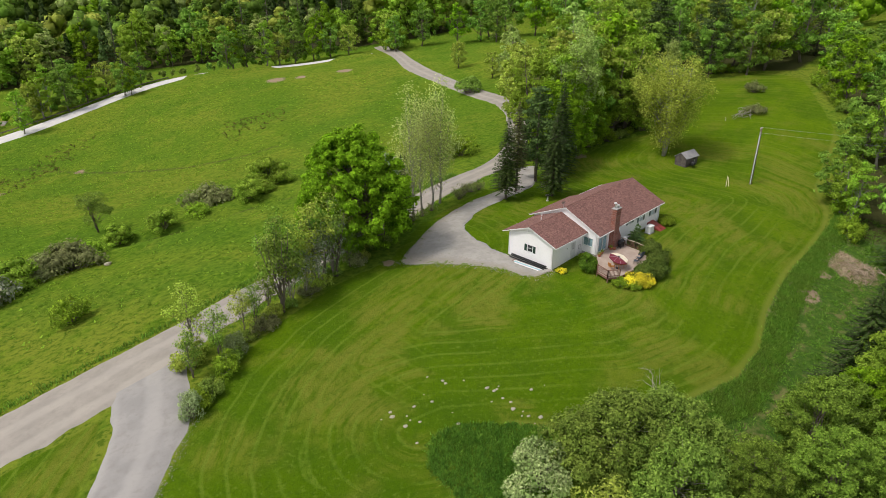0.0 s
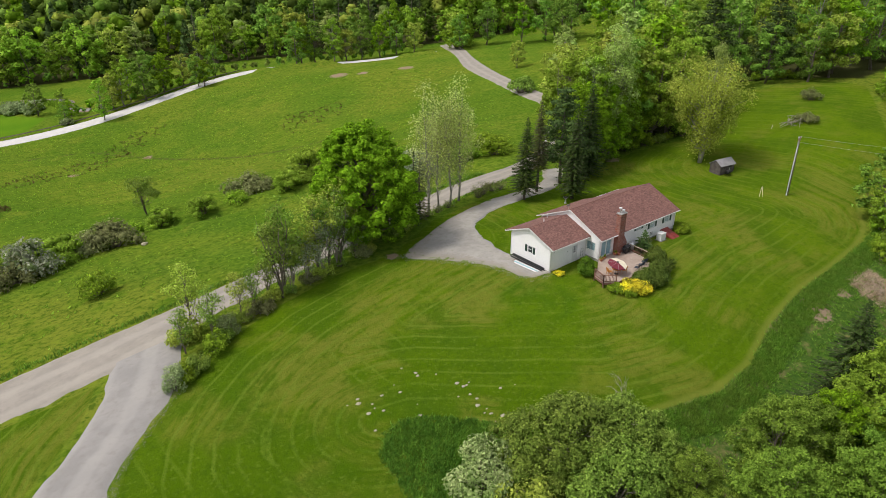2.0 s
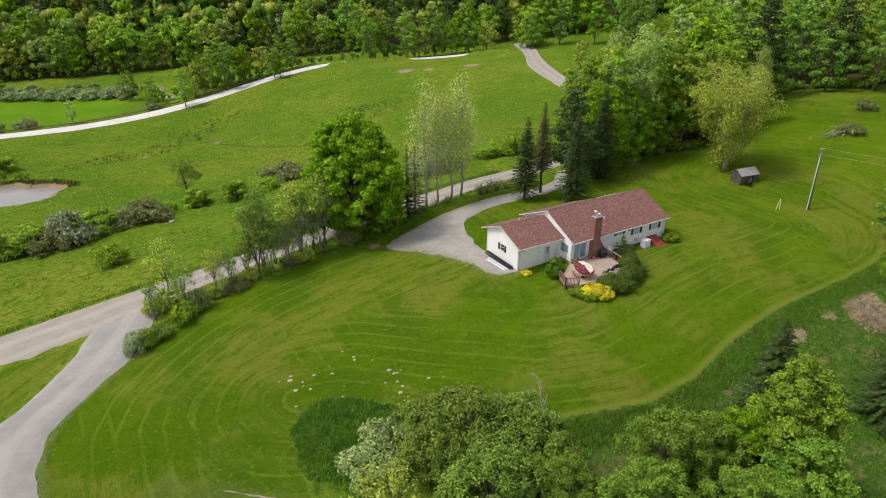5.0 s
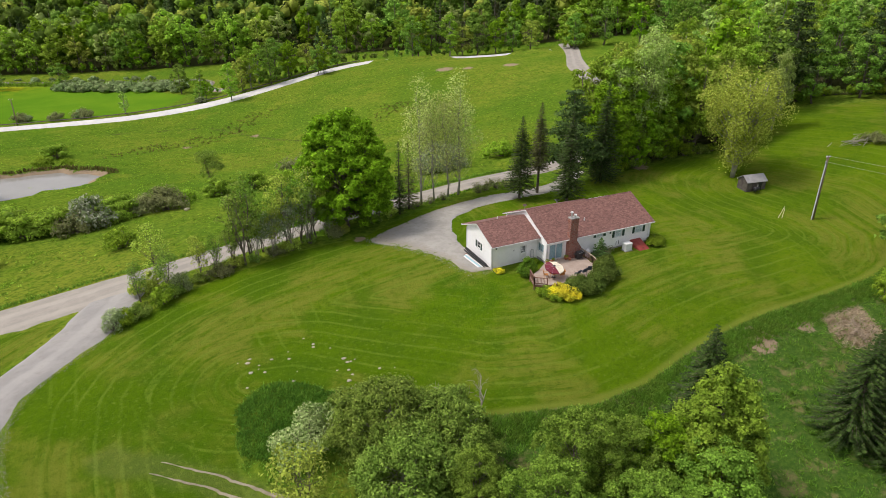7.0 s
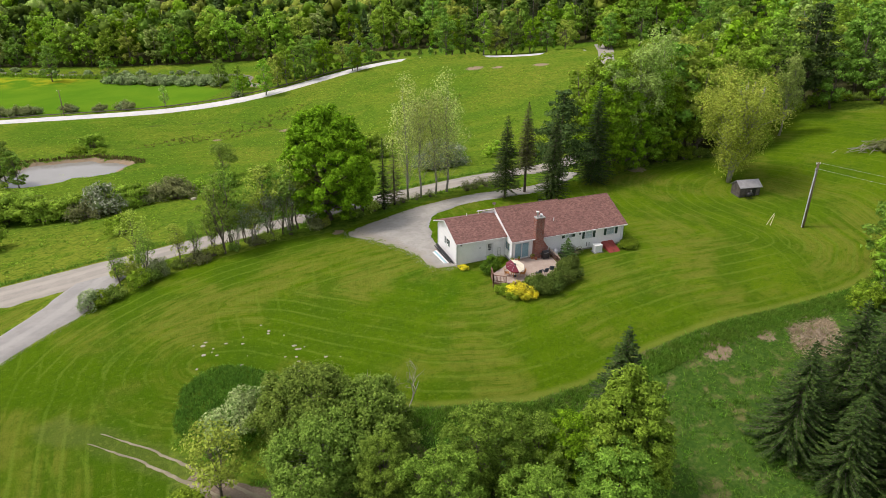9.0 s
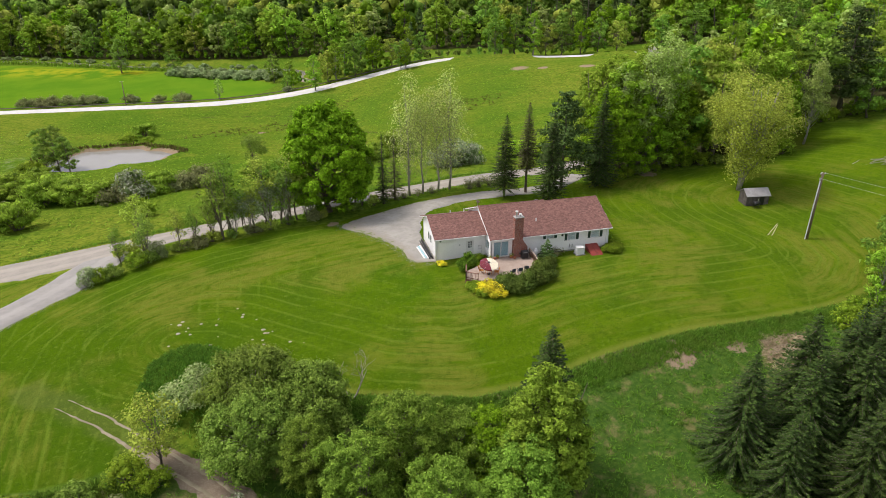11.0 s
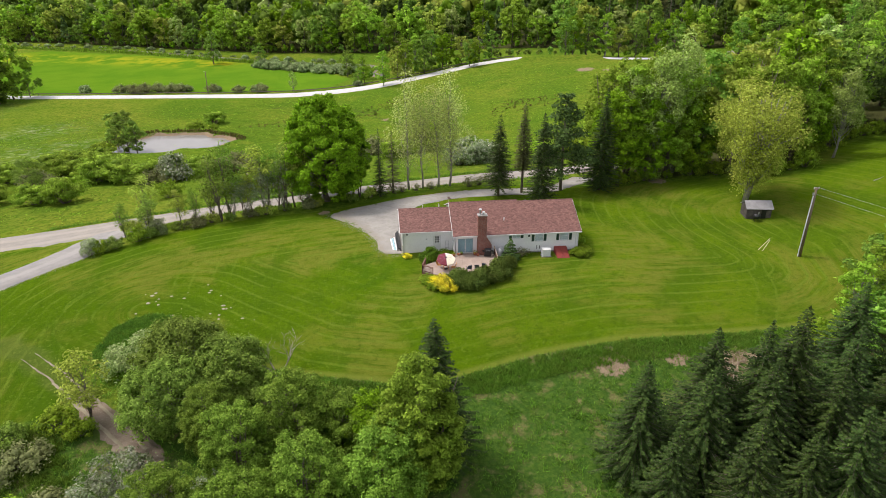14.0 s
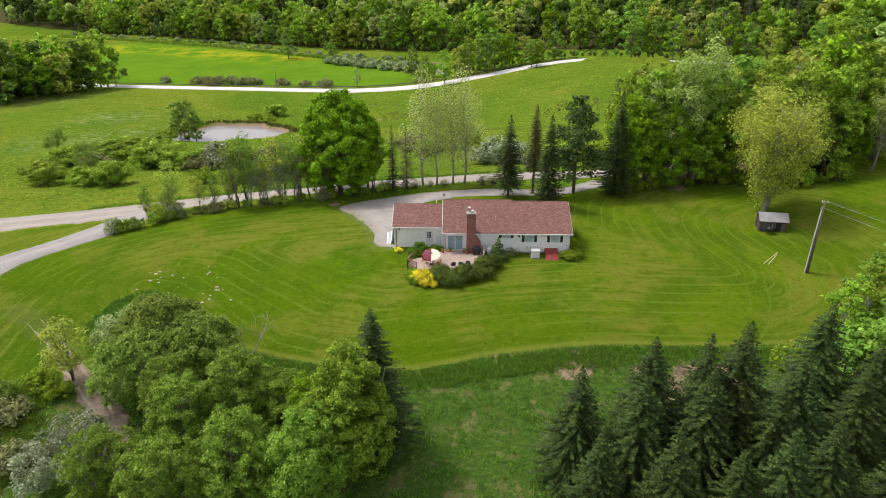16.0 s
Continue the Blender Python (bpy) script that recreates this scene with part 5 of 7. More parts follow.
MID = [Kind(broadleaf(181 + i, "wood tree %s" % "abcdefg"[i], (16, 15, 17, 14, 18, 15, 16)[i], (5.2, 4.8, 4.4, 5.0, 3.8, 5.4, 4.8)[i], (0.04, 0.06, 0.08, 0.04, 0.12, 0.03, 0.05)[i], 46, 2300, 0.55,
                      (M_BROAD, M_MAPLE, M_LITGREEN, M_GOLD, M_PALELEAF, M_BROAD, M_APPLE)[i], (M_BARK, M_BARK, M_PALEBARK, M_BARK, M_PALEBARK, M_BARK, M_BARK)[i], ("round", "dome", "tall", "round", "tall", "dome", "round")[i], trunk=0.014, clump=0.21, flat=0.7, limb=0.6, core=0.5),
            "woodland_tree", ("leafy tree in fresh spring green in the wood", "full green maple in the wood", "tall light green tree in the wood", "yellow-green budding tree in the wood", "tall silvery poplar in the wood",
                              "broad deep green tree in the wood", "grey-green leafy tree in the wood")[i], "tree", "woodland trees") for i in range(7)]
MIDSPRUCE = Kind(conifer(191, "wood spruce", 15, 3.2, M_SPRUCE, gap=0.95), "spruce_tree", "dark spruce standing in the wood", "tree", "woodland trees")


def scatter(poly, gap, seed, margin=1.0):
    """Evenly jittered places inside a polygon."""
    rng = np.random.default_rng(seed)
    px, py = [p[0] for p in poly], [p[1] for p in poly]
    out = []
    for i, x in enumerate(np.arange(min(px), max(px), gap)):
        for y in np.arange(min(py), max(py), gap):
            q = np.array([x + rng.uniform(-0.42, 0.42) * gap, y + (i % 2) * gap / 2 + rng.uniform(-0.42, 0.42) * gap])
            if inside(q[0], q[1], poly) > margin:
                out.append((q[0], q[1], rng.random(), rng.random()))
    return out


for x, y, u, v in scatter(WOODS, 9.6, 5, 0.8):
    if v < 0.12:
        MIDSPRUCE.plant(x, y, 0.8 + 0.5 * u)
    else:
        MID[(0, 3, 2, 3, 0, 5, 2, 1, 0, 4, 2)[int(v * 997) % 11]].plant(x, y, (1.15 if x < 84 else 1.0) + 0.42 * u)
for x, y, u, v in scatter(WOODS_EAST, 8.2, 6, 0.8):
    MID[(0, 1, 2, 5, 0, 5, 1)[int(v * 97) % 7]].plant(x, y, 0.7 + 0.35 * u)
for i, p in enumerate(smooth_line([(30, 26), (39, 28.6), (46, 29.4), (56, 26.4), (65, 24.5), (71, 31.5), (86, 39), (104, 40), (113, 27)], 2.6)):
    SHRUB[(4, 0, 4, 1, 0)[i % 5]].plant(p[0], p[1] + 0.8, 0.75 + 0.25 * math.sin(i * 2.7), 1.2, "green undergrowth along the edge of the wood", "wood edge shrubs")
for i, p in enumerate(smooth_line([(38, -20), (50, -16), (62, -12.6), (78, -10.4), (94, -0.5), (106, 7.4)], 2.8)):
    SHRUB[(4, 0, 1, 4, 0)[i % 5]].plant(p[0], p[1] - 0.8, 0.8 + 0.25 * math.sin(i * 2.7), 1.25, "green undergrowth along the edge of the wood", "wood edge shrubs")
for x, y, s in ((84, 81, 1.1), (92, 88, 1.15), (99, 93, 1.0), (76, 72, 1.0)):
    MID[4].plant(x, y, s)
# the wood's front rank
DENSE = [Kind(broadleaf(251 + i, "front tree %s" % "abc"[i], 20, (5.2, 4.8, 5.6)[i], 0.03, 170, 9500, 0.42, (M_LITGREEN, M_LITGREEN, M_MAPLE)[i], M_BARK, ("tall", "round", "dome")[i], stems=(2, 2, 1)[i], trunk=0.012, clump=0.17, flat=0.75, limb=0.5, core=0.5),
              "woodland_tree", ("tall dense tree in mid green at the wood's edge", "tall dense tree in light green at the wood's edge", "broad full green tree at the wood's edge")[i], "tree", "woodland trees") for i in range(3)]
for x, y, j, s in ((31.5, 29, 2, 0.85), (35, 31, 0, 1.05), (38, 29.6, 2, 0.8), (42.5, 31, 0, 1.0), (33.5, 34.5, 1, 1.1), (39.5, 34.5, 1, 1.15), (45, 34, 1, 1.1), (47, 30.6, 2, 0.75), (54, 30, 0, 0.95), (59.5, 30, 1, 1.05), (65, 30, 0, 0.95), (56, 36, 1, 1.1), (70, 36, 1, 0.95)):
    DENSE[j].plant(x, y, s)
PALE = [Kind(broadleaf(255 + i, "pale poplar %s" % "ab"[i], 25.5, (4.4, 5.0)[i], 0.22, 90, 6500, 0.38, M_PALELEAF, M_PALEBARK, "tall", stems=(1, 2)[i], trunk=0.010, clump=0.24, flat=1.1, limb=0.7, hollow=0.3, loose=0.3),
             "poplar_tree", "tall pale-barked poplar with silvery new leaves at the wood's edge", "tree", "woodland trees") for i in range(2)]
for k, (x, y, s) in enumerate(((39.4, 29.2, 0.96), (44.6, 33.0, 0.98), (35.0, 31.2, 0.84))):
    PALE[k % 2].plant(x, y, s)
PALE[0].plant(71.5, 27.5, 0.66, label="silvery half-bare tree at the edge of the lawn")
for x, y, s in ((92, 42, 1.35), (112, 36, 1.2)):
    PINE.plant(x, y, s, label="tall dark pine rising out of the wood", group="woodland trees")
for x, y, s in ((60, 58, 1.25), (67, 64, 1.3), (74, 70, 1.3), (70, 50, 1.2), (80, 62, 1.3)):
    MID[3].plant(x, y, s, label="tall yellow-green tree beside the upper road")
for x, y, j, s in ((71, 33, 1, 0.8), (62, 31, 3, 0.9), (43, -19.5, 2, 0.62), (47, -16.8, 2, 0.6), (50, -15, 0, 0.75)):
    MID[j].plant(x, y, s)
for x, y, s in ((105, 33, 0.9), (110, 25, 1.0), (95, 37, 0.8)):
    MID[0].plant(x, y, s)
SHRUB[3].plant(77, 10, 0.9, 1.0, "thin brown shrub beside the brush pile", "field shrubs")
SHRUB[3].plant(92, 16, 0.9, 1.3, "small dark shrub on the far lawn", "field shrubs")
# trees along the far road and river
for x, y, j, s in ((-4.3, 235.6, 2, 0.72), (37, 244, 0, 0.6), (39, 241.5, 1, 0.55), (3, 249, 3, 0.8), (12, 256, 2, 0.8), (20, 257, 0, 0.85), (28, 259, 1, 0.8), (35, 256, 3, 0.75), (44, 258, 2, 0.75), (50, 256, 0, 0.65), (8, 262, 1, 0.7), (-14, 257, 2, 0.5),
                   (-21.6, 269, 6, 0.62), (-46.5, 244, 4, 0.4), (-74, 330, 0, 0.62), (-16, 246, 0, 0.35), (-13, 248, 1, 0.4), (7, 248, 2, 0.8), (16, 248, 0, 0.85), (25, 252, 1, 0.8), (-105, 352, 6, 0.9), (82, 240, 0, 0.9), (87, 244, 1, 0.95), (94, 243, 0, 0.9), (101, 238, 2, 0.9), (108, 238, 3, 0.8), (115, 236, 0, 0.8), (124, 233, 1, 0.8), (131, 229, 0, 0.75), (138, 224, 3, 0.8),
                   (-171, 257.5, 5, 0.75),
                   (146, 199, 0, 0.75), (153, 208, 1, 0.8), (160, 196, 0, 0.9), (156, 214, 3, 0.9), (122, 137, 3, 0.55), (110, 110, 3, 0.5), (166, 178, 1, 0.9), (175, 172, 5, 1.0), (183, 164, 5, 1.0), (190, 152, 1, 1.0), (186, 176, 0, 1.0), (172, 160, 5, 0.9), (196, 140, 5, 1.0), (205, 150, 1, 1.0)):
    MID[j].plant(x, y, s * 1.4, group="valley trees")
for x, y, s in ((-72, 249, 1.0), (-63, 248.5, 1.2), (-112, 258, 1.3), (-118, 259, 1.4), (-106, 257, 1.3), (-100, 256, 1.2), (-124, 260, 1.3), (-86, 254, 1.1), (-130, 262, 1.2)):
    SHRUB[3].plant(x, y, s * 1.4, 1.1, "bushy shrub on the far road's verge", "valley shrubs")
SCRUB = Kind(bush(75, "willow scrub", 3.4, 3.0, 18, 620, 0.5, M_SAGE, core=0.8), "willow_shrub", "grey-green willow bush on the river bank", "shrub", "river willows", "stem")
for i, p in enumerate(smooth_line([(-76, 328), (-66, 319), (-46, 299), (-30, 285), (-22, 277)], 2.6)):
    for k in (0, 1):
        SCRUB.plant(p[0] + 2.2 * math.sin(i * 2.3) + k * 3.5, p[1] + 2 * math.cos(i * 3.1) + k * 4, 0.95 + 0.25 * math.sin(i * 1.7 + k), 1.1)
for i, p in enumerate(smooth_line([(-330, 512), (-236, 460), (-161, 423), (-107, 384), (-78, 360), (-50, 338), (-30, 322)], 6.0)):
    SCRUB.plant(p[0] + 2 * math.sin(i * 2.9), p[1] + 2.5 * math.cos(i * 1.9), 0.6 + 0.3 * math.sin(i * 1.3), 0.9)
for x, y, s in ((-83.2, 254.4, 0.8), (-63.5, 249.6, 1.0), (-98.9, 258.4, 0.9), (-16, 243.8, 0.8), (-150, 268, 1.1)):
    SCRUB.plant(x, y, s, 1.0, "grey-green bush on the far road's verge", "valley shrubs")
# trees round the pond
PONDSIDE = ((-88.5, 131, 6, 0.8), (-84.5, 127.5, 6, 0.9), (-81.2, 125.5, 6, 0.7))
for x, y, j, s in PONDSIDE:
    MID[j].plant(x, y, s, label="leafy tree beside the pond", group="pond trees")
for x, y, s in ((-69.5, 152.5, 1.4), (-64, 151, 1.0), (-90, 122, 1.5), (-72, 133, 0.5)):
    SHRUB[4].plant(x, y, s, 0.9, "low leafy bush at the pond", "pond bushes")


def forest(seed, name, label, places, kinds, leaf, big):
    """Many far trees as one sheet of foliage: clumped crowns round leafy cores."""
    rng = np.random.default_rng(seed)
    per = {}
    for x, y, h in places:
        k = kinds[rng.integers(len(kinds))]
        per.setdefault(k, []).append((x, y, h))
    root = new(name)
    tagged(root, label, "forest", kind="stuff")
    for k, where in per.items():
        V, C, R = [], [], []
        for x, y, h in where:
            z = gz_field(x, y)
            if k in ("dark", "pine"):
                n = 190
                t = rng.random(n) ** 0.7
                a = rng.uniform(0, 6.28, n)
                rr = h * (0.20 if k == "dark" else 0.26) * (1 - t) ** 0.8 * (0.75 + 0.35 * rng.random(n))
                d = np.stack([np.cos(a), np.sin(a), np.full(n, 0.25)], -1)
                p = np.stack([x + np.cos(a) * rr, y + np.sin(a) * rr, z + h * (0.08 + 0.92 * t)], -1)
                size = 1.45 * h / 17
                nr = d + rng.normal(size=(n, 3)) * 0.3 + np.array([0, 0, 0.5])
            else:
                m, n = 11, 120
                r = h * rng.uniform(0.27, 0.37)
                u = rng.normal(size=(m, 3))
                u /= np.linalg.norm(u, axis=1, keepdims=True)
                c = u * np.array([r * 0.6, r * 0.6, h * 0.27]) + np.array([x, y, z + h * 0.62])
                i = rng.integers(0, m, n)
                d = rng.normal(size=(n, 3))
                d[:, 2] = np.abs(d[:, 2]) * np.where(rng.random(n) < 0.75, 1, -0.7)
                d /= np.linalg.norm(d, axis=1, keepdims=True)
                p = c[i] + d * r * 0.46
                C.append(c)
                R.append(np.full((m, 3), r * 0.48))
                size = big * h / 17
                nr = d + rng.normal(size=(n, 3)) * 0.4 + np.array([0, 0, 0.3])
            nr /= np.linalg.norm(nr, axis=1, keepdims=True)
            v, _ = leaf_blades(rng, p, nr, size, 0.45)
            V.append(v)
        v = np.concatenate(V)
        o = new("crowns", raw_mesh(name + " " + k, *with_cores(v, cores(rng, np.concatenate(C), np.concatenate(R), 1.0) if C else None), leaf[k]))
        o.parent = root
        o["kind"] = "stuff"
    return root


def forest_places(seed):
    rng = np.random.default_rng(seed)
    out = []
    for x in np.arange(-430, 330, 11.4):
        for d in np.arange(0, 185, 10.4):
            xx, dd = x + rng.uniform(-3, 3), d + rng.uniform(-3, 3)
            line = 318 - 0.55 * (xx - 50) if xx < 50 else 318 - 0.75 * (xx - 50)
            yy = max(line, 215) + 3 + dd * 1.15
            gap = noise.noise((xx * 0.02, yy * 0.02, 0))
            if gap < -0.55:
                continue
            out.append((xx, yy, rng.uniform(15, 27) * (0.85 if dd < 5 else 1.0)))
    return out


FARK = [Kind(broadleaf(221 + i, "far tree %s" % "abcdef"[i], 19, (6.8, 6.2, 7.2, 5.8, 6.2, 5.0)[i], 0.03, 40, 900, 1.0, (M_LITGREEN, M_MAPLE, M_BROAD, M_GOLD, M_DEEP, M_GREY)[i], M_BARK, ("round", "dome", "dome", "round", "tall", "tall")[i], trunk=0.012, clump=0.23, flat=0.75, limb=0, core=0.75),
             "forest_tree", ("rounded leafy tree in spring green at the forest's edge", "full green maple at the forest's edge", "broad leafy tree at the forest's edge", "yellow-green tree at the forest's edge", "deep green tree at the forest's edge",
                             "pale silvery tree at the forest's edge")[i], "tree", "forest edge trees") for i in range(6)]
FARS = Kind(conifer(231, "far spruce", 19, 3.6, M_SPRUCE, gap=1.25, sparse=0.8), "forest_spruce", "tall dark spruce at the forest's edge", "tree", "forest edge trees")
for i, (x, y, u, v) in enumerate(scatter([(-165, 252), (-177, 230), (-200, 206), (-232, 200), (-280, 220), (-285, 285), (-215, 262), (-190, 262)], 9.2, 15, 0.0)):
    FARK[(0, 3, 1, 2, 4, 0)[i % 6]].plant(x, y, 1.2 + 0.4 * u, sink=1.0, label="leafy tree in a dense clump beside the far road", group="clump by the far road")
EVERY = forest_places(7)
FRONT = [p for k, p in enumerate(EVERY) if k % 4 and p[1] - max(215, 318 - (0.55 if p[0] < 50 else 0.75) * (p[0] - 50)) < 42 and -330 < p[0] < 260][:290]
for i, (x, y, h) in enumerate(FRONT):
    k = (i * 29) % 17
    deep = y - max(215, 318 - (0.55 if x < 50 else 0.75) * (x - 50))
    # bright leaves in front, darker kinds behind: sun and forest shade by colour
    if deep < 14:
        FARK[(0, 0, 2, 0, 3, 1, 0, 5)[i % 8]].plant(x, y, h / 14.5)
    elif k < 8:
        FARS.plant(x, y, h / 16)
    else:
        FARK[(1, 4, 0, 2, 4, 4, 1, 4, 3)[k - 8]].plant(x, y, h / 15.5 * (1.2 if i % 3 == 0 else 0.95))
REST = [p for p in EVERY if p not in FRONT]
LEAF = {"deep": M_DEEP, "light": M_BROAD, "maple": M_MAPLE, "gold": M_GOLD, "grey": M_GREY, "dark": M_SPRUCE, "pine": M_PINE, "apple": M_APPLE}
forest(201, "hillside_forest", "mixed spring forest of leafy trees and dark conifers covering the far hillside", REST, ("light", "deep", "maple", "dark", "deep", "gold", "grey", "dark", "dark", "pine", "deep", "light"), LEAF, 1.3)
edge = [(x + 2.5 * math.sin(x), max(215, 318 - (0.55 if x < 50 else 0.75) * (x - 50)) + 1 + 4 * math.sin(x * 1.7), 4.5 + 1.5 * math.sin(x * 0.9)) for x in np.arange(-330, 200, 2.6)]
edge += [(x, 254 + 3 * math.sin(x * 1.3) + (x > 60) * (-0.32) * (x - 60), 4 + math.sin(x)) for x in np.arange(-10, 140, 2.8)]
forest(203, "forest_scrub", "leafy scrub along the edge of the far forest", edge, ("light", "maple", "apple"), LEAF, 0.85)
right = scatter([(190, 20), (330, 0), (420, 120), (330, 250), (230, 200), (200, 130), (185, 90)], 10, 9)
forest(202, "ridge_forest", "leafy spring wood on the far rise", [(x, y, 12 + 6 * u) for x, y, u, v in right], ("light", "maple", "light", "gold", "dark"), LEAF, 1.0)

# ---- the house ----
house = thing("house", (0, 0, 0), "white single-storey ranch house with a reddish-brown shingle roof and attached garage", "house")


def wall_y(m, x0, x1, z0, z1, y, t, holes):
    """A wall along x, its face at y and its thickness t inwards, with openings (x0, x1, z0, z1)."""
    xs = sorted({x0, x1, *(h[0] for h in holes), *(h[1] for h in holes)})
    zs = sorted({z0, z1, *(h[2] for h in holes), *(h[3] for h in holes)})
    for a, b in zip(xs, xs[1:]):
        for c, d in zip(zs, zs[1:]):
            if not any(h[0] <= (a + b) / 2 <= h[1] and h[2] <= (c + d) / 2 <= h[3] for h in holes):
                m.box(a, min(y, y + t), c, b, max(y, y + t), d)
    return m


def wall_x(m, y0, y1, z0, z1, x, t, holes):
    ys = sorted({y0, y1, *(h[0] for h in holes), *(h[1] for h in holes)})
    zs = sorted({z0, z1, *(h[2] for h in holes), *(h[3] for h in holes)})
    for a, b in zip(ys, ys[1:]):
        for c, d in zip(zs, zs[1:]):
            if not any(h[0] <= (a + b) / 2 <= h[1] and h[2] <= (c + d) / 2 <= h[3] for h in holes):
                m.box(min(x, x + t), a, c, max(x, x + t), b, d)
    return m


S_HOLES = [(0.72, 2.72, 0.62, 2.68), (8.0, 9.0, 2.4, 3.0), (11.05, 12.15, 1.85, 2.98), (14.4, 15.6, 1.85, 2.98)]
part("wall", wall_y(Mesh(), 0.3, 16.9, 0.42, 3.3, -0.1, 0.18, S_HOLES), M_SIDING, house)
part("wall", wall_x(Mesh(), -0.1, 10.1, 0.42, 3.3, 0.3, 0.18, [(0.55, 1.95, 1.35, 2.5)]), M_SIDING, house)
part("wall", Mesh().box(16.72, 0.08, 0.42, 16.9, 9.92, 3.3), M_SIDING, house)
part("wall", Mesh().box(0.3, 9.92, 0.42, 16.9, 10.1, 3.3), M_SIDING, house)


def gable(x, t, y0, y1, z0, yr, zr):
    m = Mesh()
    a, b = min(x, x + t), max(x, x + t)
    return m.add([(a, y0, z0), (a, y1, z0), (a, yr, zr), (b, y0, z0), (b, y1, z0), (b, yr, zr)], ((0, 2, 1), (3, 4, 5), (0, 1, 4, 3), (1, 2, 5, 4), (2, 0, 3, 5)))


part("gable", gable(0.3, 0.18, -0.1, 10.1, 3.3, 4.95, 5.62), M_SIDING, house)
part("gable", gable(16.9, -0.18, -0.1, 10.1, 3.3, 4.85, 5.55), M_SIDING, house)
part("foundation", Mesh().box(0.34, -0.06, -0.6, 16.86, 10.06, 0.42), M_CONCRETE, house, "exposed grey concrete foundation")
part("wall", wall_y(Mesh(), -6.4, 0.3, -0.12, 3.24, 2.1, 0.16, [(-2.1, -1.55, 1.2, 2.2)]), M_SIDING, house)
part("wall", wall_x(Mesh(), 2.1, 9.0, -0.12, 3.24, -6.4, 0.16, [(5.2, 6.05, 1.28, 2.22)]), M_SIDING, house)
part("wall", Mesh().box(-6.24, 8.84, -0.12, 0.3, 9.0, 3.24), M_SIDING, house)
part("gable", gable(-6.4, 0.16, 2.1, 9.0, 3.24, 5.65, 4.72), M_SIDING, house)
part("foundation", Mesh().box(-6.36, 2.14, -0.7, 0.3, 8.96, -0.12), M_CONCRETE, house)


def slope(m, x0, x1, ya, za, yb, zb, t=0.11):
    """One roof slope from the eave (ya, za) to the ridge (yb, zb)."""
    return m.add([(x0, ya, za), (x1, ya, za), (x1, yb, zb), (x0, yb, zb), (x0, ya, za - t), (x1, ya, za - t), (x1, yb, zb - t), (x0, yb, zb - t)],
                 ((0, 1, 2, 3), (7, 6, 5, 4), (4, 5, 1, 0), (5, 6, 2, 1), (6, 7, 3, 2), (7, 4, 0, 3)))


part("roof", slope(slope(Mesh(), 0.03, 9.42, -0.62, 3.30, 4.95, 5.88), 0.03, 9.42, 10.7, 3.30, 4.95, 5.88), M_ROOF, house)
part("roof", slope(slope(Mesh(), 9.42, 17.2, -0.62, 3.28, 4.85, 5.74), 9.42, 17.2, 10.1, 3.28, 4.85, 5.74), M_ROOF, house)
part("roof", slope(slope(Mesh(), -6.8, 0.3, 1.38, 3.24, 5.66, 4.90), -6.8, 0.3, 9.85, 3.24, 5.66, 4.90), M_ROOF, house, "garage roof of reddish-brown shingles")
for x0, x1, y, z in ((0.03, 9.42, 4.95, 5.88), (9.42, 17.2, 4.85, 5.74), (-6.8, 0.02, 5.66, 4.90)):
    part("ridge_cap", Mesh().tube([(x0, y, z - 0.045), (x1, y, z - 0.045)], [0.085, 0.085], 6), M_ROOF, house)
for x, ya, za, yb, zb in ((0.0, -0.64, 3.22, 4.95, 5.80), (0.0, 10.72, 3.22, 4.95, 5.80), (17.22, -0.64, 3.2, 4.85, 5.66), (17.22, 10.12, 3.2, 4.85, 5.66), (-6.83, 1.36, 3.16, 5.66, 4.82), (-6.83, 9.87, 3.16, 5.66, 4.82)):
    part("rake_board", Mesh().beam((x, ya, za - 0.05), (x, yb, zb - 0.05), 0.05, 0.11), M_TRIM, house, "white rake board")
for x0, x1, y, z in ((0.03, 17.2, -0.66, 3.2), (0.03, 9.4, 10.74, 3.2), (9.4, 17.2, 10.14, 3.18), (-6.8, 0.0, 1.34, 3.14), (-6.8, 0.0, 9.89, 3.14)):
    part("fascia_board", Mesh().box(x0, y - 0.05, z - 0.05, x1, y + 0.05, z + 0.04), M_TRIM, house, "white fascia board")
soffit = Mesh()
soffit.box(0.03, -0.6, 3.05, 17.2, -0.1, 3.09)
soffit.box(-6.8, 1.42, 3.02, 0.0, 2.1, 3.06)
part("soffit", soffit, M_TRIM, house)
for x, y, z0, z1 in ((0.3, -0.1, 0.42, 3.2), (16.9, -0.1, 0.42, 3.2), (-6.4, 2.1, -0.12, 3.1), (-6.4, 9.0, -0.12, 3.1), (0.3, 2.08, 0.0, 3.1)):
    part("corner_board", Mesh().box(x - 0.07, y - 0.07, z0, x + 0.07, y + 0.07, z1), M_TRIM, house)
for x, y in ((-6.55, 2.0), (16.6, -0.22)):
    part("downpipe", Mesh().tube([(x, y, 3.1), (x, y + 0.03, 2.8), (x, y + 0.03, 0.0)], [0.045] * 3, 6), M_TRIM, house)

M_CURTAIN = plain("pale curtain cloth", (0.62, 0.66, 0.66), 0.9)
M_BLUECURTAIN = plain("grey-blue vertical blinds", (0.30, 0.42, 0.46), 0.8)
# near-black colour stands in for the shade of the room behind
M_DARKROOM = plain("dark panel for unlit room", (0.05, 0.055, 0.06), 0.9)


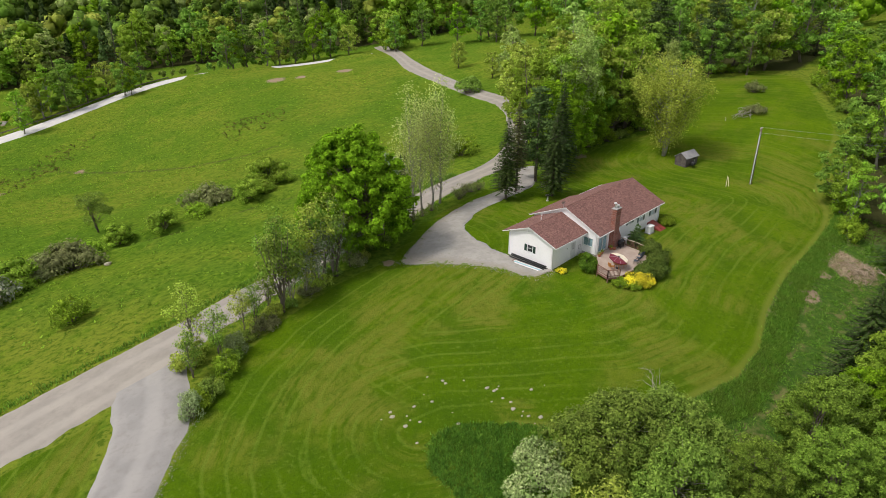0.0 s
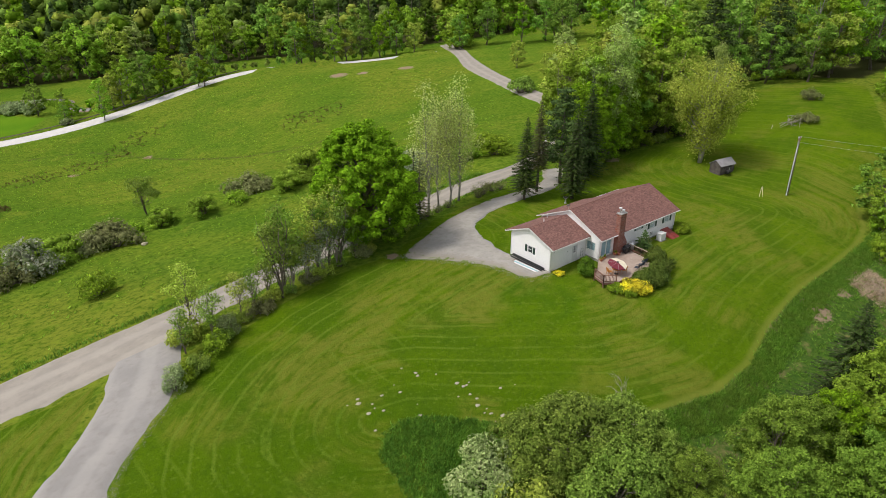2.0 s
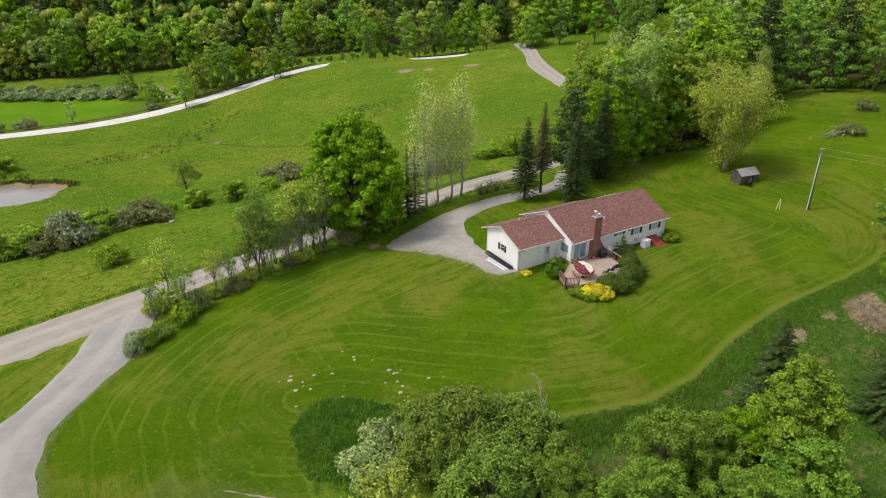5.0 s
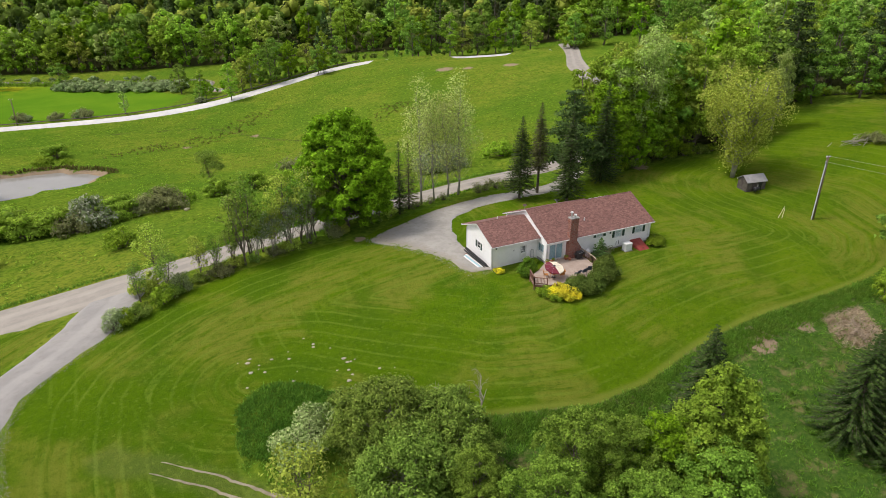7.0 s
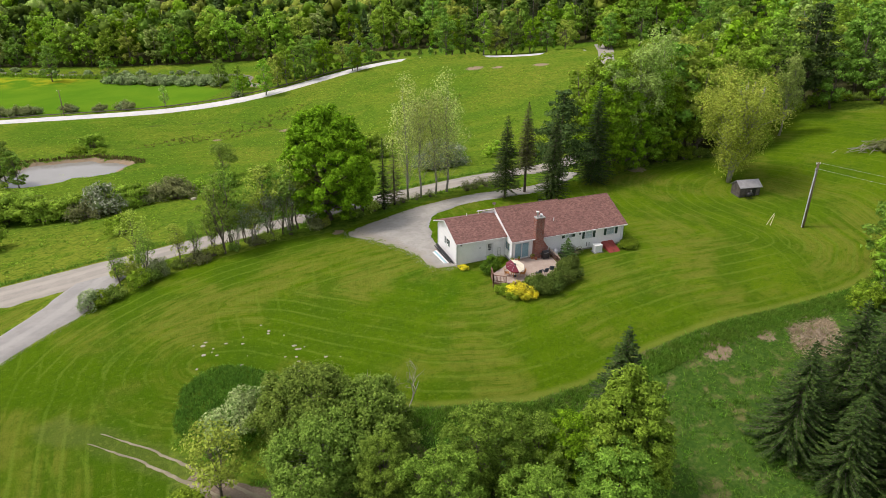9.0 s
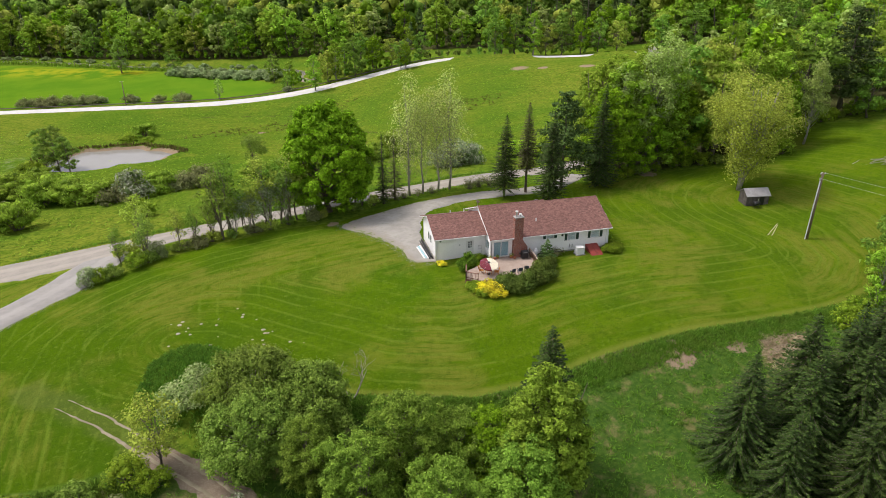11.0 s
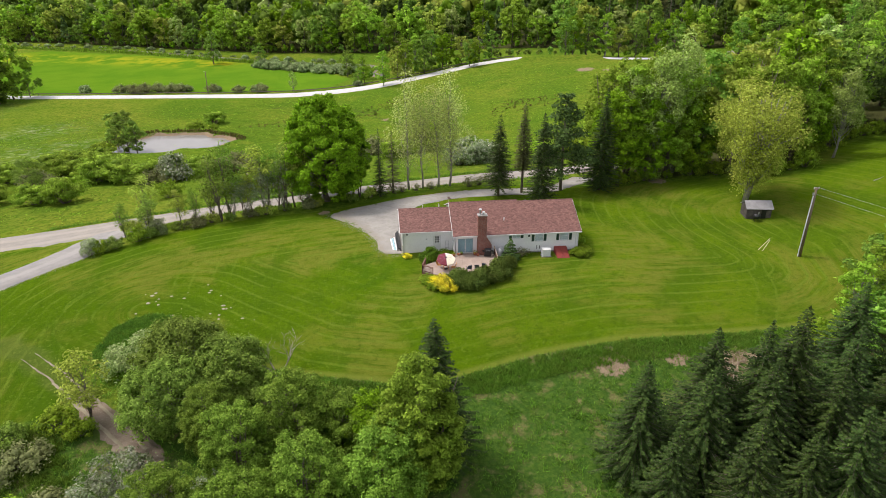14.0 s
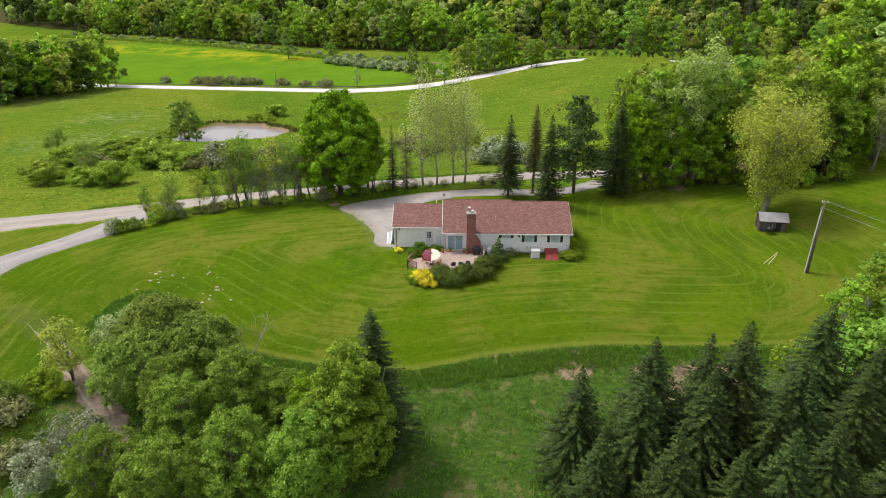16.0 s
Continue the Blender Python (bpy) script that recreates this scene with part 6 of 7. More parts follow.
def pane_glass():
    m, nt, bsdf = start("clear pane")
    bsdf.inputs["Base Color"].default_value = (0.9, 0.95, 0.95, 1)
    bsdf.inputs["Roughness"].default_value = 0.02
    bsdf.inputs["Transmission Weight"].default_value = 1.0
    bsdf.inputs["IOR"].default_value = 1.1
    relief(nt, bsdf, noise_of(nt, 1.2, 1.0), 0.05, 0.01)
    return m


M_PANE = pane_glass()


def window_part(name, m, w, h, bars=(), back=M_CURTAIN, shutters=0.0, frame=0.06, shut_h=None):
    """A window in its opening: local x along the wall, y outwards, z up; the opening's lower left corner at m."""
    win = new(name)
    win.parent = house
    win.matrix_basis = m
    f = Mesh()
    f.box(-frame, -0.02, -frame, 0.02, 0.035, h + frame)
    f.box(w - 0.02, -0.02, -frame, w + frame, 0.035, h + frame)
    f.box(0.02, -0.02, h - 0.02, w - 0.02, 0.035, h + frame)
    f.box(0.02, -0.02, -frame, w - 0.02, 0.055, 0.03)
    for kind, v in bars:
        if kind == "v":
            f.box(v - 0.02, -0.06, 0.03, v + 0.02, -0.02, h - 0.02)
        else:
            f.box(0.02, -0.065, v - 0.02, w - 0.02, -0.025, v + 0.02)
    part("window_frame", f, M_TRIM, win)
    g = part("pane", Mesh().box(0.0, -0.085, 0.0, w, -0.075, h), M_PANE, win)
    g.visible_shadow = False
    # a curtain, or with M_DARKROOM a dark panel painted as room shade
    part("curtain", Mesh().box(0.0, -0.16, 0.0, w, -0.13, h), back, win)
    if shutters:
        hh = h if shut_h is None else shut_h
        for x in (-frame - shutters - 0.03, w + frame + 0.03):
            s = Mesh().box(x, 0.0, 0.0, x + shutters, 0.035, hh)
            for k in range(int(hh / 0.09)):
                s.box(x + 0.04, 0.036, 0.05 + k * 0.09, x + shutters - 0.04, 0.05, 0.10 + k * 0.09)
            part("shutter", s, M_GREEN, win, "dark green louvred shutter")
    return win


south = lambda x, z, y=-0.1: Matrix(((1, 0, 0, x), (0, -1, 0, y), (0, 0, 1, z), (0, 0, 0, 1)))
west = lambda y, z, x=-6.4: Matrix(((0, -1, 0, x), (-1, 0, 0, y), (0, 0, 1, z), (0, 0, 0, 1)))
window_part("window", south(8.0, 2.4), 1.0, 0.6, [("v", 0.5)], M_CURTAIN, 0.38)
window_part("window", south(11.05, 1.85), 1.1, 1.13, [("h", 0.56)], M_CURTAIN, 0.36)
window_part("window", south(14.4, 1.85), 1.2, 1.13, [("h", 0.56)], M_CURTAIN, 0.36)
window_part("window", south(-2.1, 1.2, 2.1), 0.55, 1.0, [("v", 0.19), ("v", 0.37), ("h", 0.33), ("h", 0.66)], M_DARKROOM, frame=0.04)
window_part("window", west(6.05, 1.28), 0.85, 0.94, [("h", 0.47)], M_DARKROOM, 0.36)
window_part("window", Matrix(((0, -1, 0, 0.3), (-1, 0, 0, 1.95), (0, 0, 1, 1.35), (0, 0, 0, 1))), 1.4, 1.15, [("v", 0.7)], M_BLUECURTAIN)
door = window_part("sliding_door", south(0.72, 0.62), 2.0, 2.06, [("v", 0.96), ("v", 1.04)], M_BLUECURTAIN)
door.children[1]["label"] = "sliding glass pane"
dr = part("side_door", Mesh().box(-2.32, 2.055, 0.14, -2.15, 2.095, 2.30).box(-1.5, 2.055, 0.14, -1.33, 2.095, 2.30).box(-2.15, 2.055, 0.14, -1.5, 2.095, 1.15).box(-2.15, 2.055, 2.25, -1.5, 2.095, 2.30), M_TRIM, house, "white garage side door with a small-paned window")
part("door_knob", Mesh().lump((-1.42, 2.03, 1.15), (0.035, 0.035, 0.035), 1, 0.0, 1), M_STEEL, dr)
part("vent", Mesh().box(-6.45, 5.25, 3.95, -6.41, 6.05, 4.35), M_TRIM, house, "white louvred gable vent")
part("basement_window", Mesh().box(9.85, -0.10, 0.1, 10.65, -0.062, 0.38), M_BLACK, house, "small black basement window")
part("dryer_vent", Mesh().box(10.1, -0.16, 2.55, 10.35, -0.1, 2.9), M_BLACK, house, "black wall vent hood")
for x in (11.35, 11.75):
    part("meter_pipe", Mesh().tube([(x, -0.15, 1.25), (x, -0.15, 0.75)], [0.035, 0.035], 6), M_BLACK, house)
part("wall_lamp", Mesh().box(-5.95, 1.95, 2.55, -5.75, 2.1, 2.85), M_BLACK, house, "black outdoor wall lamp")
part("wall_plate", Mesh().box(-3.3, 2.06, 1.75, -3.15, 2.1, 1.9), M_STEEL, house)
part("trellis", Mesh().beam((-0.75, 1.98, 0), (-0.7, 1.98, 1.5), 0.03, 0.03).beam((-0.25, 1.98, 0), (-0.3, 1.98, 1.5), 0.03, 0.03).beam((-0.75, 1.98, 0.5), (-0.25, 1.98, 0.5), 0.03, 0.03).beam((-0.75, 1.98, 1.0), (-0.25, 1.98, 1.0), 0.03, 0.03).beam((-0.7, 1.98, 1.5), (-0.3, 1.98, 1.5), 0.03, 0.03), M_STEEL, house, "thin metal garden trellis")
# chimney
ch = Mesh().box(3.25, -0.78, -0.4, 4.4, -0.1, 6.05)
ch.add([(4.4, -0.78, -0.4), (5.12, -0.78, -0.4), (5.12, -0.1, -0.4), (4.4, -0.1, -0.4), (4.4, -0.78, 2.95), (5.12, -0.78, 1.9), (5.12, -0.1, 1.9), (4.4, -0.1, 2.95)],
       ((0, 3, 2, 1), (4, 5, 6, 7), (0, 1, 5, 4), (1, 2, 6, 5), (2, 3, 7, 6)))
ch.box(3.2, -0.83, 5.72, 4.45, -0.05, 5.86)
chim = part("chimney", ch, M_BRICK, house, "wide red brick chimney with a sloping shoulder")
part("chimney_cap", Mesh().box(3.18, -0.85, 6.05, 4.47, -0.03, 6.17), M_CONCRETE, chim, bevel=0.02)
for x, y, z in ((3.55, -0.35, 6.95), (3.98, -0.5, 6.6)):
    part("flue", Mesh().tube([(x, y, 6.15), (x, y, z - 0.18)], [0.10, 0.10], 10), M_STEEL, chim)
    part("flue_cap", Mesh().tube([(x, y, z - 0.16), (x, y, z - 0.06), (x, y, z)], [0.2, 0.2, 0.05], 12), M_WHITE, chim, "white metal rain cap")
part("roof_vent", Mesh().tube([(7.1, 1.65, 4.2), (7.1, 1.65, 4.72)], [0.07, 0.07], 8), M_WHITE, house, "white plastic vent pipe")
part("roof_vent", Mesh().tube([(-3.4, 6.3, 4.5), (-3.4, 6.3, 5.0)], [0.06, 0.06], 8), M_WHITE, house, "white plastic vent pipe")
part("roof_vent", Mesh().tube([(-1.0, 7.9, 3.8), (-1.0, 7.9, 4.5)], [0.06, 0.06], 8), M_WHITE, house, "white plastic vent pipe")


def dish():
    d = thing("satellite_dish", (0.12, 5.35, 5.66), "small grey satellite dish on the roof's gable end", "satellite dish")
    m = Mesh()
    n = 14
    for r, z in ((0.0, 0.0), (0.14, 0.02), (0.27, 0.07)):
        m.v += [(r * math.cos(6.2832 * k / n), r * math.sin(6.2832 * k / n), z) for k in range(n)]
    m.f += [(i * n + k, i * n + (k + 1) % n, (i + 1) * n + (k + 1) % n, (i + 1) * n + k) for i in range(2) for k in range(n)]
    b = part("reflector", m, M_STEEL, d, smooth=True)
    b.matrix_basis = pose(0, 0, 0.62, 60, 0, 150)
    part("mast", Mesh().tube([(0, 0, 0), (0, 0, 0.55), (0.05, -0.05, 0.62)], [0.025] * 3, 6), M_STEEL, d)
    part("feed_arm", Mesh().tube([(0.02, 0.05, 0.5), (0.18, 0.3, 0.62)], [0.015, 0.015], 5), M_STEEL, d)


dish()

# ---- the deck and what stands on it ----
DECK = [(0.35, -0.14), (-1.7, -1.7), (-3.8, -2.9), (-4.35, -4.7), (-3.1, -5.6), (0.0, -6.0), (3.2, -5.8), (5.2, -4.6), (5.55, -1.4), (5.25, -0.14)]
DZ = 0.52
deck = thing("deck", (0, 0, 0), "weathered wooden deck with angled front edge and reddish rails", "deck")


def clip_y(poly, y):
    xs = []
    for (ax, ay), (bx, by) in zip(poly, poly[1:] + poly[:1]):
        if (ay > y) != (by > y):
            xs.append(ax + (bx - ax) * (y - ay) / (by - ay))
    return sorted(xs)


y = -0.25
while y > -5.95:
    xs = clip_y(DECK, y)
    if len(xs) >= 2 and xs[-1] - xs[0] > 0.3:
        part("deck_board", Mesh().box(xs[0], y - 0.066, DZ - 0.04, xs[-1], y + 0.066, DZ), M_DECK, deck)
    y -= 0.142
skirt = Mesh()
for (ax, ay), (bx, by) in zip(DECK[1:], DECK[2:]):
    skirt.beam((ax, ay, DZ - 0.17), (bx, by, DZ - 0.17), 0.05, 0.24)
part("rim_joist", skirt, M_RAIL, deck)
for x, y in DECK[1:-1]:
    part("post", Mesh().box(x - 0.05, y - 0.05, gz_field(x, y) - 0.3, x + 0.05, y + 0.05, DZ - 0.05), M_RAIL, deck)


def rail(a, b, top_mat):
    (ax, ay), (bx, by) = a, b
    part("top_rail", Mesh().beam((ax, ay, DZ + 0.92), (bx, by, DZ + 0.92), 0.14, 0.045), top_mat, deck)
    part("bottom_rail", Mesh().beam((ax, ay, DZ + 0.14), (bx, by, DZ + 0.14), 0.05, 0.08), M_RAIL, deck)
    n = max(2, int(math.hypot(bx - ax, by - ay) / 0.16))
    for i in range(1, n):
        x, y = ax + (bx - ax) * i / n, ay + (by - ay) * i / n
        part("baluster", Mesh().box(x - 0.018, y - 0.018, DZ + 0.14, x + 0.018, y + 0.018, DZ + 0.9), M_RAIL, deck)
    for x, y in (a, b):
        part("rail_post", Mesh().box(x - 0.05, y - 0.05, DZ - 0.2, x + 0.05, y + 0.05, DZ + 1.0), top_mat, deck)


rail(DECK[2], DECK[3], M_RAIL)
rail(DECK[3], DECK[4], M_RAIL)
rail((5.2, -4.6), (5.5, -2.9), M_RAILTOP)
rail((5.5, -2.9), (5.55, -0.4), M_RAILTOP)


def umbrella():
    u = thing("patio_umbrella", (-1.3, -4.25, DZ), "open patio umbrella with maroon and cream canvas panels", "umbrella")
    part("pole", Mesh().tube([(0, 0, 0), (0, 0, 1.62)], [0.025, 0.025], 8), M_WHITE, u)
    part("base", Mesh().tube([(0, 0, 0), (0, 0, 0.06), (0, 0, 0.12)], [0.25, 0.25, 0.05], 14), M_BLACK, u)
    n, r = 8, 1.2
    for k in range(n):
        a, b = 6.2832 * k / n, 6.2832 * (k + 1) / n
        m = Mesh()
        top = (0, 0, 1.62)
        sway = lambda x, y, z: (x, y, z + 0.24 * y)
        pa, pb = sway(r * math.cos(a), r * math.sin(a), 1.38), sway(r * math.cos(b), r * math.sin(b), 1.38)
        ma, mb = sway(0.55 * r * math.cos(a), 0.55 * r * math.sin(a), 1.52), sway(0.55 * r * math.cos(b), 0.55 * r * math.sin(b), 1.52)
        qa, qb = (pa[0], pa[1], pa[2] - 0.1), (pb[0], pb[1], pb[2] - 0.1)
        m.add([top, ma, mb, pa, pb, qa, qb], ((0, 1, 2), (1, 3, 4, 2), (3, 5, 6, 4)))
        cream = k in (0, 1, 6, 7)
        c = part("canopy_panel", m, M_CREAMC if cream else M_MAROON, u, "cream canvas panel" if cream else "maroon canvas panel")
        part("rib", Mesh().tube([top, ma, pa], [0.012] * 3, 4), M_STEEL, c)
    part("finial", Mesh().tube([(0, 0, 1.61), (0, 0, 1.67), (0, 0, 1.73)], [0.16, 0.14, 0.03], 8), M_BLACK, u)


umbrella()
tb = thing("patio_table", (-1.3, -4.25, DZ), "round orange-brown wooden patio table under the umbrella", "table")
part("tabletop", Mesh().tube([(0, 0, 0.7), (0, 0, 0.74)], [0.6, 0.6], 18), M_ORANGE, tb)
for k in range(4):
    a = 0.785 + k * 1.5708
    part("leg", Mesh().tube([(0.42 * math.cos(a), 0.42 * math.sin(a), 0), (0.4 * math.cos(a), 0.4 * math.sin(a), 0.7)], [0.025, 0.025], 6), M_ORANGE, tb)


def chair(at, turn, seat_mat, frame_mat, label, group):
    c = thing("patio_chair", at, label, "chair", group, turn)
    part("seat", Mesh().box(-0.26, -0.25, 0.38, 0.26, 0.25, 0.45), seat_mat, c, bevel=0.02)
    part("backrest", Mesh().add([(-0.26, 0.22, 0.45), (0.26, 0.22, 0.45), (0.26, 0.36, 0.98), (-0.26, 0.36, 0.98), (-0.26, 0.28, 0.45), (0.26, 0.28, 0.45), (0.26, 0.42, 0.98), (-0.26, 0.42, 0.98)],
                                ((0, 1, 2, 3), (7, 6, 5, 4), (4, 5, 1, 0), (5, 6, 2, 1), (6, 7, 3, 2), (7, 4, 0, 3))), seat_mat, c)
    for x, y in ((-0.25, -0.24), (0.25, -0.24), (-0.25, 0.27), (0.25, 0.27)):
        part("leg", Mesh().tube([(x, y, 0), (x, y, 0.4)], [0.018, 0.018], 5), frame_mat, c)
    for x in (-0.28, 0.28):
        part("armrest", Mesh().beam((x, -0.24, 0.62), (x, 0.3, 0.64), 0.05, 0.03), frame_mat, c)


for x, y, t in ((1.5, -5.2, 190), (2.5, -5.1, 175), (3.5, -4.8, 160)):
    chair((x, y, DZ), t, M_CUSHION, M_BLACK, "dark slate-blue cushioned patio chair on the deck", "chairs along the deck's edge")
for x, y, t in ((-0.4, -4.6, 250), (-2.1, -3.8, 70)):
    chair((x, y, DZ), t, M_ORANGE, M_ORANGE, "orange-brown wooden patio chair at the table", "chairs at the table")


def grill():
    g = thing("barbecue_grill", (4.55, -1.25, DZ), "black gas barbecue with domed lid and side shelves", "grill")
    part("cart", Mesh().box(-0.42, -0.25, 0.12, 0.42, 0.25, 0.8), M_BLACK, g, bevel=0.02)
    lid = Mesh()
    prof = [(-0.27, 0.8), (-0.26, 0.98), (-0.15, 1.12), (0.05, 1.16), (0.2, 1.08), (0.27, 0.9), (0.27, 0.8)]
    lid.add([(-0.4, y, z) for y, z in prof] + [(0.4, y, z) for y, z in prof], [(i, i + 1, 8 + i, 7 + i) for i in range(6)] + [tuple(range(6, -1, -1)), tuple(range(7, 14))])
    part("lid", lid, M_BLACK, g)
    part("handle", Mesh().tube([(-0.3, -0.31, 0.93), (0.3, -0.31, 0.93)], [0.02, 0.02], 6), M_STEEL, g)
    for x in (-0.72, 0.44):
        part("side_shelf", Mesh().box(x, -0.22, 0.74, x + 0.28, 0.22, 0.78), M_BLACK, g)
    for x, y in ((-0.4, -0.22), (0.4, -0.22), (-0.4, 0.22), (0.4, 0.22)):
        part("leg", Mesh().tube([(x, y, 0), (x, y, 0.2)], [0.03, 0.03], 6), M_BLACK, g)


grill()


def pot(at, r, h, plant, label):
    p = thing("plant_pot", at, label, "plant pot", "pots by the sliding door")
    part("pot", Mesh().tube([(0, 0, 0), (0, 0, h * 0.85), (0, 0, h)], [r * 0.7, r, r * 1.08], 12), M_TERRA, p)
    rng = np.random.default_rng(int(at[0] * 10) + 50)
    if plant:
        v, f = leaf_cloud(rng, np.array([[0, 0, h + 0.1]]), np.array([[r * 1.2, r * 1.2, 0.2]]), 60, 0.12)
        part("foliage", raw_mesh("pot plant", v, f, M_BUSH), M_BUSH, p)


for x, y, r, h, pl in ((0.1, -0.75, 0.24, 0.3, True), (0.75, -0.55, 0.18, 0.24, False), (1.15, -0.5, 0.16, 0.22, True), (2.95, -0.7, 0.24, 0.34, True), (3.3, -1.05, 0.2, 0.26, False)):
    pot((x, y, DZ), r, h, pl, "terracotta pot with a green plant on the deck" if pl else "empty terracotta pot on the deck")

# ---- planting round the deck and house ----
YEW = Kind(bush(301, "yew", 1.55, 1.35, 40, 4600, 0.13, M_HEDGE, 0.9, core=0.7), "hedge_shrub", "clipped dark olive-green yew shrub in front of the deck", "shrub", "hedge round the deck", "stem")
for i, p in enumerate(smooth_line([(-0.5, -7.5), (1.2, -7.8), (3.4, -7.2), (5.2, -5.9), (6.3, -4.3)], 1.15)):
    YEW.plant(p[0], p[1], 1.04 + 0.14 * math.sin(i * 2.3), 1.3)
FORS = Kind(bush(311, "flowering shrub", 1.5, 1.2, 30, 3000, 0.14, M_YELLOW), "flowering_shrub", "shrub covered with bright yellow flowers", "shrub", "yellow shrubs", "stem")
for x, y, s in ((-2.0, -7.5, 1.1), (-1.3, -8.3, 0.95), (-2.8, -6.9, 0.8)):
    FORS.plant(x, y, s)
LEAFY = Kind(bush(312, "leafy shrub", 1.5, 1.2, 30, 3000, 0.14, M_BUSH), "leafy_shrub", "green leafy shrub beside the deck", "shrub", "shrubs by the house", "stem")
for x, y, s in ((-3.9, -6.3, 0.85), (-3.0, -7.8, 0.7), (16.7, -1.6, 0.9), (17.6, -0.8, 0.9), (17.9, 2.4, 0.8), (18, 6, 0.8)):
    LEAFY.plant(x, y, s)
ROUND = Kind(bush(313, "round bush", 2.0, 1.1, 44, 5200, 0.12, M_ROUND, 0.95, core=0.7), "round_bush", "rounded dense dark green bush at the corner of the deck", "shrub", "", "stem")
ROUND.plant(-3.1, -1.0, 1.1)
LEAFY.plant(-1.0, 0.9, 0.55, 1.1)
FORS.plant(-6.0, 0.9, 0.5, 0.9, "small yellow flowering clump by the garage")
FIR = Kind(conifer(321, "small fir", 2.3, 1.2, M_PINE, gap=0.22, skirt=0.02), "small_fir", "small bluish-green fir planted beside the house", "tree")
FIR.plant(7.4, -1.9, 1.3)
TWIGS.plant(9.3, -0.9, 0.7, 0.9, "thin grey shrub against the house wall", "shrubs by the house")

# ---- things round the house ----
tank = thing("propane_tank", (6.35, -0.75, gz_field(6.35, -0.75)), "white upright propane tank beside the chimney", "gas tank")
part("vessel", Mesh().tube([(0, 0, 0.08), (0, 0, 0.18), (0, 0, 1.0), (0, 0, 1.15), (0, 0, 1.2)], [0.28, 0.36, 0.36, 0.26, 0.1], 16), M_WHITE, tank, smooth=True)
part("valve_hood", Mesh().tube([(0, 0, 1.17), (0, 0, 1.34)], [0.14, 0.14], 10), M_WHITE, tank)
part("foot_ring", Mesh().tube([(0, 0, -0.05), (0, 0, 0.1)], [0.26, 0.26], 14), M_STEEL, tank)
ac = thing("generator_box", (12.35, -1.25, gz_field(12.35, -1.25)), "white metal utility cabinet on a pad by the wall", "utility box")
part("pad", Mesh().box(-0.65, -0.5, -0.1, 0.65, 0.5, 0.06), M_CONCRETE, ac)
part("cabinet", Mesh().box(-0.55, -0.4, 0.06, 0.55, 0.4, 1.0), M_WHITE, ac, bevel=0.03)
part("lid", Mesh().box(-0.58, -0.43, 1.0, 0.58, 0.43, 1.08), M_TRIM, ac, bevel=0.02)
bulk = thing("cellar_hatch", (14.55, -0.1, 0), "sloping red metal cellar doors against the foundation", "cellar door")
bb = Mesh()
bb.add([(-0.85, 0, -0.3), (0.85, 0, -0.3), (0.85, -2.1, -0.4), (-0.85, -2.1, -0.4), (-0.85, 0, 0.95), (0.85, 0, 0.95), (0.85, -2.1, 0.18), (-0.85, -2.1, 0.18)],
       ((0, 1, 5, 4), (1, 2, 6, 5), (2, 3, 7, 6), (3, 0, 4, 7), (4, 5, 6, 7)))
part("frame", bb, M_RED, bulk)
for s in (-1, 1):
    lf = Mesh()
    x0, x1 = sorted((s * 0.03, s * 0.82))
    lf.add([(x0, -0.06, 0.95), (x1, -0.06, 0.95), (x1, -2.14, 0.19), (x0, -2.14, 0.19), (x0, -0.06, 1.0), (x1, -0.06, 1.0), (x1, -2.14, 0.24), (x0, -2.14, 0.24)],
           ((3, 2, 1, 0), (4, 5, 6, 7), (0, 1, 5, 4), (1, 2, 6, 5), (2, 3, 7, 6), (3, 0, 4, 7)))
    dr = part("door_leaf", lf, M_RED, bulk)
    part("handle", Mesh().beam((s * 0.12, -1.75, 0.40), (s * 0.12, -1.95, 0.33), 0.03, 0.04), M_BLACK, dr)


def pile():
    p = thing("pipe_stack", (0, 0, gz_field(-7.2, 5)), "stack of black pipes and pale boards along the garage wall", "stack of pipes")
    rng = np.random.default_rng(5)
    for i, (x, z, r) in enumerate(((-6.75, 0.45, 0.09), (-6.95, 0.45, 0.09), (-6.85, 0.6, 0.09), (-7.1, 0.28, 0.08), (-6.7, 0.28, 0.09))):
        part("pipe", Mesh().tube([(x, 2.6 + rng.uniform(0, 0.5), z - 0.05), (x - 0.1, 8.3 - rng.uniform(0, 0.5), z + 0.05)], [r, r], 8), M_BLACK, p, "black plastic pipe")
    for i, (x, m) in enumerate(((-7.35, M_WHITE), (-7.6, M_TEAL), (-7.85, M_WHITE))):
        part("board", Mesh().beam((x + 0.15, 3.0 + i * 0.1, 0.12), (x - 0.1, 7.2 - 0.2 * i, 0.16), 0.2, 0.06), m, p, "white board" if m is M_WHITE else "pale blue plastic board")
    for y in (3.4, 5.4, 7.4):
        part("bearer", Mesh().box(-7.7, y - 0.06, -0.05, -6.6, y + 0.06, 0.14), M_RAIL, p)


pile()
bird = thing("bird_bath", (13.7, 17.3, gz_field(13.7, 17.3)), "pale concrete bird bath on the lawn", "bird bath")
part("pedestal", Mesh().tube([(0, 0, -0.1), (0, 0, 0.08), (0, 0, 0.2), (0, 0, 0.75), (0, 0, 0.82)], [0.22, 0.22, 0.12, 0.1, 0.2], 12), M_CONCRETE, bird)
part("basin", Mesh().tube([(0, 0, 0.82), (0, 0, 0.98), (0, 0, 0.98), (0, 0, 0.9)], [0.2, 0.4, 0.36, 0.1], 16), M_CONCRETE, bird)


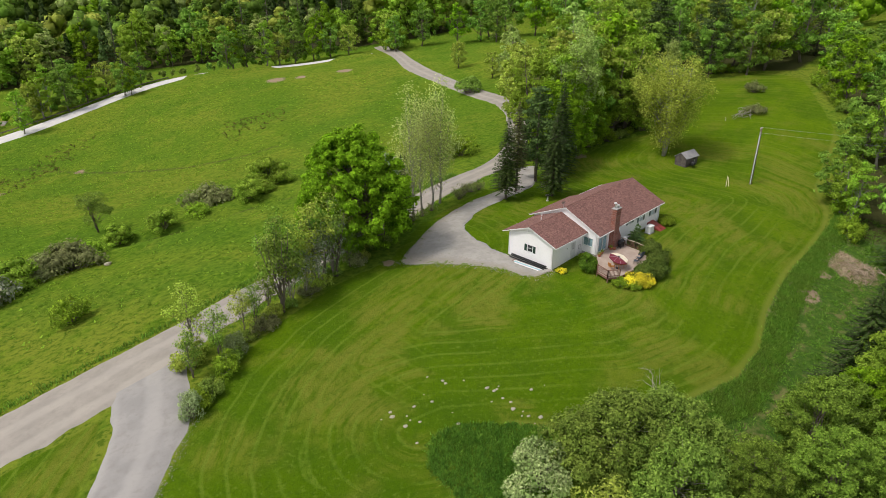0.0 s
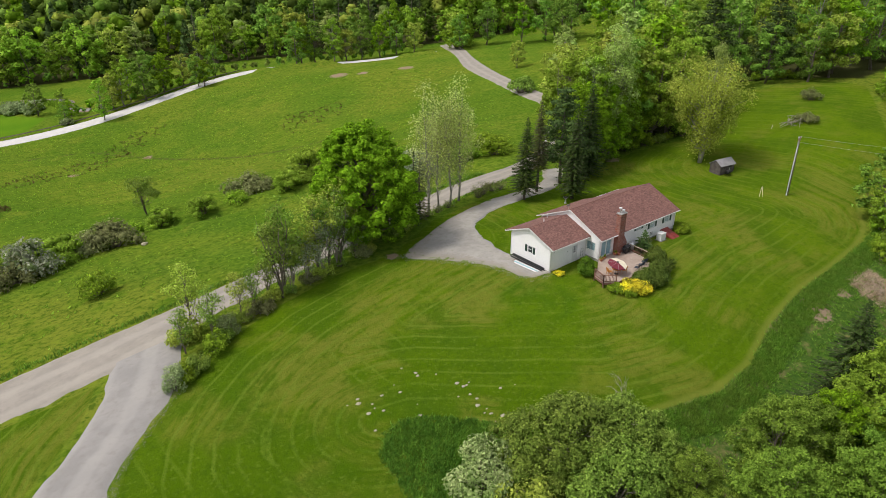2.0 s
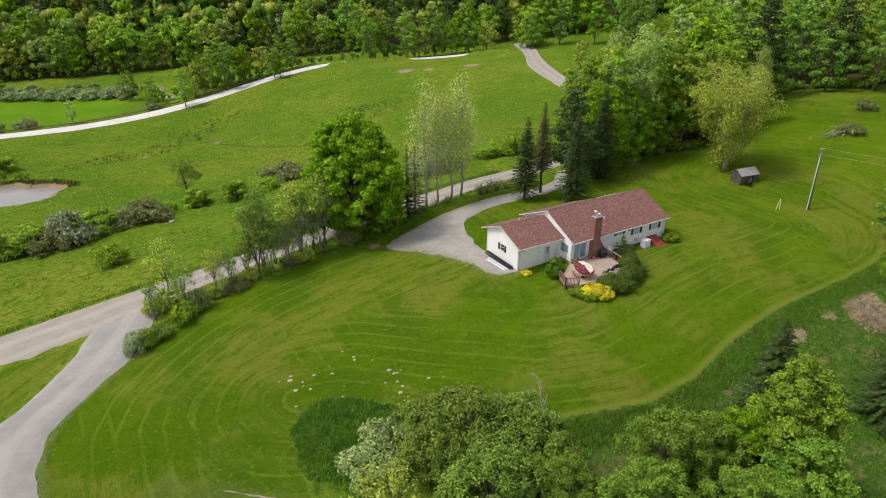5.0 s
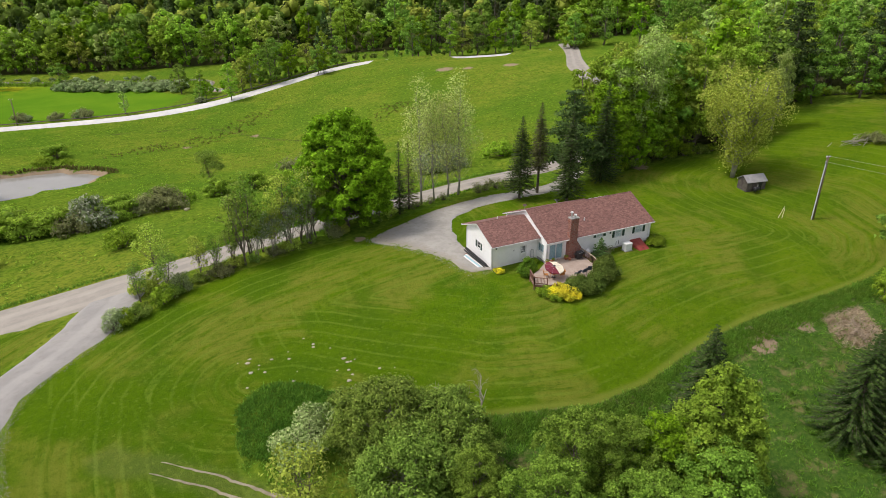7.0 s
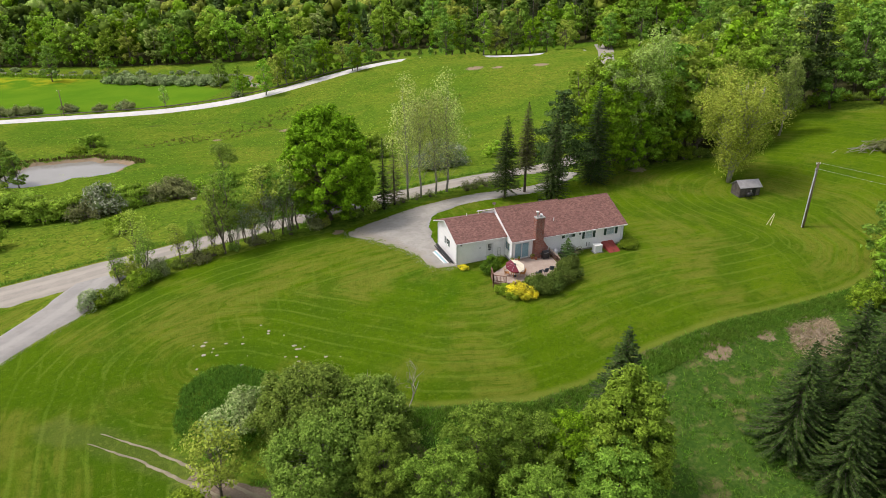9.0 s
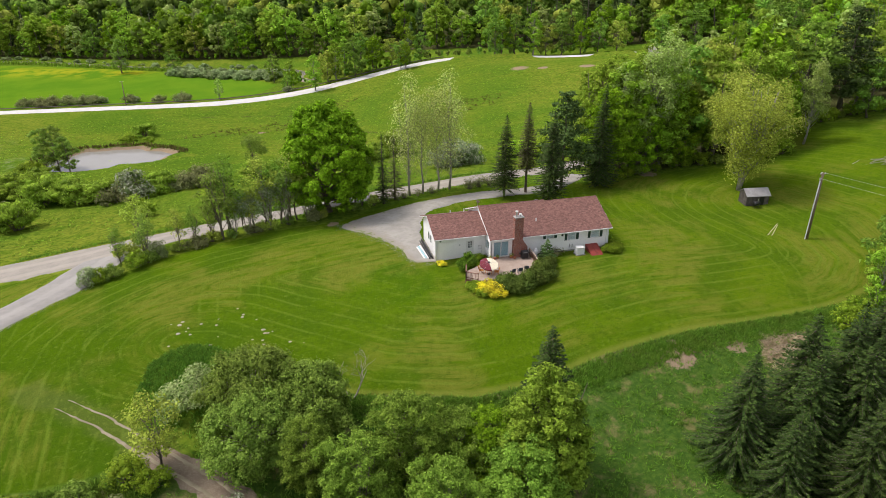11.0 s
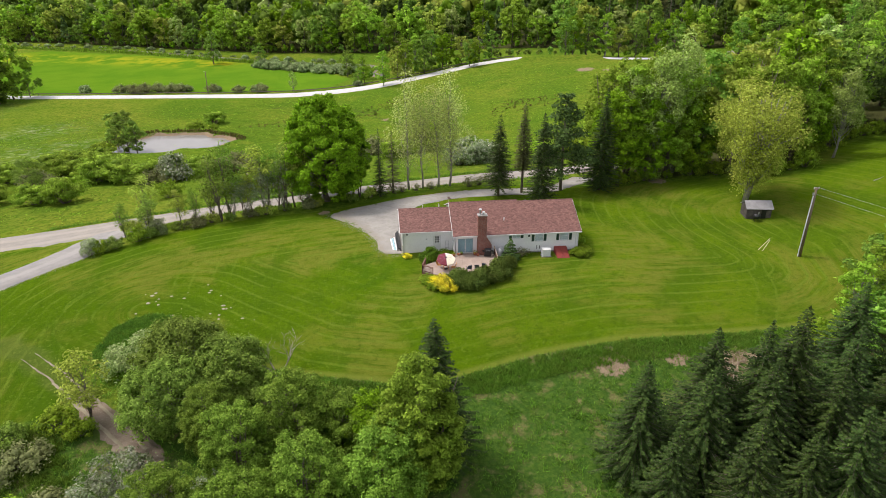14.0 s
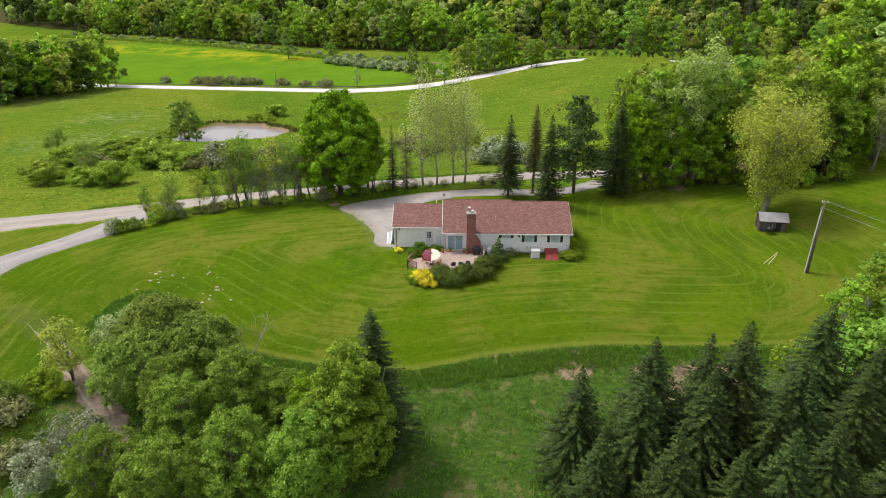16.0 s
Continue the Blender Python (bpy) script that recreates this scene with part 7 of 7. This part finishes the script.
def shed():
    z = gz_field(48.4, 10.4) - 0.1
    s = thing("garden_shed", (48.3, 10.6, z), "small weathered grey wooden shed with a gable roof", "shed", turn=-8)
    L, W, hw, hr = 3.7, 2.3, 1.75, 2.5
    for name, args in (("wall", (-L / 2, -W / 2, 0, L / 2, -W / 2 + 0.08, hw)), ("wall", (-L / 2, W / 2 - 0.08, 0, L / 2, W / 2, hw))):
        part(name, Mesh().box(*args), M_SHEDW, s)
    for x in (-L / 2, L / 2 - 0.08):
        m = Mesh().box(x, -W / 2 + 0.08, 0, x + 0.08, W / 2 - 0.08, hw)
        m.add([(x, -W / 2, hw), (x, W / 2, hw), (x, 0, hr), (x + 0.08, -W / 2, hw), (x + 0.08, W / 2, hw), (x + 0.08, 0, hr)], ((0, 2, 1), (3, 4, 5), (1, 2, 5, 4), (2, 0, 3, 5), (0, 1, 4, 3)))
        part("end_wall", m, M_SHEDW, s)
    for k in range(11):
        yy = -1.05 + k * 0.21
        part("batten", Mesh().box(-L / 2 - 0.03, yy - 0.02, 0.05, -L / 2, yy + 0.02, hw + (1 - abs(yy) / 1.15) * (hr - hw) - 0.08), M_SHEDW, s)
    for k in range(16):
        xx = -L / 2 + 0.15 + k * 0.23
        part("batten", Mesh().box(xx - 0.02, -W / 2 - 0.03, 0.05, xx + 0.02, -W / 2, hw - 0.05), M_SHEDW, s)
    part("roof", slope(slope(Mesh(), -L / 2 - 0.2, L / 2 + 0.2, -W / 2 - 0.22, hw - 0.1, 0, hr + 0.1, 0.07), -L / 2 - 0.2, L / 2 + 0.2, W / 2 + 0.22, hw - 0.1, 0, hr + 0.1, 0.07), M_SHEDR, s, "pale grey weathered roofing")
    # no opening: a black panel on the wall paints the doorway's darkness
    part("door", Mesh().box(0.35, -W / 2 - 0.05, 0.05, 1.05, -W / 2 - 0.03, 1.5), M_BLACK, s, "black panel standing in for a shaded open doorway")


shed()


def utility_pole(x, y, h, label, arms=True):
    p = thing("utility_pole", (x, y, gz_field(x, y)), label, "utility pole", "utility poles")
    part("shaft", Mesh().tube([(0, 0, -0.5), (0, 0, h * 0.5), (0, 0, h)], [0.23, 0.20, 0.15], 10), M_POLE, p, smooth=True)
    k = 1.0 if arms else 0.45
    arm = part("crossarm", Mesh().beam((-0.75 * k, 0.15 * k, h - 0.25), (0.75 * k, -0.15 * k, h - 0.2), 0.09, 0.11), M_POLE, p)
    for s in (-0.65 * k, -0.1, 0.62 * k):
        part("insulator", Mesh().tube([(s, -0.2 * s, h - 0.18), (s, -0.2 * s, h - 0.1), (s, -0.2 * s, h + 0.06)], [0.035, 0.06, 0.04], 8), M_WHITE, arm)
    return p


pl = utility_pole(48.2, -1.7, 10.1, "weathered wooden utility pole with a pale conduit standing on the lawn", False)
part("conduit", Mesh().tube([(-0.29, -0.05, 0.0), (-0.26, -0.05, 5.5), (-0.22, -0.05, 8.9)], [0.075, 0.075, 0.075], 8), M_WHITE, pl, "white plastic cable conduit")
part("cutout", Mesh().box(-0.35, -0.12, 9.0, -0.15, 0.05, 9.35), M_STEEL, pl)
gz0 = gz_field(44.3, 1.2)
guy = thing("guy_guard", (44.1, 0.9, gz0), "pair of crossing faded yellow guy-wire guards in the grass", "guy-wire guard")
for a, b in (((-0.6, -0.2, -0.1), (1.3, 0.5, 1.3)), ((-0.1, -0.5, -0.1), (1.25, 0.35, 1.1))):
    part("guard", Mesh().tube([a, b], [0.04, 0.04], 8), M_YELLOWP, guy)


def wire(a, b, sag, label):
    a, b = Vector(a), Vector(b)
    pts = []
    for i in range(13):
        t = i / 12
        q = a.lerp(b, t)
        q.z -= sag * 4 * t * (1 - t)
        pts.append(q)
    return tagged(part("overhead_wire", Mesh().tube(pts, [0.013] * 13, 4), M_STEEL), label, "cable", "overhead wires")


top_z = gz_field(48.2, -1.7) + 10.1
wire((48.4, -1.9, top_z), (112, -70, top_z - 5), 1.2, "thin overhead electric wire from the pole")
wire((48.2, -1.8, top_z - 0.9), (112, -71, top_z - 6.5), 1.4, "thin overhead electric wire from the pole")
fp = utility_pole(-86.5, 247.5, 10.5, "dark wooden utility pole beside the far road")

# white field stones scattered on the lawn
rng = random.Random(4)
STONES = ((-31.1, -3.0), (-31.0, -2.5), (-38.1, -2.9), (-35.7, -3.3), (-36.8, -5.2), (-38.1, -4.7), (-34.0, -4.0), (-28.8, -6.4), (-28.6, -7.2), (-28.8, -9.4), (-29.4, -10.2), (-29.2, -11.8), (-28.5, -12.7), (-26, -9.7),
          (-28.9, -8.5), (-38.9, -7.0), (-34.5, -7.9), (-37.8, -2.3))
for i, (x, y) in enumerate(STONES + STONES[::2] + STONES[1::3]):
    x, y = x + (i >= 18) * rng.uniform(-1.6, 1.6), y + (i >= 18) * rng.uniform(-1.6, 1.6)
    r = rng.uniform(0.11, 0.21) * (0.55 if i >= 18 else 1)
    st = part("stone", Mesh().lump((0, 0, 0), (r * 1.3, r, r * 0.32), i, 0.6, 2), M_STONE)
    st.location = (x, y, gz_field(x, y) + r * 0.12)
    tagged(st, "pale flat field stone lying in the grass", "stone", "stones on the lawn")
st = part("stone", Mesh().lump((0, 0, 0), (0.6, 0.45, 0.35), 40, 0.5, 2), M_STONE)
st.location = (-37.9, 66.8, gz_field(-37.9, 66.8) + 0.15)
tagged(st, "pale boulder lying in the pasture", "stone")

# black barrel stove beside the shed
bs = thing("barrel_stove", (47.5, 8.8, gz_field(47.5, 8.8)), "small black barrel stove on legs beside the shed", "stove")
part("barrel", Mesh().tube([(-0.5, 0, 0.75), (-0.45, 0, 0.75), (0.45, 0, 0.75), (0.5, 0, 0.75)], [0.2, 0.36, 0.36, 0.2], 12), M_BLACK, bs, smooth=True)
part("chimney_stub", Mesh().tube([(0.2, 0, 1.05), (0.2, 0, 1.45)], [0.08, 0.08], 8), M_STEEL, bs)
for x, y in ((-0.35, -0.22), (0.35, -0.22), (-0.35, 0.22), (0.35, 0.22)):
    part("leg", Mesh().tube([(x, y, -0.05), (x, y * 0.8, 0.55)], [0.03, 0.03], 6), M_BLACK, bs)

# brush piles: one on the far lawn, one below the lawn


def brush_pile(x, y, n, seed, half, reach, material, label, turn=0.0):
    bp = thing("brush_pile", (x, y, gz_field(x, y)), label, "brush pile", turn=turn)
    rng = np.random.default_rng(seed)
    for i in range(n):
        a = rng.uniform(-0.6, 0.6) + (3.14 if i % 2 else 0)
        c = rng.normal(size=3) * np.array(half) + np.array([0, 0, half[2] * 1.4])
        c[2] = max(0.10, c[2])
        d = np.array([math.cos(a), math.sin(a), rng.uniform(-0.08, 0.25)]) * rng.uniform(*reach)
        w = rng.uniform(0.6, 1.2)
        part("branch", Mesh().tube([c - d, c + rng.normal(size=3) * 0.1, c + d], [0.06 * w, 0.045 * w, 0.015], 5), material, bp)


brush_pile(74.6, 11.2, 46, 9, (2.0, 0.7, 0.3), (0.8, 1.8), M_DEAD, "heap of cut grey branches on the far lawn")
brush_pile(28.0, -23.6, 90, 10, (1.7, 1.3, 0.18), (0.5, 1.3), surface("bleached straw and sticks", (0.42, 0.34, 0.24), (0.30, 0.23, 0.16), 3.0, 18.0, 0.9, 0.5, 0.02), "low heap of pale straw and sticks below the lawn", 35)

# ---- grasses ----


def tufts(name, label, places, h, w, blades, material, seed, lean=0.35):
    """Tufts of grass blades as one sheet."""
    rng = np.random.default_rng(seed)
    p = np.repeat(np.array(places, float), blades, 0)
    n = len(p)
    z = ground_shape(p[:, 0], p[:, 1])
    hh = h * rng.uniform(0.5, 1.3, n)
    a = rng.uniform(0, 6.2832, n)
    off = rng.normal(size=(n, 2)) * (w * 1.6 + 0.08)
    base = np.stack([p[:, 0] + off[:, 0], p[:, 1] + off[:, 1], z - 0.05], -1)
    side = np.stack([np.cos(a), np.sin(a), np.zeros(n)], -1) * (w * rng.uniform(0.5, 1.2, n))[:, None]
    tip = base + np.stack([rng.normal(size=n) * lean * hh, rng.normal(size=n) * lean * hh, hh], -1)
    v = np.stack([base - side, base + side, tip + side * 0.35, tip - side * 0.35], 1).reshape(-1, 3)
    ob = new(name, raw_mesh(name, v, np.arange(4 * n).reshape(-1, 4), material))
    return tagged(ob, label, "grass", kind="stuff")


def sown(poly, n, seed, test=None):
    rng = np.random.default_rng(seed)
    px, py = [q[0] for q in poly], [q[1] for q in poly]
    pts = np.stack([rng.uniform(min(px), max(px), 6 * n), rng.uniform(min(py), max(py), 6 * n)], -1)
    ok = inside(pts[:, 0], pts[:, 1], poly) > 0
    ok &= pond_ring(pts[:, 0], pts[:, 1]) > 1.15
    if test is not None:
        ok &= test(pts[:, 0], pts[:, 1])
    return pts[ok][:n]


ROUGH = [(-42, -24), (-41.3, -13), (-39.8, -9.4), (-37.5, -7.4), (-35, -7.9), (-30, -13.2), (-25, -18.2), (-19, -20.7), (-9, -23.2), (-2, -22.9), (7, -20.5), (16, -19.2), (26, -18.5), (40, -17.2), (48, -16), (46, -40), (-20, -48), (-42, -40)]
not_track = lambda x, y: to_line(x, y, TRACK) > 1.6
RIM = [(-2, -22.7), (7, -20.5), (16, -19.2), (26, -18.5), (40, -17.2), (46, -16.5), (46, -19.5), (40, -20), (26, -21.3), (16, -22), (7, -23.3), (-2, -25.5), (-12, -26.5), (-22, -23), (-22, -20), (-19, -20.7), (-9, -23.2)]
tufts("tall_grass", "lush tall green grass along the lawn's edge", sown(RIM, 3000, 1), 0.34, 0.045, 14, M_TALL, 2, 0.5)
tufts("tall_grass", "mixed green weeds on the rough slope", sown(ROUGH, 5200, 3, not_track), 0.26, 0.05, 10, M_TALL, 4, 0.7)
tufts("dead_grass", "pale dead straw round the heap of sticks", sown([(23.5, -26), (30.5, -27), (32, -21), (26, -20.5)], 420, 5), 0.28, 0.045, 11, M_STRAW, 7, 1.3)
M_WEED = foliage("dense weeds", (0.075, 0.175, 0.020), (0.19, 0.32, 0.034), (0.055, 0.145, 0.016), 0.4)
tufts("tall_grass", "lush tall weeds below the mown lawn", sown([(-58, -25.2), (-49, -26.3), (-42, -25.8), (-40, -27), (-36, -34), (-38, -42), (-56, -42), (-58, -34)], 2200, 23, not_track), 0.42, 0.06, 12, M_TALL, 24, 0.6)
GARDEN = [(-41.3, -16), (-40.9, -12.8), (-40.3, -9.8), (-38.8, -8.1), (-37, -7.5), (-35, -7.9), (-33.2, -9.4), (-30.9, -11.7), (-29, -14), (-33, -19), (-39, -18)]
tufts("weed_patch", "dense green weeds in a rounded unmown patch", sown(GARDEN, 1700, 8), 0.30, 0.05, 14, M_WEED, 9, 0.6)
PASTURE = [(-110, 32), (-44, 34), (-8, 40), (14, 48), (40, 62), (80, 104), (110, 170), (60, 230), (-60, 228), (-130, 200), (-140, 90)]
tufts("pasture_tussocks", "uneven pasture grass in low tussocks", sown(PASTURE, 7000, 10), 0.22, 0.2, 4, M_TUSSOCK, 11, 0.9)
tufts("rushes", "brown clumps of rushes in the wet hollow", np.concatenate([sown([(-60, 166), (-20, 176), (0, 196), (14, 210), (0, 212), (-20, 195), (-45, 182)], 170, 12), sown([(30, 150), (52, 150), (60, 164), (40, 172)], 90, 13)]), 0.5, 0.2, 4, M_REED, 14, 0.6)
tufts("verge_grass", "long grass on the road's verges", [(p[0], p[1] + s) for p in smooth_line(ROAD_L[2:12], 0.35) for s in (0.25, 0.8)] + [(p[0], p[1] - 0.4) for p in smooth_line(ROAD_R[5:12], 0.4)], 0.4, 0.10, 5, M_TALL, 15)
tufts("bank_grass", "long pale grass and reeds on the river bank", [(p[0] - 4 + 1.5 * math.sin(i * 1.7) + s, p[1] - 6 + 1.2 * math.cos(i * 2.3) + s) for i, p in enumerate(smooth_line(RIVER[:9], 0.8)) for s in (0, 1.2)], 1.7, 0.35, 5, M_TUSSOCK, 18, 0.4)
tufts("pond_rushes", "rushes and mud round the pond", [(q[0] + (q[0] - POND[0]) * k, q[1] + (q[1] - POND[1]) * k) for q in rim[0:42] for k in (0.06, 0.10, 0.15)], 0.7, 0.22, 7, M_REED, 17)

# guard rail along the far road
gr = thing("guard_rail", (0, 0, 0), "long low grey guard rail along the far road", "guard rail")
line = smooth_line([(x, y + 5.4) for x, y in FAR_MID[2:11]], 4.0)
rm = Mesh().tube([(a[0], a[1], gz_field(*a) + 0.9) for a in line], [0.2] * len(line), 4)
part("rail", rm, M_SHEDW, gr)
for a in line[::2]:
    part("post", Mesh().box(a[0] - 0.08, a[1] - 0.08, gz_field(*a) - 0.2, a[0] + 0.08, a[1] + 0.08, gz_field(*a) + 0.95), M_SHEDW, gr)


M_PEBBLE = surface("tan-grey gravel", (0.30, 0.28, 0.24), (0.23, 0.21, 0.175), 2.0, 9.0, 0.95, 0.3, 0.02)


# loose gravel spilling over the edges of the drive and road
def pebbles(name, label, line, spread, n, seed):
    rng = np.random.default_rng(seed)
    pts = smooth_line(line, 0.5)
    p = pts[rng.integers(0, len(pts), n)] + rng.normal(size=(n, 2)) * spread
    z = ground_shape(p[:, 0], p[:, 1]) + 0.06
    c = np.c_[p, z]
    r = rng.uniform(0.02, 0.065, n)[:, None]
    base = np.array([[1, 0, -0.3], [-0.5, 0.87, -0.3], [-0.5, -0.87, -0.3], [0, 0, 0.6]])
    v = (c[:, None] + base[None] * r[:, None] * rng.uniform(0.6, 1.4, (n, 4, 1))).reshape(-1, 3)
    f = (np.arange(n)[:, None, None] * 4 + np.array([[0, 1, 3], [1, 2, 3], [2, 0, 3]])[None]).reshape(-1, 3)
    return tagged(new(name, raw_mesh(name, v, f, M_PEBBLE)), label, "gravel", kind="stuff")


pebbles("loose_gravel", "loose grey gravel spilling into the grass beside the drive", [(-6.6, 2.0), (-9.2, 2.8), (-10.3, 6.8), (-11.6, 10), (-14.2, 14), (-17.3, 18.6)], 0.5, 900, 21)
pebbles("loose_gravel", "loose grey gravel along the drive's junction", [(-50.6, 11), (-54, 7.5), (-58, 3.5), (-59.7, 0), (-60.3, -5), (-59.5, -12)], 0.3, 900, 22)
